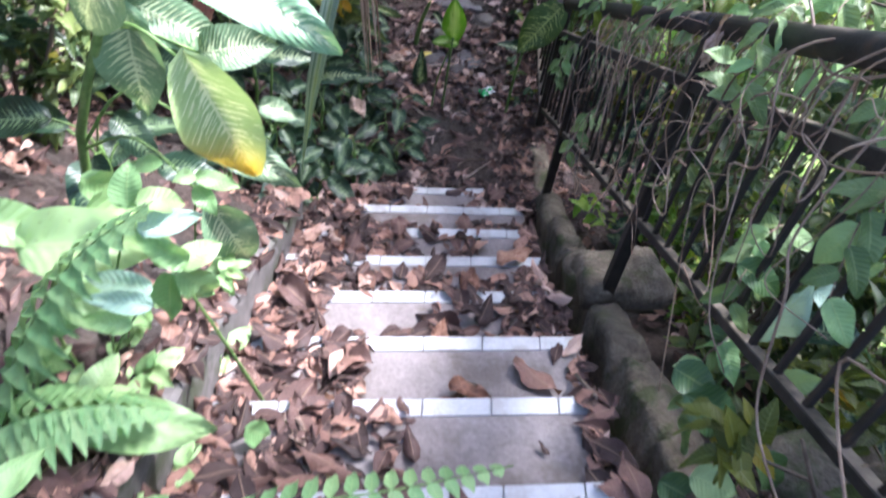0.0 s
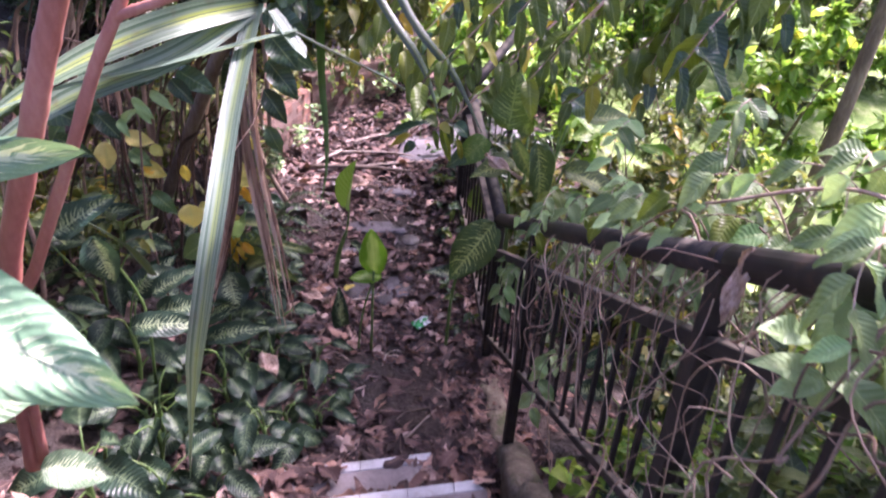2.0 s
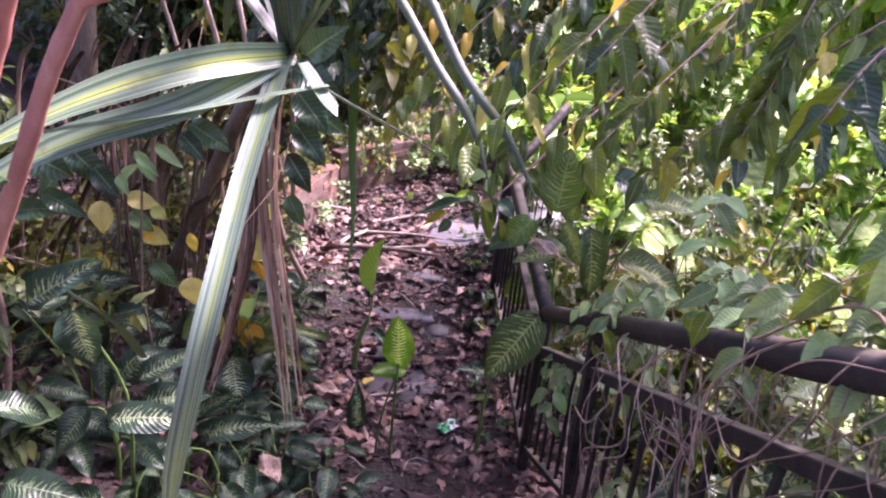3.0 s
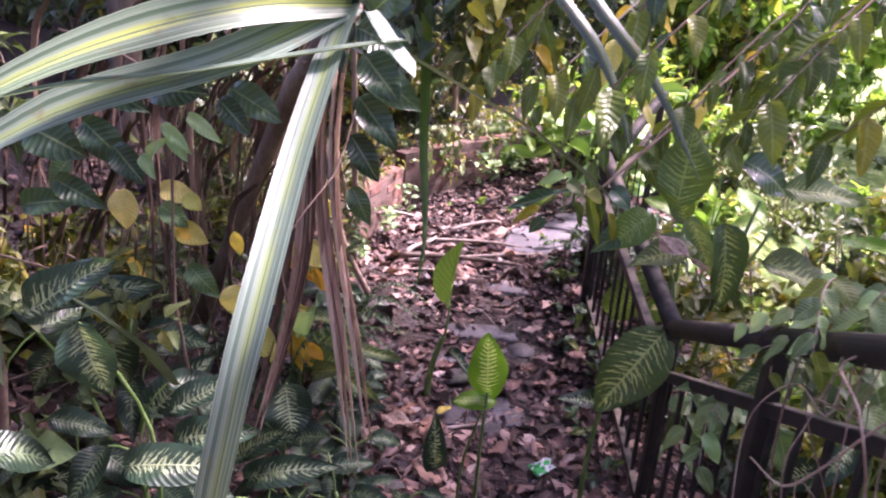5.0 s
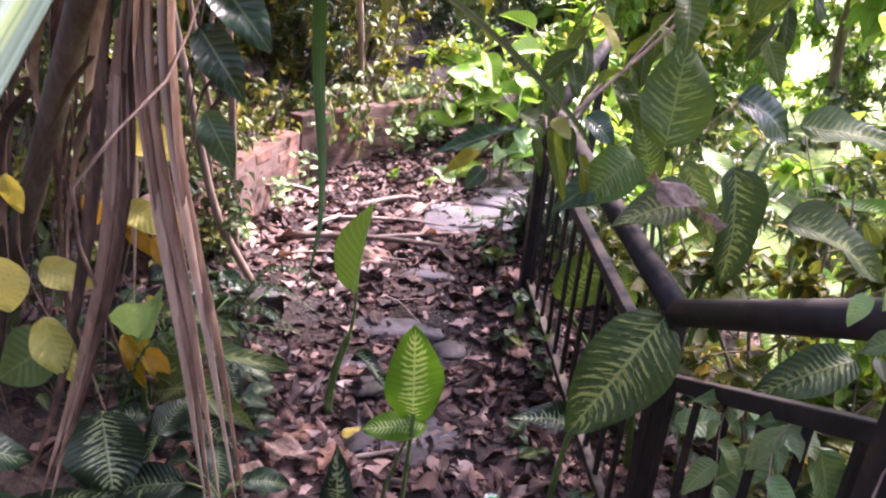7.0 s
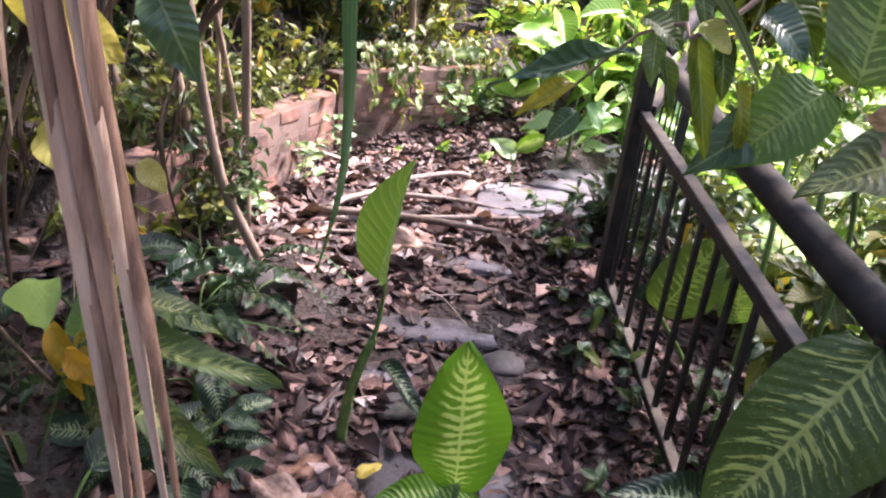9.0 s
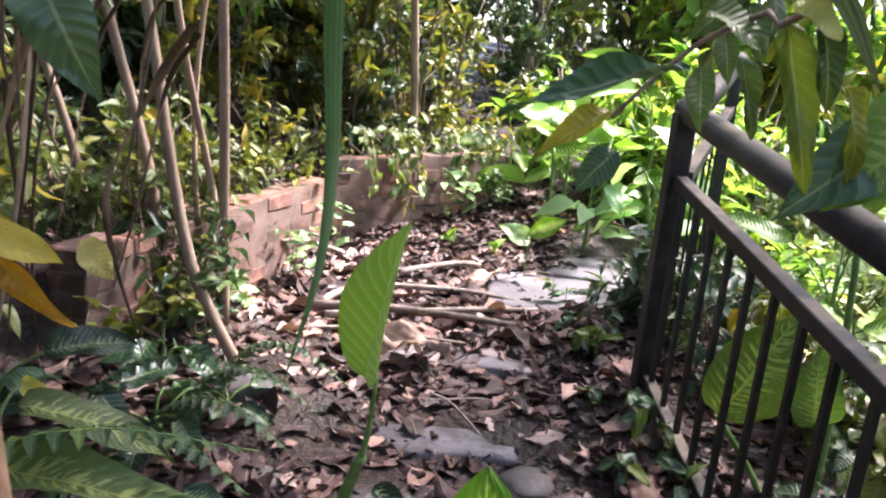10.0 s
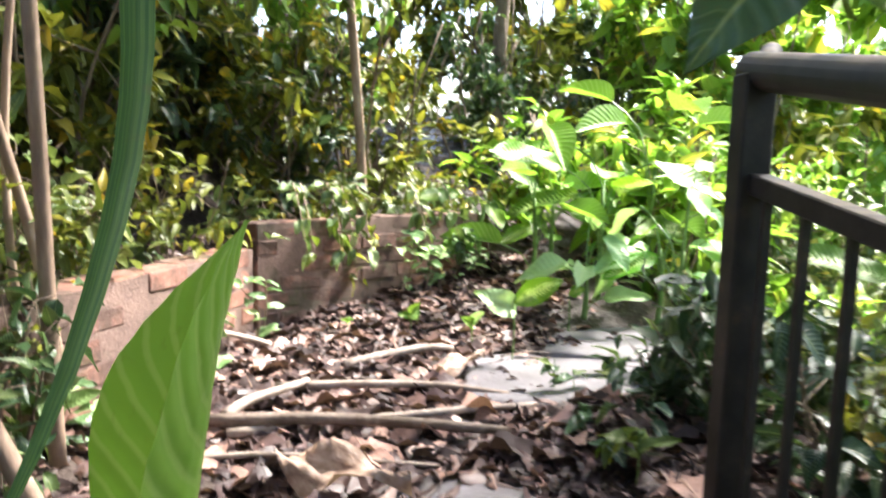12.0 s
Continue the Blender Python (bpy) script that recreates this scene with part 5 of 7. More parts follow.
lot = random.Random(31)
for i, pts in enumerate([
    [(1.3, 4.9, 0.9), (0.9, 4.6, 0.55), (0.55, 4.4, 0.25), (0.3, 4.3, 0.02)],
    [(0.9, 5.2, 0.8), (0.55, 4.9, 0.45), (0.25, 4.8, 0.15), (0.05, 4.75, -0.1)],
    [(1.6, 4.4, 0.8), (1.3, 4.1, 0.5), (1.0, 3.9, 0.25), (0.8, 3.8, 0.05)],
    [(1.8, 5.0, 0.5), (1.4, 4.7, 0.25), (1.1, 4.5, 0.0), (0.95, 4.4, -0.2)],
    [(0.5, 5.4, 0.7), (0.35, 5.1, 0.3), (0.3, 5.0, 0.0), (0.35, 4.95, -0.25)],
    [(1.5, 5.5, 0.2), (1.2, 5.3, -0.05), (0.95, 5.1, -0.25), (0.8, 5.0, -0.4)],
    [(1.2, 3.6, 1.1), (0.95, 3.4, 0.8), (0.75, 3.3, 0.6), (0.6, 3.2, 0.45)],
    [(1.7, 3.2, 1.0), (1.4, 3.0, 0.75), (1.15, 2.9, 0.55), (1.0, 2.8, 0.4)],
    [(1.0, 5.9, 0.3), (0.9, 5.6, -0.1), (0.8, 5.45, -0.35), (0.68, 5.4, -0.55)],
    [(0.3, 6.2, 0.9), (0.2, 5.8, 0.5), (0.1, 5.6, 0.25), (0.05, 5.5, 0.05)],
]):
    twig(pts, 15, 0.17, ["olive_one"] * 7 + ["dark_one", "leaf_yellow"] if i != 7 else ["dark_one", "olive_one"], 600 + i, "overhanging twig with olive and yellowing leaves")
for i in range(20):
    x, y = lot.uniform(0.35, 1.9), lot.uniform(3.6, 5.6)
    z = lot.uniform(0.15, 0.9) - 0.1 * (x < 0.6)
    if math.hypot(x - 0.1, y - 3.6) < 0.55:
        continue
    dx, dy = lot.uniform(-0.5, -0.1), lot.uniform(-0.45, 0.1)
    twig([(x - dx, y - dy, z + 0.35), (x - dx * 0.3, y - dy * 0.4, z + 0.15), (x + dx * 0.3, y + dy * 0.3, z - 0.05), (x + dx, y + dy * 0.6, z - 0.3)], 17, 0.15, ["olive_one"] * 9 + ["dark_one", "leaf_yellow", "vine_leaf", "vine_leaf"], 640 + i, "overhanging twig with olive and yellowing leaves")
# boughs drooping over the end of the path
for i in range(12):
    x, y = lot.uniform(-1.6, 0.3), lot.uniform(7.9, 9.0)
    z = lot.uniform(-0.35, 0.5)
    r2 = np.random.default_rng(980 + i)
    bough = thing("overhanging_bough", "drooping bough with dense olive leaves", "branch", (x, y + 0.5, z + 0.8))
    lines = []
    for k in range(6):
        e = np.array([r2.uniform(-0.5, 0.5), -0.5 + r2.uniform(-0.35, 0.35), -0.8 + r2.uniform(-0.3, 0.35)])
        q = spline([(0, 0, 0), tuple(e * 0.5 + np.array([0, 0, 0.15]) + r2.normal(0, 0.05, 3)), tuple(e)], 9)
        smooth(part("branch", tube(bmesh.new(), q, np.linspace(0.007, 0.002, 9), 5), M["bark"], bough))
        lines.append(q)
    lines = np.array(lines)
    count = 330
    k, m = r2.integers(0, 6, count), r2.integers(2, 9, count)
    L = 0.12 * r2.uniform(0.6, 1.2, count)
    # every other bough takes the leaf greens with sunlight put in
    part("foliage", cloud("foliage", OVATE, lines[k, m] + r2.normal(0, 0.06, (count, 3)), r2.normal(0, 0.7, (count, 3)) + np.array([0, -0.1, -0.6]), r2.normal(0, 0.4, (count, 3)) + np.array([0, -0.4, 1]), L, L * 0.45), M["leaf_bright" if i % 2 == 0 else "leaf_olive"], bough)["kind"] = "stuff"
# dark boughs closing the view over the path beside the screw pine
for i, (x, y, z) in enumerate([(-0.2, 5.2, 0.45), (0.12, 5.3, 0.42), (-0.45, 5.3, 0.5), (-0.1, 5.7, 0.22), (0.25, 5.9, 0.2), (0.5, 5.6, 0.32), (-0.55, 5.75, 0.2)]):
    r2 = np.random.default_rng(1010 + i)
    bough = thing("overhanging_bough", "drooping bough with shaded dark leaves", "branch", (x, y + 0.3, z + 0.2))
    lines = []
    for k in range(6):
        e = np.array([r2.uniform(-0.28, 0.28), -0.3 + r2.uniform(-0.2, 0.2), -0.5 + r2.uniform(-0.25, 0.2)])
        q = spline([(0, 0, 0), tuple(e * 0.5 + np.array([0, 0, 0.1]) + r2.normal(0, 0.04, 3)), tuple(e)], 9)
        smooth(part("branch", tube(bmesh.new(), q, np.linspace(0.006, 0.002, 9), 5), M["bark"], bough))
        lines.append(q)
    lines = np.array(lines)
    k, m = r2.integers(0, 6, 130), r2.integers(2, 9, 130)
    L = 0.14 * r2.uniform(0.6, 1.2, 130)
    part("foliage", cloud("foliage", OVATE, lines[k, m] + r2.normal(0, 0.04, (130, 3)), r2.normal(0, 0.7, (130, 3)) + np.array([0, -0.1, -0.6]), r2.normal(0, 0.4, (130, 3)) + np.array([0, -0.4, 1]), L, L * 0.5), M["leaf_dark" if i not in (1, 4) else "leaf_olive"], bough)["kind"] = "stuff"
# leaves hanging across the end of the path
explicit_plant("overhanging_twig", (0.499, 4.95, -0.534), [
    ("dark_one", (0.5, 4.95, -0.57), (0.18, 4.85, -0.64), 0.050, (0, -0.6, 0.8)),
    ("olive_one", (0.38, 4.95, -0.65), (0.25, 4.9, -0.71), 0.047, (0, -0.7, 0.7)),
    ("dark_one", (0.41, 5.0, -0.72), (0.34, 4.97, -0.78), 0.061, (0, -0.8, 0.6)),
    ("olive_one", (0.54, 4.72, -0.5), (0.6, 4.68, -0.73), 0.052, (-0.2, -0.9, 0.3)),
    ("olive_one", (0.58, 4.7, -0.5), (0.6, 4.66, -0.61), 0.042, (-0.1, -0.9, 0.3)),
    ("olive_one", (0.63, 4.7, -0.58), (0.68, 4.66, -0.71), 0.039, (0.2, -0.9, 0.3)),
    ("leaf_yellow", (0.53, 4.68, -0.48), (0.58, 4.64, -0.52), 0.060, (0.1, -0.7, 0.7)),
    ("olive_one", (0.46, 4.8, -0.49), (0.54, 4.75, -0.52), 0.068, (0, -0.6, 0.8)),
    ("dark_one", (0.78, 4.75, -0.62), (0.58, 4.65, -0.71), 0.115, (0, -0.8, 0.6)),
    ("olive_one", (0.5, 4.75, -0.55), (0.53, 4.72, -0.66), 0.036, (0.2, -0.9, 0.3)),
    ("dark_one", (0.6, 4.6, -0.45), (0.68, 4.55, -0.5), 0.085, (0, -0.7, 0.7)),
], "twig with drooping olive and dark leaves at the corner post", "branch", stems=[([(1.3, 5.1, 0.1), (0.592, 4.7, -0.468), (0.527, 4.75, -0.489), (0.499, 4.95, -0.534), (0.385, 4.97, -0.66)], 0.006)], stem_mat="vine")
# climbing leaves on the dead skirt
explicit_plant("climbing_vine", (-0.9, 4.1, -1.4), [
    ("leaf_fresh", (-0.66, 4.6, -1.15), (-0.56, 4.5, -1.02), 0.10, (0.1, -0.95, 0.3)),
    ("dark_one", (-0.42, 4.62, -0.30), (-0.30, 4.55, -0.46), 0.11, (0, -0.9, 0.5)),
    ("dark_one", (-0.42, 4.66, -0.52), (-0.34, 4.6, -0.66), 0.09, (0, -0.9, 0.5)),
    ("dark_one", (-0.36, 4.50, 0.02), (-0.22, 4.4, -0.12), 0.14, (0, -0.9, 0.5)),
    ("dark_one", (-0.40, 4.62, 0.10), (-0.18, 4.56, 0.02), 0.15, (0, -0.9, 0.5)),
    ("dark_one", (-0.38, 4.64, -0.05), (-0.14, 4.58, -0.16), 0.14, (0, -0.9, 0.5)),
    ("dark_one", (-0.40, 4.68, -0.16), (-0.24, 4.6, -0.34), 0.13, (0.1, -0.9, 0.4)),
    ("dark_one", (-0.46, 4.70, 0.02), (-0.62, 4.62, -0.12), 0.14, (0, -0.9, 0.5)),
    ("dark_one", (-0.34, 4.62, 0.16), (-0.20, 4.5, 0.30), 0.14, (0, -0.9, 0.3)),
    ("dark_one", (-0.50, 4.66, -0.12), (-0.64, 4.6, -0.30), 0.12, (0, -0.9, 0.5)),
    ("leaf_lemon", (-1.07, 4.08, -0.39), (-1.08, 4.05, -0.53), 0.095, (0.1, -0.95, 0.3)),
    ("leaf_lemon", (-1.08, 4.38, -0.48), (-0.95, 4.35, -0.49), 0.084, (0, -0.85, 0.5)),
    ("leaf_yellow", (-0.97, 4.21, -0.56), (-0.85, 4.18, -0.6), 0.083, (0, -0.85, 0.5)),
    ("leaf_lemon", (-0.76, 4.37, -0.86), (-0.63, 4.34, -0.89), 0.078, (0, -0.85, 0.5)),
    ("leaf_lemon", (-0.75, 4.15, -0.74), (-0.74, 4.12, -0.88), 0.121, (0.1, -0.95, 0.3)),
    ("leaf_lemon", (-0.71, 4.24, -0.93), (-0.65, 4.2, -1.08), 0.093, (0.1, -0.95, 0.3)),
    ("vine_leaf", (-0.7, 4.3, -1.02), (-0.86, 4.25, -1.11), 0.146, (0, -0.85, 0.5)),
    ("leaf_yellow", (-0.82, 4.4, -0.64), (-0.81, 4.4, -0.76), 0.051, (0.1, -0.95, 0.3)),
    ("leaf_yellow", (-0.96, 4.2, -0.56), (-0.87, 4.2, -0.59), 0.060, (0, -0.85, 0.5)),
    ("leaf_amber", (-0.67, 4.5, -0.7), (-0.67, 4.5, -0.81), 0.049, (0.1, -0.95, 0.3)),
    ("leaf_lemon", (-0.64, 4.67, -0.8), (-0.51, 4.62, -0.85), 0.086, (0, -0.85, 0.5)),
    ("leaf_amber", (-0.59, 4.6, -1.21), (-0.53, 4.6, -1.3), 0.055, (0.1, -0.95, 0.3)),
    ("leaf_amber", (-0.58, 4.7, -0.9), (-0.54, 4.7, -1.03), 0.047, (0.1, -0.95, 0.3)),
    ("leaf_yellow", (-0.61, 4.6, -0.52), (-0.61, 4.6, -0.62), 0.061, (0.1, -0.95, 0.3)),
    ("leaf_lemon", (-0.85, 4.0, -0.37), (-0.8, 4.0, -0.42), 0.055, (0, -0.85, 0.5)),
    ("leaf_yellow", (-0.85, 5.2, -1.03), (-0.66, 5.15, -1.02), 0.091, (0, -0.6, 0.8)),
    ("leaf_amber", (-0.82, 5.22, -1.06), (-0.67, 5.15, -1.21), 0.060, (-0.4, -0.7, 0.5)),
    ("leaf_lemon", (-0.76, 5.5, -1.1), (-0.67, 5.45, -1.18), 0.078, (0.1, -0.95, 0.3)),
    ("leaf_yellow", (-0.76, 5.2, -1.34), (-0.66, 5.15, -1.39), 0.043, (0, -0.85, 0.5)),
    ("leaf_yellow", (-0.75, 5.0, -1.42), (-0.7, 4.95, -1.45), 0.029, (0.1, -0.95, 0.3)),
    ("leaf_yellow", (-0.66, 4.75, -0.61), (-0.49, 4.7, -0.65), 0.126, (0, -0.7, 0.7)),
    ("dark_one", (-1.31, 4.0, -0.18), (-1.13, 3.94, -0.24), 0.137, (0, -0.85, 0.5)),
    ("dark_one", (-0.95, 4.05, -0.07), (-0.79, 3.99, -0.03), 0.102, (0, -0.85, 0.5)),
    ("dark_one", (-0.72, 4.1, -0.05), (-0.55, 4.04, -0.13), 0.101, (0, -0.85, 0.5)),
    ("dark_one", (-0.74, 4.05, -0.08), (-0.64, 3.99, -0.16), 0.074, (0, -0.85, 0.5)),
    ("dark_one", (-1.19, 4.1, -0.18), (-1.04, 4.04, -0.3), 0.111, (0, -0.85, 0.5)),
    ("dark_one", (-1.08, 4.05, -0.24), (-0.97, 3.99, -0.34), 0.087, (0, -0.85, 0.5)),
    ("dark_one", (-1.28, 4.05, -0.36), (-1.11, 3.99, -0.42), 0.084, (0, -0.85, 0.5)),
    ("dark_one", (-1.18, 4.2, -0.08), (-1.02, 4.14, -0.13), 0.092, (0, -0.85, 0.5)),
    ("leaf_fresh", (-0.95, 4.0, -0.26), (-0.88, 3.94, -0.18), 0.043, (0, -0.85, 0.5)),
    ("leaf_fresh", (-0.88, 4.0, -0.17), (-0.82, 3.94, -0.24), 0.049, (0, -0.85, 0.5)),
    ("leaf_fresh", (-0.82, 4.0, -0.12), (-0.72, 3.94, -0.17), 0.045, (0, -0.85, 0.5)),
    ("leaf_fresh", (-0.9, 4.0, -0.15), (-0.8, 3.94, -0.22), 0.042, (0, -0.85, 0.5)),
    ("leaf_fresh", (-0.97, 4.0, -0.25), (-0.92, 3.94, -0.3), 0.040, (0, -0.85, 0.5)),
    ("leaf_deep", (-0.93, 4.2, -0.7), (-0.82, 4.14, -0.79), 0.084, (0, -0.85, 0.5)),
    ("leaf_deep", (-1.01, 4.2, -0.48), (-0.9, 4.14, -0.53), 0.074, (0, -0.85, 0.5)),
    ("dark_one", (-1.49, 4.2, -0.51), (-1.29, 4.14, -0.45), 0.100, (0, -0.85, 0.5)),
    ("leaf_deep", (-1.25, 4.1, -0.31), (-1.31, 4.04, -0.38), 0.075, (0, -0.85, 0.5)),
], "climbing vine with dark glossy and yellowing leaves", "vine", stems=[
    ([(-0.9, 4.15, -1.4), (-0.95, 4.1, -0.8), (-0.9, 4.05, -0.3), (-0.95, 4.05, 0.0), (-1.2, 4.05, 0.1)], 0.006),
    ([(-0.7, 4.75, -1.4), (-0.6, 4.3, -0.9), (-0.6, 4.2, -0.6), (-0.45, 4.4, -0.4), (-0.4, 4.6, -0.2)], 0.005),
    ([(-1.3, 3.6, -1.1), (-1.25, 3.6, -0.7), (-1.32, 3.62, -0.2), (-1.4, 3.65, 0.1)], 0.012)], stem_mat="vine")

# ---------------------------------------------------------------- vines on the railing
lot = random.Random(41)
for i in range(30):
    y0 = lot.uniform(0.6, 3.6)
    zr = stair_rail_z(y0)
    pts = [(FX + 0.07, y0 - lot.uniform(-0.1, 0.1), zr + lot.uniform(-0.3, 0.0)), (FX + 0.01, y0, zr + 0.19), (FX - 0.05, y0 + lot.uniform(-0.1, 0.1), zr + lot.uniform(0.0, 0.12))]
    for s in range(lot.randint(2, 4)):
        px, py, pz = pts[-1]
        pts.append((FX - 0.05 + lot.uniform(-0.07, 0.03), py + lot.uniform(-0.2, 0.2), pz - lot.uniform(-0.04, 0.26)))
    v = thing("vine", "dry brown vine strand hanging on the railing", "vine", pts[0], "vines on the railing")
    bm = bmesh.new()
    tube(bm, [Vector(q) - Vector(pts[0]) for q in spline(pts, 30)], lot.choice([0.0015, 0.0015, 0.002, 0.003]), 5)
    smooth(part("strand", bm, M["vine"], v))
for i in range(4):
    y0 = lot.uniform(0.6, 2.4)
    a = (FX - 0.02, y0, stair_rail_z(y0) + 0.18)
    b = (FX + lot.uniform(-0.05, 0.05), y0 + lot.uniform(0.5, 1.1), stair_rail_z(y0 + 0.8) + 0.2)
    c = [(np.array(a) * (1 - t) + np.array(b) * t + np.array([lot.uniform(-.08, .05), 0, lot.uniform(-0.2, 0.2)])).tolist() for t in (0.3, 0.6)]
    v = thing("vine", "woody vine winding along the hand rail", "vine", a, "vines on the railing")
    bm = bmesh.new()
    tube(bm, [Vector(q) - Vector(a) for q in spline([a, *c, b], 24)], lot.choice([0.002, 0.003, 0.0035]), 6)
    smooth(part("strand", bm, M["vine"], v))
for i in range(24):
    y0 = lot.uniform(0.7, 3.3)
    zr = stair_rail_z(y0)
    p0 = (FX + 0.06, y0 + lot.uniform(-0.15, 0.15), zr + lot.uniform(-0.1, 0.1))
    pts = [p0, (FX, y0, zr + lot.uniform(0.18, 0.24))]
    sway, drop = lot.uniform(-0.16, 0.16), lot.uniform(0.08, 0.17)
    for k in range(1, lot.randint(4, 7)):
        pts.append((FX - 0.05 - lot.uniform(0.0, 0.12), y0 + sway * k * 0.6 + lot.uniform(-0.13, 0.13), zr + 0.16 - drop * k + lot.uniform(-0.1, 0.1)))
    if i % 3 == 0:
        x1, y1, z1 = pts[-1]
        pts += [(x1 - 0.03, y1 + 0.09, z1 + 0.02), (x1, y1 + 0.12, z1 + 0.13), (x1 + 0.02, y1 + 0.05, z1 + 0.16)]
    v = thing("vine", "thin tan vine curling down the railing", "vine", p0, "vines on the railing")
    bm = bmesh.new()
    tube(bm, [Vector(q) - Vector(p0) for q in spline(pts, 36)], lot.choice([0.0012, 0.0016, 0.002, 0.003]), 5)
    smooth(part("strand", bm, M["tan_stem"], v))
for i in range(18):
    y = lot.uniform(1.3, 3.7)
    x, z = FX + lot.uniform(-0.06, 0.12), stair_rail_z(y) + lot.uniform(0.12, 0.34)
    s = lot.choice((-1, 1))
    twig([(x + 0.16, y + 0.1 * s, z - 0.12), (x + 0.08, y + 0.03 * s, z + 0.04), (x, y - 0.05 * s, z + 0.05), (x - 0.05, y - 0.16 * s, z - 0.05)], lot.randint(6, 11), lot.uniform(0.07, 0.11), ["vine_leaf", "vine_leaf", "leaf_fresh", "olive_one"], 1100 + i, "leafy green vine sprig on the railing", 0.5, 0.003, "vine_sprig", down=0.4)
for i, (x, y, z) in enumerate([(0.80, 1.62, 0.40), (0.82, 1.0, 0.35), (0.86, 1.3, -0.02), (0.80, 1.15, -0.30), (0.90, 2.3, 0.12), (0.92, 2.9, -0.10), (0.85, 2.6, 0.0), (0.95, 1.9, 0.42), (0.9, 3.3, -0.35), (0.80, 3.75, -0.95), (0.84, 4.0, -1.05), (0.8, 3.0, -0.9), (0.98, 2.4, 0.35), (1.05, 1.7, 0.5), (1.0, 3.2, 0.0)]):
    twig([(x + 0.12, y + 0.12, z + 0.02), (x + 0.05, y + 0.04, z + 0.08), (x, y, z + 0.04), (x - 0.04, y - 0.1, z - 0.06)], 9, 0.095, ["vine_leaf", "vine_leaf", "leaf_fresh"], 700 + i, "leafy green vine sprig on the railing", 0.5, 0.003, "vine_sprig", down=0.3)


explicit_plant("vine_sprig", (0.90, 1.75, 0.24), [
    ("leaf_sprig", (0.77, 1.64, 0.33), (0.67, 1.6, 0.37), 0.046, (0, -0.6, 0.8)),
    ("leaf_sprig", (0.81, 1.64, 0.32), (0.9, 1.6, 0.32), 0.048, (0, -0.6, 0.8)),
    ("leaf_sprig", (0.8, 1.64, 0.25), (0.71, 1.6, 0.32), 0.047, (0, -0.6, 0.8)),
    ("leaf_sprig", (0.82, 1.64, 0.25), (0.72, 1.6, 0.25), 0.048, (0, -0.6, 0.8)),
    ("leaf_sprig", (0.83, 1.64, 0.25), (0.89, 1.6, 0.24), 0.049, (0, -0.6, 0.8)),
    ("leaf_sprig", (0.82, 1.64, 0.25), (0.82, 1.6, 0.2), 0.049, (0, -0.6, 0.8)),
    ("leaf_sprig", (0.81, 1.64, 0.34), (0.83, 1.6, 0.39), 0.047, (0, -0.6, 0.8)),
    ("leaf_sprig", (0.82, 1.64, 0.26), (0.87, 1.6, 0.3), 0.048, (0, -0.6, 0.8)),
    ("leaf_sprig", (0.91, 1.64, 0.18), (0.89, 1.6, 0.15), 0.050, (0, -0.6, 0.8)),
], "pale green leafy sprig hanging on the railing", "vine", stems=[([(0.90, 1.75, 0.24), (0.85, 1.68, 0.36), (0.81, 1.64, 0.276), (0.889, 1.62, 0.193)], 0.003)])


# ---------------------------------------------------------------- ferns and herbs by the steps
def fern(pts, pinna, width_label, seed, mat="fern", leaflet=0.026):
    at = Vector(pts[0])
    f = thing("fern", width_label, "fern", tuple(at))
    n_p = 20
    p = spline(pts, n_p)
    bm = bmesh.new()
    tube(bm, [Vector(q) - at for q in p], np.linspace(0.004, 0.0015, n_p), 5)
    smooth(part("stalk", bm, M["green_stem"], f))
    pos, fw, up, L = [], [], [], []
    for i in range(2, n_p - 1):
        d = Vector(p[i + 1] - p[i]).normalized()
        s = d.cross(Vector((0, 0.25, 1))).normalized()
        for sg in (1, -1):
            pos.append(np.array(p[i]) - np.array(at))
            fw.append(tuple(s * sg + d * 0.25 + Vector((0, 0, -0.15))))
            up.append(tuple(s.cross(d)))
            L.append(pinna * max(math.sin(math.pi * (i / n_p) ** 0.7), 0.15))
    L = np.array(L)
    part("frond", cloud("frond", [leaf_grid(5, 2, 0.3, 0.6, 0.15, 0.2, 1, 0, seed)], pos, fw, up, L, np.full(len(L), leaflet)), M[mat], f)
    return f


fern([(-0.86, 0.80, -0.45), (-0.79, 0.82, -0.16), (-0.66, 0.95, 0.08), (-0.50, 1.05, 0.20)], 0.17, "sword fern frond with broad pale green leaflets", 3, leaflet=0.042)
fern([(-0.95, 0.62, -0.4), (-0.78, 0.72, -0.18), (-0.62, 0.78, -0.14), (-0.46, 0.84, -0.22)], 0.15, "sword fern frond with broad pale green leaflets", 4, leaflet=0.042)
fern([(-0.50, 0.58, -0.35), (-0.20, 0.60, -0.14), (0.05, 0.66, -0.12), (0.27, 0.74, -0.14)], 0.09, "fresh green fern frond reaching over the steps", 5, leaflet=0.03)
fern([(-0.75, 4.75, -1.6), (-0.65, 4.8, -1.32), (-0.45, 4.85, -1.25), (-0.18, 4.9, -1.30)], 0.08, "dull green fern frond at the path's edge", 6, "leaf_dark")
fern([(-0.75, 5.2, -1.6), (-0.6, 5.25, -1.35), (-0.42, 5.3, -1.3), (-0.2, 5.3, -1.36)], 0.07, "dull green fern frond at the path's edge", 7, "leaf_dark")
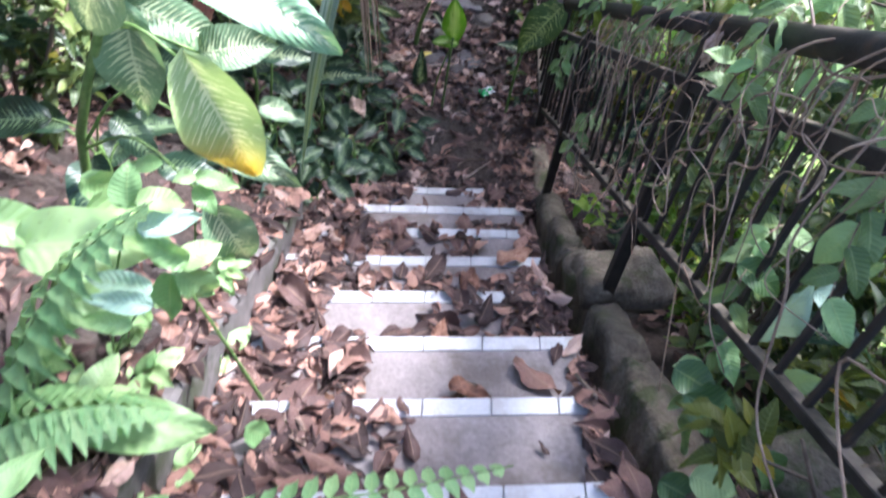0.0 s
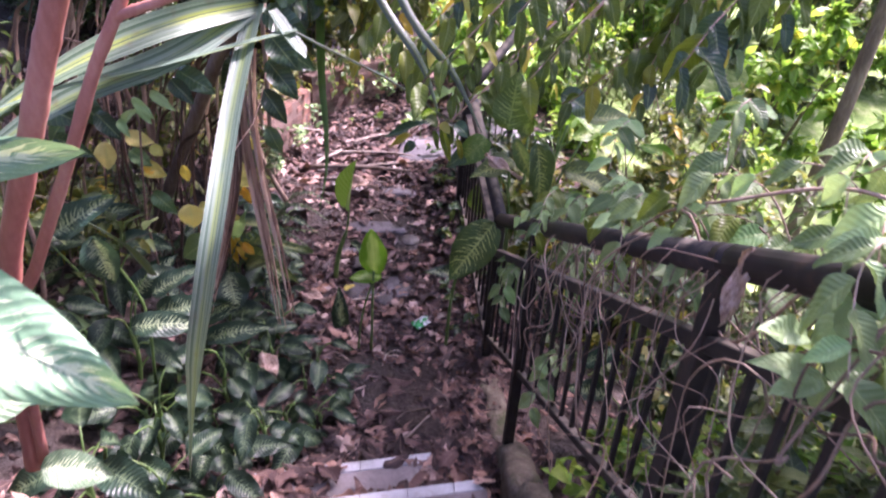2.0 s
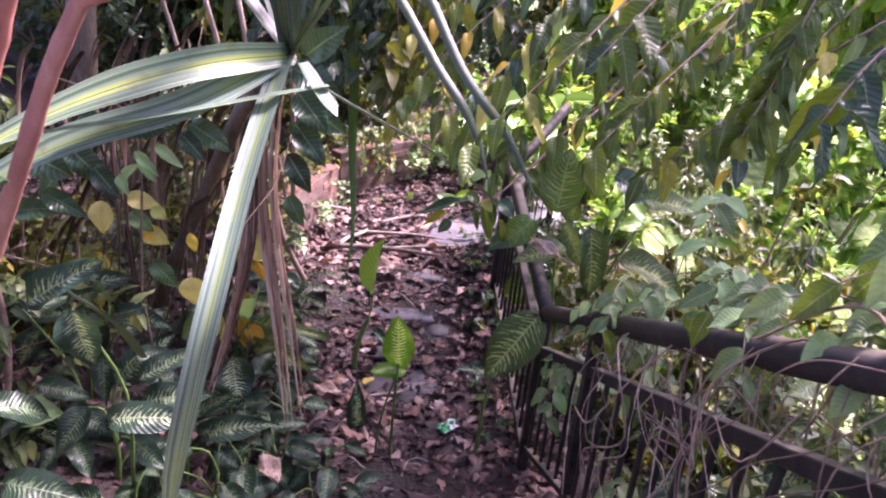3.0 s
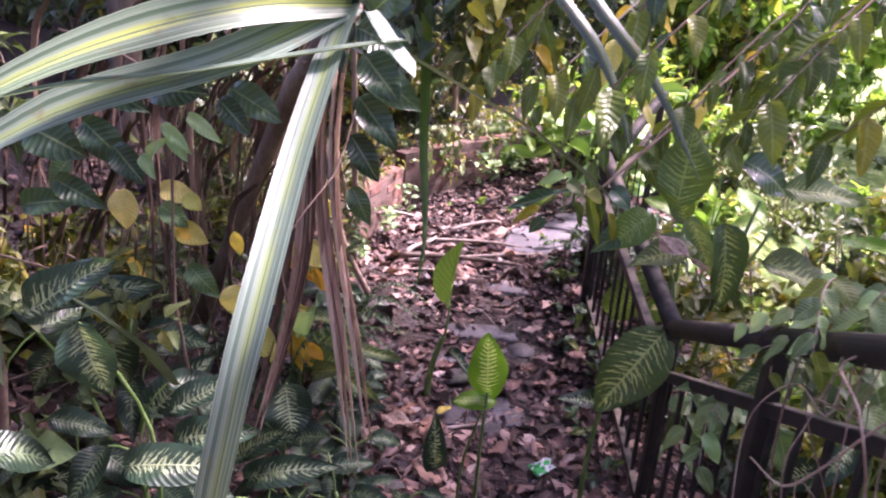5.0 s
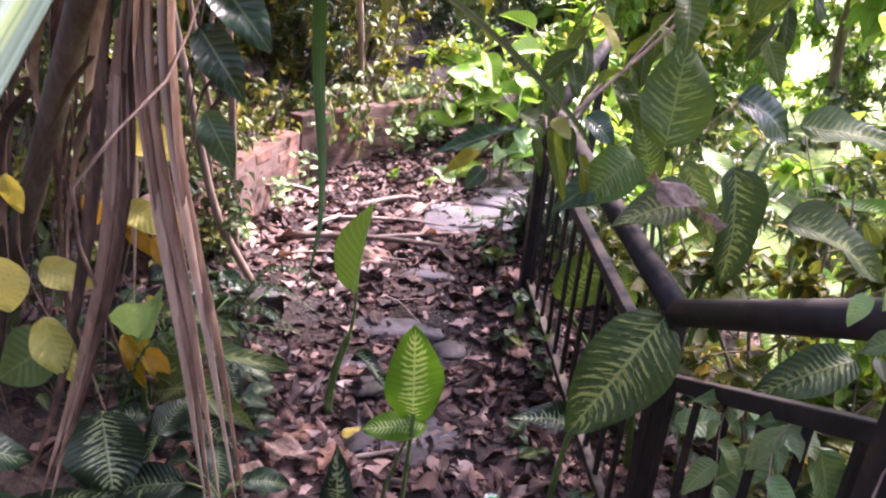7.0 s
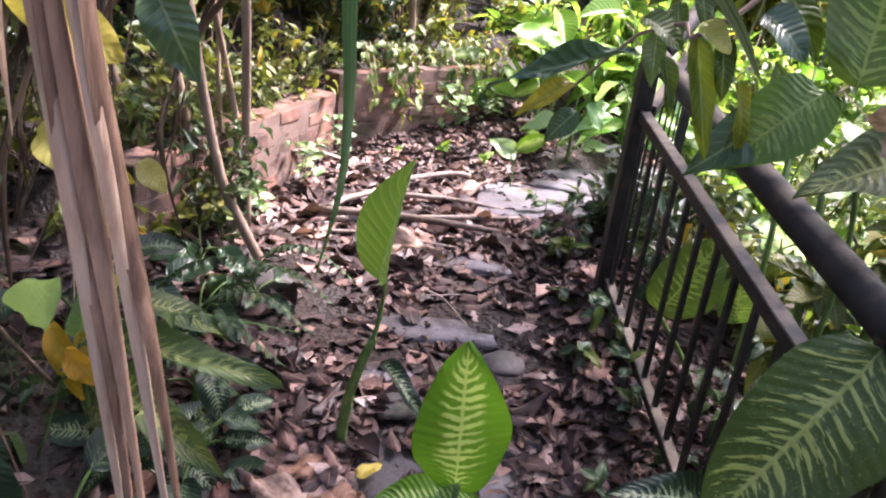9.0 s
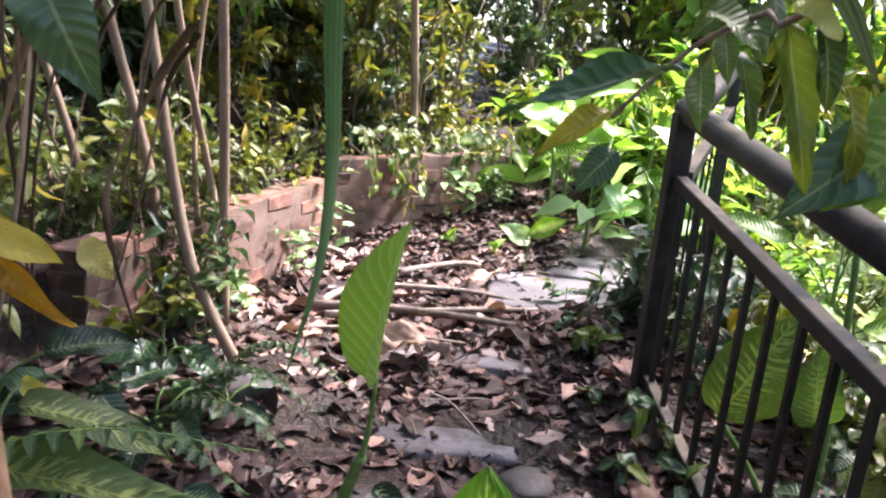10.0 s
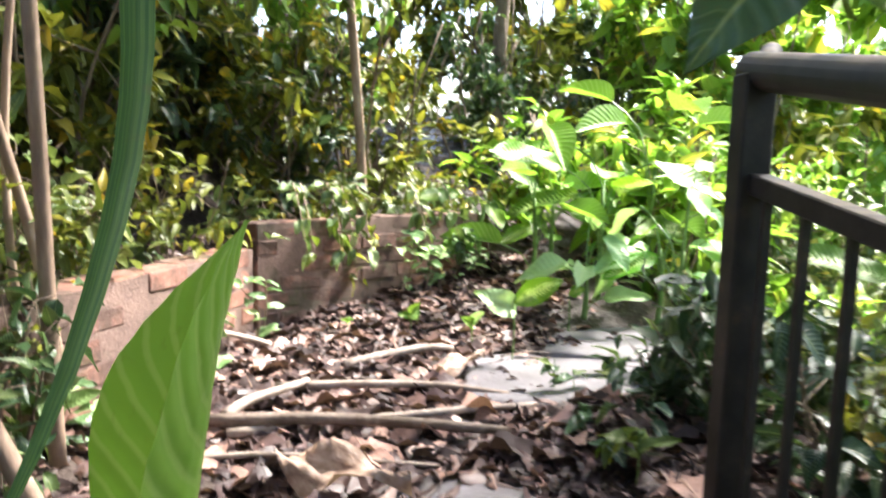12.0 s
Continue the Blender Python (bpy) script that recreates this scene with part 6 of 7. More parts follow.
explicit_plant("herb", (-0.75, 0.9, -0.40), [
    ("leaf_fresh", (-0.66, 0.78, -0.20), (-0.37, 0.86, -0.32), 0.13, (0, -0.45, 0.9)),
    ("leaf_fresh", (-0.82, 1.05, 0.02), (-0.52, 1.12, 0.02), 0.16, (0, -0.6, 0.8)),
    ("leaf_fresh", (-0.70, 1.15, 0.06), (-0.50, 1.25, -0.04), 0.10, (0, -0.6, 0.8)),
    ("leaf_fresh", (-0.72, 1.2, 0.1), (-0.66, 1.26, 0.0), 0.08, (0, -0.7, 0.7)),
    ("leaf_fresh", (-0.9, 1.05, 0.1), (-0.72, 1.1, 0.02), 0.10, (0, -0.6, 0.8)),
    ("leaf_fresh", (-0.50, 1.10, -0.06), (-0.41, 1.14, -0.24), 0.085, (0.2, -0.7, 0.7)),
    ("leaf_fresh", (-0.52, 1.10, -0.07), (-0.55, 1.08, -0.24), 0.075, (0, -0.7, 0.7)),
    ("leaf_fresh", (-0.50, 1.10, -0.05), (-0.42, 1.18, -0.02), 0.07, (0, -0.5, 0.9)),
    ("leaf_fresh", (-0.52, 1.10, -0.05), (-0.58, 1.16, 0.02), 0.06, (0, -0.5, 0.9)),
    ("leaf_fresh", (-0.74, 0.66, -0.28), (-0.58, 0.72, -0.40), 0.10, (0, -0.5, 0.9)),
    ("leaf_fresh", (-0.66, 0.62, -0.30), (-0.44, 0.64, -0.42), 0.10, (0, -0.5, 0.9)),
    ("leaf_fresh", (-0.70, 0.95, -0.02), (-0.52, 0.98, -0.08), 0.10, (0, -0.5, 0.9)),
    ("leaf_fresh", (-0.36, 0.98, -0.52), (-0.30, 1.0, -0.60), 0.075, (0.1, -0.5, 0.9)),
    ("leaf_fresh", (-0.592, 1.12, 0.10), (-0.60, 1.17, 0.19), 0.075, (0, -0.9, 0.4)),
    ("leaf_fresh", (-0.562, 1.10, 0.145), (-0.46, 1.18, 0.10), 0.06, (0, -0.6, 0.8)),
    ("leaf_sheen", (-0.564, 1.08, 0.08), (-0.445, 1.16, 0.07), 0.06, (0, -0.7, 0.7)),
    ("leaf_fresh", (-0.477, 1.10, -0.03), (-0.56, 1.05, 0.09), 0.06, (0, -0.7, 0.7)),
    ("leaf_sheen", (-0.52, 1.0, -0.01), (-0.64, 0.96, 0.045), 0.06, (0, -0.7, 0.7)),
    ("leaf_sheen", (-0.50, 0.95, 0.0), (-0.63, 0.92, 0.035), 0.05, (0, -0.7, 0.7)),
    ("leaf_fresh", (-0.54, 0.92, -0.035), (-0.64, 0.90, -0.01), 0.05, (0, -0.7, 0.7)),
    ("leaf_fresh", (-0.506, 1.30, 0.05), (-0.40, 1.30, 0.04), 0.045, (0, -0.6, 0.8)),
    ("leaf_fresh", (-0.509, 1.30, 0.02), (-0.447, 1.24, -0.01), 0.05, (0, -0.6, 0.8)),
    ("leaf_fresh", (-0.506, 1.30, 0.055), (-0.54, 1.26, 0.07), 0.04, (0, -0.6, 0.8)),
    ("leaf_fresh", (-0.645, 1.45, -0.06), (-0.75, 1.45, -0.06), 0.05, (0, -0.5, 0.9)),
], "fresh pale green broad-leaved herb beside the low wall", "plant", stems=[([(-0.75, 0.9, -0.5), (-0.72, 0.9, -0.3), (-0.66, 0.78, -0.2)], 0.005), ([(-0.78, 1.05, -0.5), (-0.8, 1.05, -0.2), (-0.72, 1.15, 0.08)], 0.006), ([(-0.35, 1.15, -0.69), (-0.42, 1.12, -0.38), (-0.51, 1.10, -0.06)], 0.006), ([(-0.8, 0.7, -0.5), (-0.78, 0.68, -0.35), (-0.7, 0.64, -0.29)], 0.004), ([(-0.70, 1.05, -0.55), (-0.66, 1.04, -0.2), (-0.58, 1.09, 0.12)], 0.004), ([(-0.68, 0.95, -0.5), (-0.62, 0.96, -0.2), (-0.52, 0.98, -0.01)], 0.004), ([(-0.62, 1.4, -0.7), (-0.56, 1.34, -0.3), (-0.506, 1.30, 0.05)], 0.004)])
for i, (x, y) in enumerate([(-0.62, 0.62), (-0.70, 0.80), (-0.66, 1.0), (-0.74, 1.2), (-0.62, 1.35), (-0.85, 0.95), (-0.9, 1.3), (-0.60, 0.85), (-0.72, 0.5), (-0.66, 1.6)]):
    z = float(ground_z(x, y))
    twig([(x, y, z - 0.02), (x + 0.02, y, z + 0.10), (x + 0.05, y + 0.02, z + 0.17), (x + 0.09, y + 0.02, z + 0.2)], 9, 0.105, ["leaf_fresh"], 820 + i, "fresh pale green herb beside the low wall", 0.5, 0.003, "herb", down=0.15)
explicit_plant("herb", (1.02, 1.3, -0.8), [
    ("leaf_sheen", (0.91, 1.16, -0.16), (0.92, 1.11, 0.1), 0.095, (0, -0.6, 0.8)),
    ("leaf_deep", (0.81, 1.25, 0.01), (0.94, 1.2, -0.03), 0.084, (0, -0.6, 0.8)),
    ("leaf_sheen", (0.96, 1.16, 0.04), (1.06, 1.11, 0.01), 0.075, (0, -0.6, 0.8)),
    ("leaf_deep", (0.72, 1.12, -0.26), (0.84, 1.07, -0.29), 0.102, (0, -0.6, 0.8)),
    ("leaf_deep", (0.74, 1.05, -0.27), (0.92, 1.0, -0.35), 0.131, (0, -0.6, 0.8)),
    ("leaf_deep", (0.83, 0.98, -0.33), (0.98, 0.93, -0.45), 0.135, (0, -0.6, 0.8)),
    ("leaf_sprig", (0.93, 1.05, -0.19), (0.99, 1.0, -0.09), 0.069, (0, -0.6, 0.8)),
    ("leaf_deep", (0.72, 0.92, -0.48), (0.83, 0.87, -0.49), 0.096, (0, -0.6, 0.8)),
    ("leaf_sprig", (0.77, 0.9, -0.4), (0.89, 0.85, -0.39), 0.096, (0, -0.6, 0.8)),
    ("leaf_sprig", (0.99, 1.15, 0.12), (1.01, 1.1, 0.2), 0.057, (0, -0.6, 0.8)),
    ("leaf_deep", (0.87, 0.88, -0.22), (0.97, 0.83, -0.36), 0.091, (0, -0.6, 0.8)),
], "broad-leaved herb growing through the railing", "plant", stems=[([(1.02, 1.35, -0.85), (1.03, 1.33, -0.4), (1.05, 1.3, -0.05)], 0.005), ([(0.9, 1.1, -0.8), (0.84, 1.08, -0.55), (0.80, 1.05, -0.32)], 0.004), ([(0.95, 1.3, -0.7), (0.9, 1.26, -0.3), (0.86, 1.22, 0.02)], 0.004)])

explicit_plant("dumb_cane", (-0.70, 4.92, -1.62), [
    ("dief_dull", (-0.66, 4.86, -1.34), (-0.20, 4.80, -1.36), 0.10, (0, -0.4, 0.9)),
    ("dief_dull", (-0.62, 4.80, -1.40), (-0.30, 4.52, -1.36), 0.10, (0, -0.5, 0.85)),
    ("dief_dull", (-0.66, 5.0, -1.30), (-0.36, 5.05, -1.34), 0.09, (0, -0.4, 0.9)),
    ("dief_dull", (-0.60, 4.7, -1.42), (-0.46, 4.55, -1.30), 0.10, (0, -0.7, 0.7)),
    ("leaf_yellow", (-0.68, 4.85, -1.32), (-0.56, 4.78, -1.50), 0.07, (0.3, -0.9, 0.3)),
    ("leaf_yellow", (-0.72, 4.82, -1.28), (-0.66, 4.74, -1.46), 0.06, (0.1, -0.9, 0.3)),
    ("leaf_fresh", (-0.70, 4.88, -1.36), (-0.60, 4.80, -1.12), 0.055, (0.2, -0.9, 0.3)),
], "low dumb cane with dull green drooping leaves", stems=[([(-0.70, 4.92, -1.66), (-0.70, 4.9, -1.5), (-0.67, 4.87, -1.34)], 0.009), ([(-0.68, 4.9, -1.6), (-0.66, 4.84, -1.48), (-0.60, 4.74, -1.42)], 0.006)])
for i, (x, y, h, size) in enumerate([(-0.55, 5.3, 0.2, 0.17), (-0.62, 5.6, 0.24, 0.16), (-0.48, 5.8, 0.14, 0.13), (-0.70, 5.9, 0.22, 0.16), (-0.46, 5.08, 0.16, 0.15), (-0.78, 5.45, 0.25, 0.18), (-0.60, 5.02, 0.2, 0.18)]):
    dumb_cane((x, y, float(ground_z(x, y)) - 0.01), h, 6, size, 290 + i, "dark_one" if i % 2 else "dief", "low shaded plant with drooping dark leaves below the bank")
for i in range(5):
    x, y = -0.72 + 0.05 * i, 5.05 + 0.2 * i
    fern([(x, y, -1.68), (x + 0.1, y - 0.02, -1.5), (x + 0.25, y - 0.06, -1.46), (x + 0.42, y - 0.1, -1.56)], 0.07, "dull green fern frond at the path's edge", 12 + i, "leaf_dark")
# seedlings at the path's end
for i, (x, y, h) in enumerate([(0.62, 7.25, 0.45), (0.48, 7.42, 0.2), (0.24, 7.6, 0.16), (0.92, 7.62, 0.34), (-0.02, 7.55, 0.13), (0.78, 7.9, 0.24)]):
    z = float(path_z(y))
    lv, sg = [], 1 if i % 2 else -1
    for k in range(1 + i % 3 + (i == 0)):
        az, L = sg * (0.6 + 2.1 * k) + rnd.uniform(-0.5, 0.5), h * rnd.uniform(0.35, 0.6)
        b0 = (x + 0.01 * k, y, z + h * (0.5 - 0.08 * k))
        lv.append((("dief_young", "leaf_fresh", "dief_back")[(i + k) % 3], b0, (b0[0] + math.cos(az) * L * 0.7, y - 0.05, b0[2] + L * rnd.uniform(0.2, 1.0)), L * 0.4, (rnd.uniform(-.3, .3), -0.8, 0.4)))
    explicit_plant("seedling", (x, y, z - 0.02), lv, "small bright green seedling in the leaf litter", "plant", stems=[([(x, y, z - 0.05), (x + 0.005, y, z + h * 0.2), (x, y, z + h * 0.5)], 0.004)])
# broad-leaved clumps at the path's end
for i, (x, y, h, size, kind) in enumerate([(0.85, 8.15, 0.75, 0.30, "dief_back"), (1.15, 8.0, 0.9, 0.34, "dief_young"), (1.35, 7.75, 0.6, 0.26, "leaf_fresh"), (0.62, 8.35, 0.55, 0.24, "dief_young"), (1.5, 8.3, 1.1, 0.36, "dief_back"), (1.02, 7.75, 0.45, 0.22, "leaf_fresh")]):
    dumb_cane((x, y, float(ground_z(x, y)) - 0.01), h, 7, size, 270 + i, kind, "broad-leaved bright green plant at the end of the path")
# dark seedlings along the foot of the railing
for i in range(22):
    x, y = rnd.uniform(0.62, 0.84), rnd.uniform(4.5, 6.9)
    z = float(ground_z(x, y))
    h = rnd.uniform(0.06, 0.16)
    lv = []
    for k in range(5):
        az = rnd.uniform(0, 6.28)
        L = rnd.uniform(0.05, 0.09)
        lv.append((rnd.choice(["dark_one", "dark_one", "olive_one"]), (x, y, z + h * rnd.uniform(0.5, 1)), (x + math.cos(az) * L, y + math.sin(az) * L, z + h * rnd.uniform(0.4, 1.1)), L * 0.5, (0, -0.3, 1)))
    explicit_plant("seedling", (x, y, z - 0.01), lv, "small dark green seedling at the foot of the railing", "plant", stems=[([(x, y, z - 0.03), (x + 0.004, y, z + h * 0.5), (x, y, z + h)], 0.0025)])
# dry tangle hiding the near end of the wall
for i, (x, y) in enumerate([(-0.80, 6.12), (-0.92, 6.25), (-0.70, 6.2), (-1.0, 6.05), (-0.86, 6.0)]):
    foliage_shrub("shrub", (x, y, float(ground_z(x, y)) - 0.02), rnd.uniform(0.25, 0.5), 0.3, 110, 0.09, ("leaf", "leaf_olive", "leaf_dark")[i % 3], 880 + i, "low scrub half hiding the end of the wall", grids=OVATE, stems=7, thick=0.006)
# growth along the top of the walls
for i, (x, y) in enumerate([(-0.98, 6.5), (-0.92, 6.8), (-0.84, 7.15), (-0.72, 7.5), (-0.5, 7.85), (-0.15, 8.1), (0.2, 8.4), (0.55, 8.7)]):
    foliage_shrub("shrub", (x, y, -1.35), rnd.uniform(0.3, 0.55), 0.4, 260, 0.075, "leaf_olive" if i % 2 else "leaf", 860 + i, "low creeping growth spilling over the brick wall", grids=OVATE, stems=6, thick=0.005, lean=(0.1, -0.35, 0))
for i in range(10):
    x = rnd.uniform(-0.3, 0.6)
    y = 7.62 + 0.925 * (x + 0.385) + rnd.uniform(-0.02, 0.06)
    twig([(x - 0.03, y + 0.15, -1.05), (x, y + 0.02, -0.97), (x + 0.05, y - 0.14, -1.07), (x + 0.09, y - 0.19, -1.25)], 8, 0.09, ["olive_one", "vine_leaf"], 760 + i, "fresh green creeper hanging over the bricks", 0.5, 0.003, "creeper", down=0.4)

# weeds along the foot of the walls
lot = random.Random(87)
for i in range(20):
    k = lot.random()
    x, y = (-0.80 + 0.46 * k, 6.0 + 1.45 * k) if i < 9 else (-0.30 + 0.95 * k, 7.50 + 0.88 * k)
    z = float(ground_z(x, y))
    h = lot.uniform(0.10, 0.30)
    twig([(x, y, z - 0.02), (x + 0.02, y - 0.02, z + h * 0.5), (x + lot.uniform(-.05, .05), y - 0.05, z + h * 0.85), (x + lot.uniform(-.1, .1), y - 0.08, z + h)], lot.randint(6, 9), lot.uniform(0.06, 0.10), ["vine_leaf", "leaf_deep", "leaf_fresh"], 1300 + i, "small weed growing at the foot of the brick wall", 0.5, 0.003, "weed", down=0.2)

# ---------------------------------------------------------------- brick walls
brick_wall("wall_brick", (-0.904, 5.82), (-0.395, 7.53), -1.22, -1.22, 7, 3, "low red brick wall, worn and damp-stained")
brick_wall("wall_brick", (-0.385, 7.555), (0.68, 8.54), -1.12, -1.12, 7, 4, "low red brick wall overgrown with creepers")

M["slab_pale"] = grained("pale_slab", [(0.3, (0.09, 0.083, 0.09)), (0.5, (0.16, 0.148, 0.16)), (0.7, (0.235, 0.22, 0.235))], 5.0, None, 60.0, 0.45, 0.4, spots=((0.09, 0.08, 0.075), 4.0, 0.5))
M["slab"] = grained("worn_slab", [(0.3, (0.06, 0.054, 0.056)), (0.5, (0.12, 0.11, 0.117)), (0.7, (0.22, 0.20, 0.215))], 5.0, None, 60.0, 0.34, 0.4, spots=((0.045, 0.04, 0.038), 4.0, 0.75))
# ---------------------------------------------------------------- path surface, twigs and litter
for i, (x, y, z, w, d, h, rz) in enumerate([(0.80, 7.05, -1.604, 0.75, 0.62, 0.03, -10), (1.25, 7.62, -1.585, 0.8, 0.9, 0.03, -16), (0.02, 5.55, -1.785, 0.26, 0.2, 0.05, 10), (0.24, 5.2, -1.862, 0.6, 0.42, 0.05, 5), (0.2, 5.85, -1.735, 0.5, 0.34, 0.05, -6), (0.35, 6.35, -1.675, 0.4, 0.28, 0.04, -8)]):
    bm = bmesh.new()
    box(bm, (-w / 2, -d / 2, -0.12), (w / 2, d / 2, h * 0.4), 0.03, 2)
    bmesh.ops.subdivide_edges(bm, edges=bm.edges[:], cuts=2, use_grid_fill=True)
    for v in bm.verts:
        v.co += noise.noise_vector(v.co * 7 + Vector((i * 4, 0, 0))) * 0.022
    ob = smooth(part("paving_slab", bm, M["slab" if i > 1 else "slab_pale"]))
    ob.matrix_world = pose(x, y, z, 0, 0, rz)
    tagged(ob, "worn grey concrete slab half buried in leaves", "paving slab", "paving slabs")
lot = random.Random(51)


def fallen_stick(a, b, rad, sag=0.02):
    a, b = Vector(a), Vector(b)
    a.z, b.z = surface_z(a.x, a.y) + rad + 0.012 + a.z, surface_z(b.x, b.y) + rad + 0.012 + b.z
    m1 = a.lerp(b, 0.35) + Vector((lot.uniform(-sag, sag), lot.uniform(-sag, sag), lot.uniform(0, sag)))
    m2 = a.lerp(b, 0.7) + Vector((lot.uniform(-sag, sag), lot.uniform(-sag, sag), lot.uniform(0, sag)))
    bm = bmesh.new()
    tube(bm, [Vector(q) - a for q in spline([a, m1, m2, b], 14)], np.linspace(rad, rad * 0.6, 14), 7)
    ob = smooth(part("fallen_stick", bm, M["twig"]))
    ob.location = a
    return tagged(ob, "grey fallen stick lying across the path", "stick", "fallen sticks")


for a, b, rad in [((-0.28, 6.55, 0), (0.62, 6.75, 0), 0.016), ((-0.35, 6.6, 0.01), (0.5, 6.52, 0.02), 0.022), ((-0.2, 6.9, 0), (0.55, 6.85, 0), 0.017), ((-0.30, 6.62, 0.02), (-0.1, 6.88, 0.03), 0.018), ((-0.4, 6.4, 0), (0.3, 6.38, 0), 0.010), ((0.0, 7.1, 0), (0.4, 7.3, 0), 0.02), ((0.66, 0.9, 0.02), (0.62, 1.7, 0.03), 0.006), ((0.60, 1.2, 0.03), (0.70, 1.9, 0.03), 0.007), ((-0.1, 4.9, 0), (0.25, 5.0, 0), 0.012), ((0.3, 3.6, 0), (0.55, 3.9, 0), 0.008), ((-0.3, 7.35, 0), (-0.55, 7.0, 0.15), 0.012)]:
    fallen_stick(a, b, rad)
for i in range(26):
    x, y, az, L = lot.uniform(-0.5, 0.8), lot.uniform(3.4, 8.0), lot.uniform(0, 6.28), lot.uniform(0.1, 0.35)
    fallen_stick((x, y, 0), (x + math.cos(az) * L, y + math.sin(az) * L, 0.0), lot.uniform(0.003, 0.007))


SLABS = [(0.80, 7.05, 0.42, 0.34), (1.25, 7.62, 0.42, 0.45), (0.24, 5.2, 0.28, 0.2), (0.2, 5.85, 0.26, 0.17), (0.35, 6.2, 0.24, 0.16), (0.02, 5.55, 0.12, 0.1), (-0.22, 5.75, 0.14, 0.1), (0.45, 5.5, 0.14, 0.1)]


def cleared(x, y):
    """1 where treads, tile edges and worn slabs lie mostly bare, 2 where slabs are swept clean."""
    for k, (a, b, deep) in {-1: (0.15, 0.6, 0.36), 0: (0.2, 0.56, 0.36), 1: (0.08, 0.58, 0.34), 2: (-0.1, 0.6, 0.34), 3: (-0.28, 0.12, 0.2), 4: (-0.2, 0.6, 0.085), 5: (0.36, 0.6, 0.3), 6: (-0.22, 0.62, 0.13), 7: (0.02, 0.42, 0.16)}.items():
        f = nosing_y(k, x)
        if a < x < b and f - deep < y < f + 0.02:
            return 1
    for i, (sx, sy, rx, ry) in enumerate(SLABS):
        if ((x - sx) / rx) ** 2 + ((y - sy) / ry) ** 2 < 1:
            return 2 if i < 2 else 1
    return 0


def litter_spots(n, xs, ys, seed, bare=0.06):
    r = random.Random(seed)
    out = []
    while len(out) < n:
        x, y = r.uniform(*xs), r.uniform(*ys)
        c = cleared(x, y)
        if c and r.random() > (0.05 if c == 2 else bare):
            continue
        z = surface_z(x, y)
        if -0.67 < x < -0.52 and y < 2.72:
            z = -0.5 * y + 0.085
        out.append((x, y, z))
    return out


def litter_frame(r, flat=1.0):
    az = r.uniform(0, 6.283)
    return Vector((math.cos(az), math.sin(az), flat * r.uniform(-0.15, 0.22))), Vector((flat * r.uniform(-.35, .35), flat * r.uniform(-.35, .35), 1))


litter = thing("leaf_litter", "layer of dry brown and tan fallen leaves", "leaf litter", (0, 0, -1.8))
dry_meshes = [grid_mesh("dry_leaf", leaf_grid(7, 4, 0.45, 0.8, d, f, 1.8, c, s), M["litter_one"]) for s, d, f, c in ((7, 0.1, 0.2, 0.2), (8, -0.15, -0.18, 0.35), (9, 0.2, 0.3, -0.25), (10, -0.1, 0.1, 0.3))]
damp_meshes = [me.copy() for me in dry_meshes]
for me in damp_meshes:
    me.materials[0] = M["litter_one_damp"]
r = random.Random(61)
for x, y, z in litter_spots(150, (-0.52, 0.66), (0.3, 3.4), 62, 0.05) + litter_spots(150, (-0.5, 0.8), (3.4, 6.8), 63):
    f, u = litter_frame(r)
    L = r.uniform(0.09, 0.19)
    ob = new("dry_leaf", (dry_meshes if y < 3.3 else damp_meshes)[r.randrange(4)])
    ob.parent = litter
    ob.matrix_parent_inverse = litter.matrix_world.inverted()
    base = Vector((x, y, z + r.uniform(0.015, 0.05))) - f * L / 2
    ob.matrix_basis = leaf_pose(base, base + f * L, L * r.uniform(0.4, 0.6), u)


def litter_cloud(spots, sizes, seed, lift=0.035, flat=1.0):
    r = random.Random(seed)
    fs = [litter_frame(r, flat) for _ in spots]
    L = np.array([r.uniform(*sizes) for _ in spots])
    pos = np.array(spots) + np.array([[0, 0, r.uniform(0.004, lift)] for _ in spots]) - np.array([tuple(f.normalized()) for f, _ in fs]) * L[:, None] / 2 - np.array([0, 0, -1.8])
    return cloud("leaves", DRY, pos, [tuple(f) for f, _ in fs], [tuple(u) for _, u in fs], L, L * np.array([r.uniform(0.35, 0.6) for _ in spots]))


dry = litter_spots(2100, (-0.52, 0.70), (-0.9, 3.5), 71, 0.01) + litter_spots(800, (-0.52, -0.08), (0.4, 3.4), 83, 0.01) + litter_spots(350, (0.46, 0.72), (0.4, 3.4), 84, 0.01) + litter_spots(2000, (-2.4, -0.55), (-0.5, 3.4), 73) + litter_spots(2600, (0.9, 2.6), (-0.5, 9.0), 74) + litter_spots(1100, (0.6, 1.0), (-0.5, 4.2), 75) + litter_spots(330, (-0.69, -0.5), (0.3, 2.7), 80)
damp = litter_spots(8400, (-0.8, 1.05), (3.3, 8.6), 72, 0.38) + litter_spots(1500, (0.42, 1.5), (4.4, 7.2), 79, 0.2) + litter_spots(2600, (-2.4, -0.55), (3.4, 8.0), 77)
part("leaves", litter_cloud(dry, (0.04, 0.125), 76, 0.028), M["litter"], litter)["kind"] = "stuff"
part("damp_leaves", litter_cloud(damp, (0.06, 0.15), 78, 0.02, 0.35), M["litter_damp"], litter, "dark damp fallen leaves")["kind"] = "stuff"

broad = litter_spots(620, (-0.55, 0.85), (4.3, 7.2), 81, 0.1)
part("broad_leaves", litter_cloud(broad, (0.10, 0.19), 82, 0.035, 0.35), M["litter_mid"], litter, "large weathered grey-brown fallen leaves")["kind"] = "stuff"

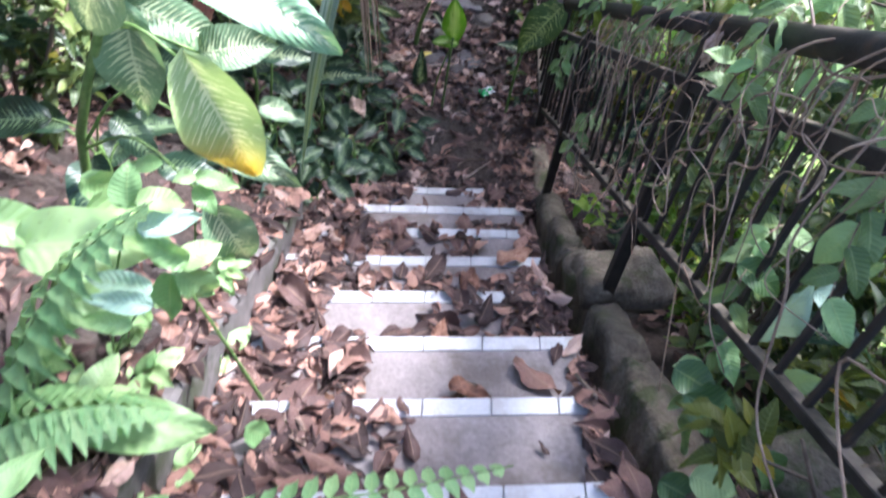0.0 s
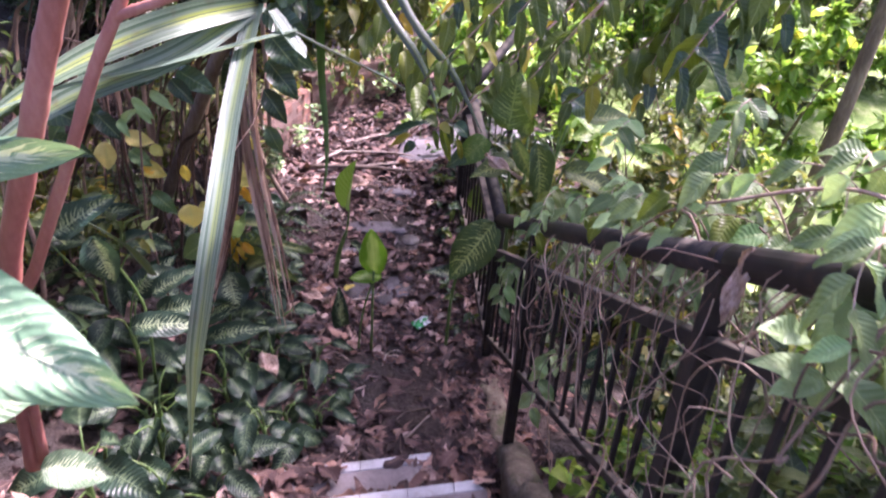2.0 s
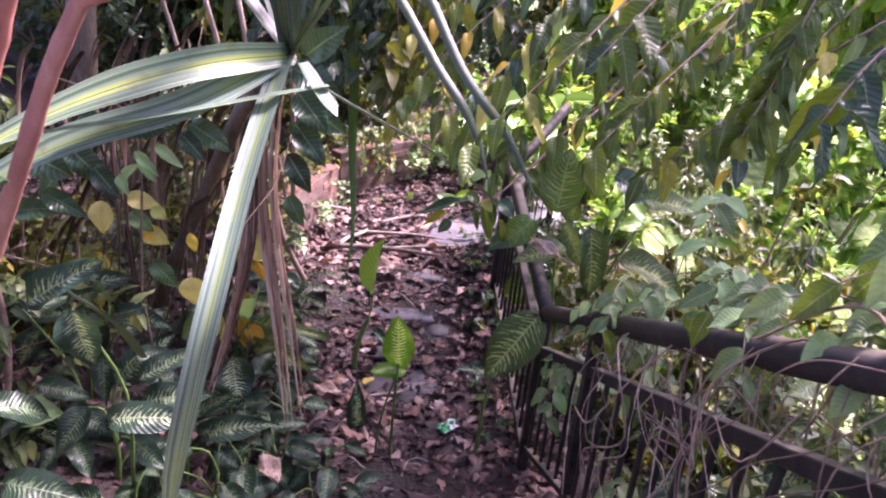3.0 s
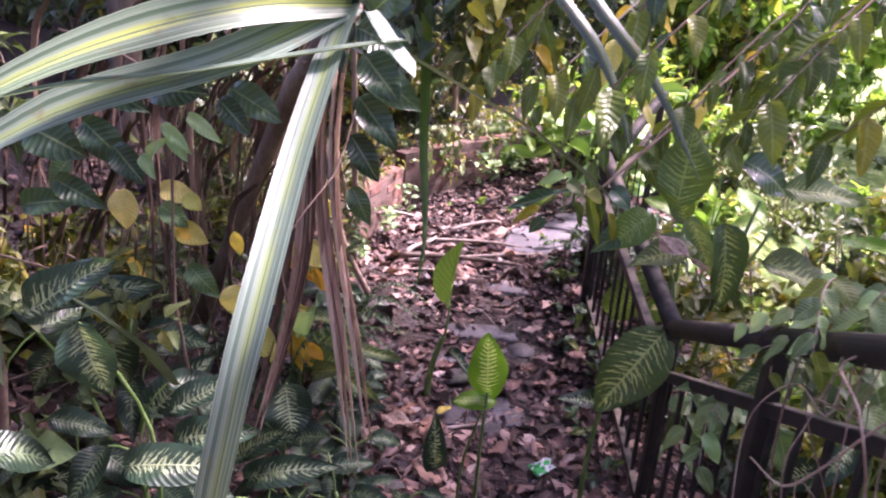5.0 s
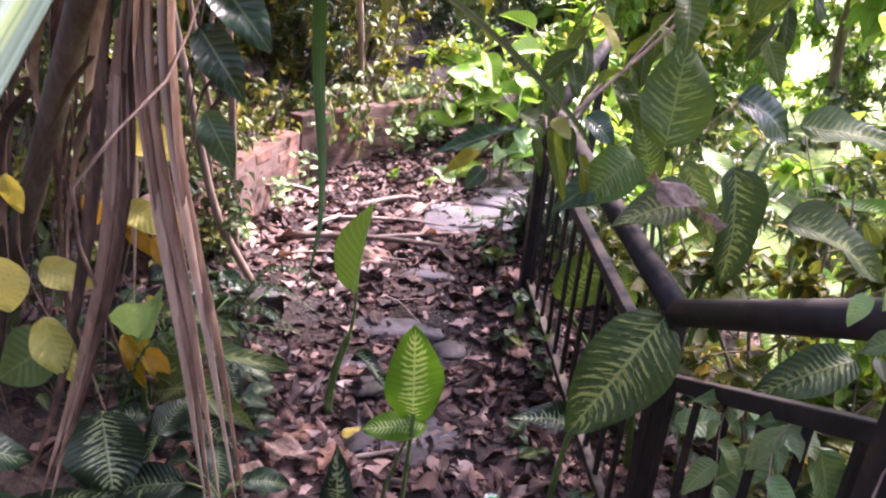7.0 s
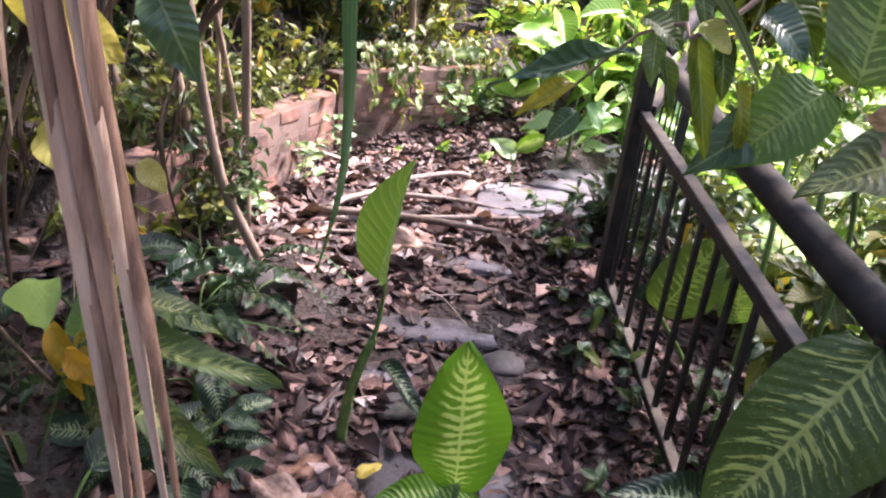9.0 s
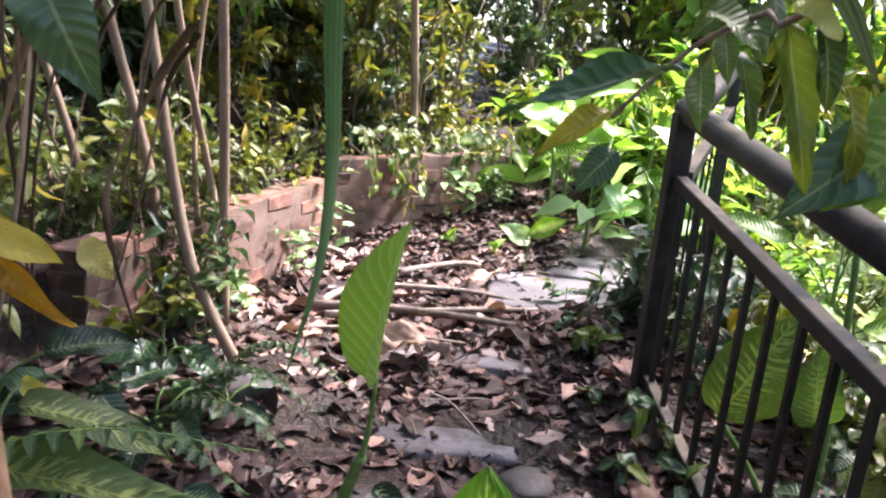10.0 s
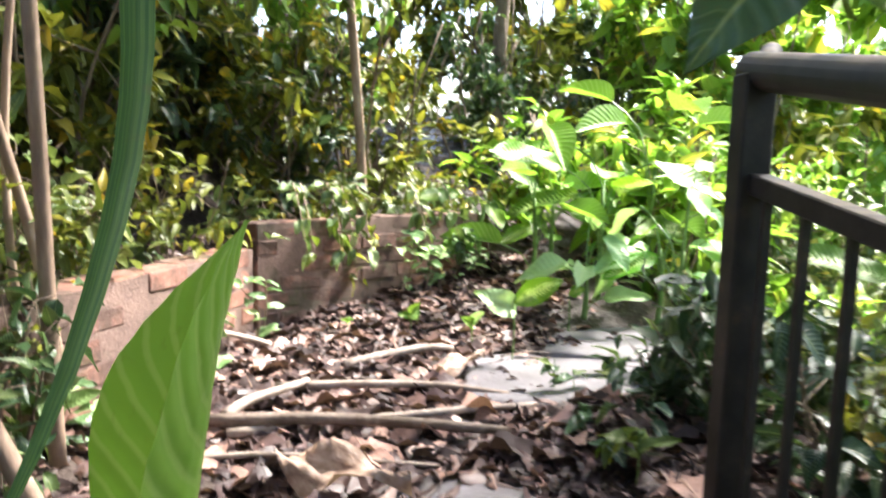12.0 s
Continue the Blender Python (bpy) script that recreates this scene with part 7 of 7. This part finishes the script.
# small things lying on the path
explicit_plant("fallen_leaf", (0.10, 6.2, -1.64), [("leaf_yellow", (-0.02, 5.0, -1.80), (0.05, 5.06, -1.79), 0.045, (0, -0.2, 1))], "small yellow fallen leaf", "leaf")


def loose_leaf(name, mesh, base, tip, width, up, label):
    ob = new(name, mesh)
    ob.matrix_world = leaf_pose(base, tip, width, up)
    return tagged(ob, label, "leaf")


n = Nodes("pale_dry_leaf")
col = n.colors(n.noise(9.0, 4.0), [(0.3, (0.20, 0.12, 0.09)), (0.5, (0.42, 0.29, 0.22)), (0.7, (0.60, 0.46, 0.38))])
n.bump(n.noise(40.0, 3.0), 0.5, 0.004)
M["pale_dry"] = n.leafy(col, 0.1, 0.55)
pale = grid_mesh("pale_leaf", leaf_grid(10, 6, 0.45, 0.7, -0.12, 0.35, 2.5, 0.5, 12), M["pale_dry"])
for base, tip, w, up in [((-0.10, 6.30, -1.585), (0.22, 6.14, -1.60), 0.14, (0.1, -0.4, 0.9)), ((-0.27, 1.06, -0.565), (-0.20, 0.97, -0.57), 0.06, (0, -0.5, 0.8)), ((0.32, 7.0, -1.57), (0.5, 7.15, -1.56), 0.07, (0, -0.3, 1)), ((-0.45, 4.15, -1.66), (-0.36, 4.0, -1.72), 0.12, (0.2, -0.6, 0.8)), ((0.76, 4.48, -0.575), (0.95, 4.42, -0.70), 0.06, (0.3, -0.6, 0.75)), ((0.84, 1.95, 0.30), (0.82, 1.93, 0.14), 0.05, (-0.8, -0.6, 0)), ((-0.30, 4.96, -1.80), (-0.12, 4.86, -1.81), 0.11, (0, -0.2, 1)), ((-0.38, 4.84, -1.80), (-0.26, 4.72, -1.80), 0.10, (0.2, -0.2, 1))]:
    loose_leaf("pale_leaf", pale, base, tip, w, up, "large pale tan dead leaf, curled")
n = Nodes("russet_dry_leaf")
col = n.colors(n.m("ADD", n.m("MULTIPLY", n.noise(9.0, 4.0), 0.7), n.m("MULTIPLY", n.random(False), 0.3)), [(0.3, (0.10, 0.045, 0.03)), (0.5, (0.26, 0.12, 0.075)), (0.7, (0.42, 0.24, 0.16))])
n.bump(n.noise(40.0, 3.0), 0.5, 0.004)
M["russet_dry"] = n.leafy(col, 0.1, 0.6)
russet = grid_mesh("russet_leaf", leaf_grid(10, 6, 0.45, 0.7, 0.15, 0.3, 2.5, 0.4, 15), M["russet_dry"])
lot = random.Random(93)
for i in range(22):
    x, y = (-0.40 + lot.gauss(0, 0.13), 4.95 + lot.gauss(0, 0.16)) if i < 13 else (lot.uniform(-0.45, 0.55), lot.uniform(0.7, 2.4))
    az, L = lot.uniform(0, 6.28), lot.uniform(0.12, 0.19)
    z = surface_z(x, y) + lot.uniform(0.03, 0.06)
    loose_leaf("russet_leaf", russet, (x, y, z), (x + L * math.cos(az), y + L * math.sin(az), z + lot.uniform(-0.02, 0.03)), L * lot.uniform(0.42, 0.55), (lot.uniform(-.3, .3), lot.uniform(-.5, .1), 1), "large russet-brown fallen leaf, slightly curled")
# crumpled wrapper
n = Nodes("foil_wrapper")
M["wrapper"] = n.finish(n.colors(n.noise(22.0, 1.0), [(0.36, (0.03, 0.42, 0.10)), (0.49, (0.05, 0.55, 0.16)), (0.51, (0.75, 0.78, 0.76)), (0.75, (0.8, 0.82, 0.8))]), 0.25)
bm = bmesh.new()
bmesh.ops.create_grid(bm, x_segments=12, y_segments=10, size=0.5)
for v in bm.verts:
    v.co = Vector((v.co.x * 0.10, v.co.y * 0.075, 0.02)) + noise.noise_vector(v.co * 5) * 0.022
bmesh.ops.solidify(bm, geom=bm.faces[:], thickness=0.001)
ob = part("wrapper", bm, M["wrapper"])
ob.matrix_world = pose(0.48, 4.64, -1.83, 10, -12, 30)
tagged(ob, "small crumpled green and white wrapper on the leaves", "litter")
# stones showing through the leaves
for i, (x, y, rad) in enumerate([(-0.45, 5.95, 0.09), (0.08, 5.35, 0.07), (-0.30, 5.55, 0.05), (0.25, 4.95, 0.06), (0.62, 5.0, 0.06), (-0.2, 4.5, 0.05), (0.45, 5.6, 0.07)]):
    bm = bmesh.new()
    bmesh.ops.create_icosphere(bm, subdivisions=3, radius=rad)
    for v in bm.verts:
        v.co = Vector((v.co.x * 1.2, v.co.y, v.co.z * 0.5)) + noise.noise_vector(v.co * 12 + Vector((i * 3, 0, 0))) * rad * 0.25
    ob = smooth(part("stone", bm, M["plaster"]))
    ob.location = (x, y, surface_z(x, y) + rad * 0.15)
    tagged(ob, "grey rounded stone half sunk in leaf litter", "stone", "stones on the path")
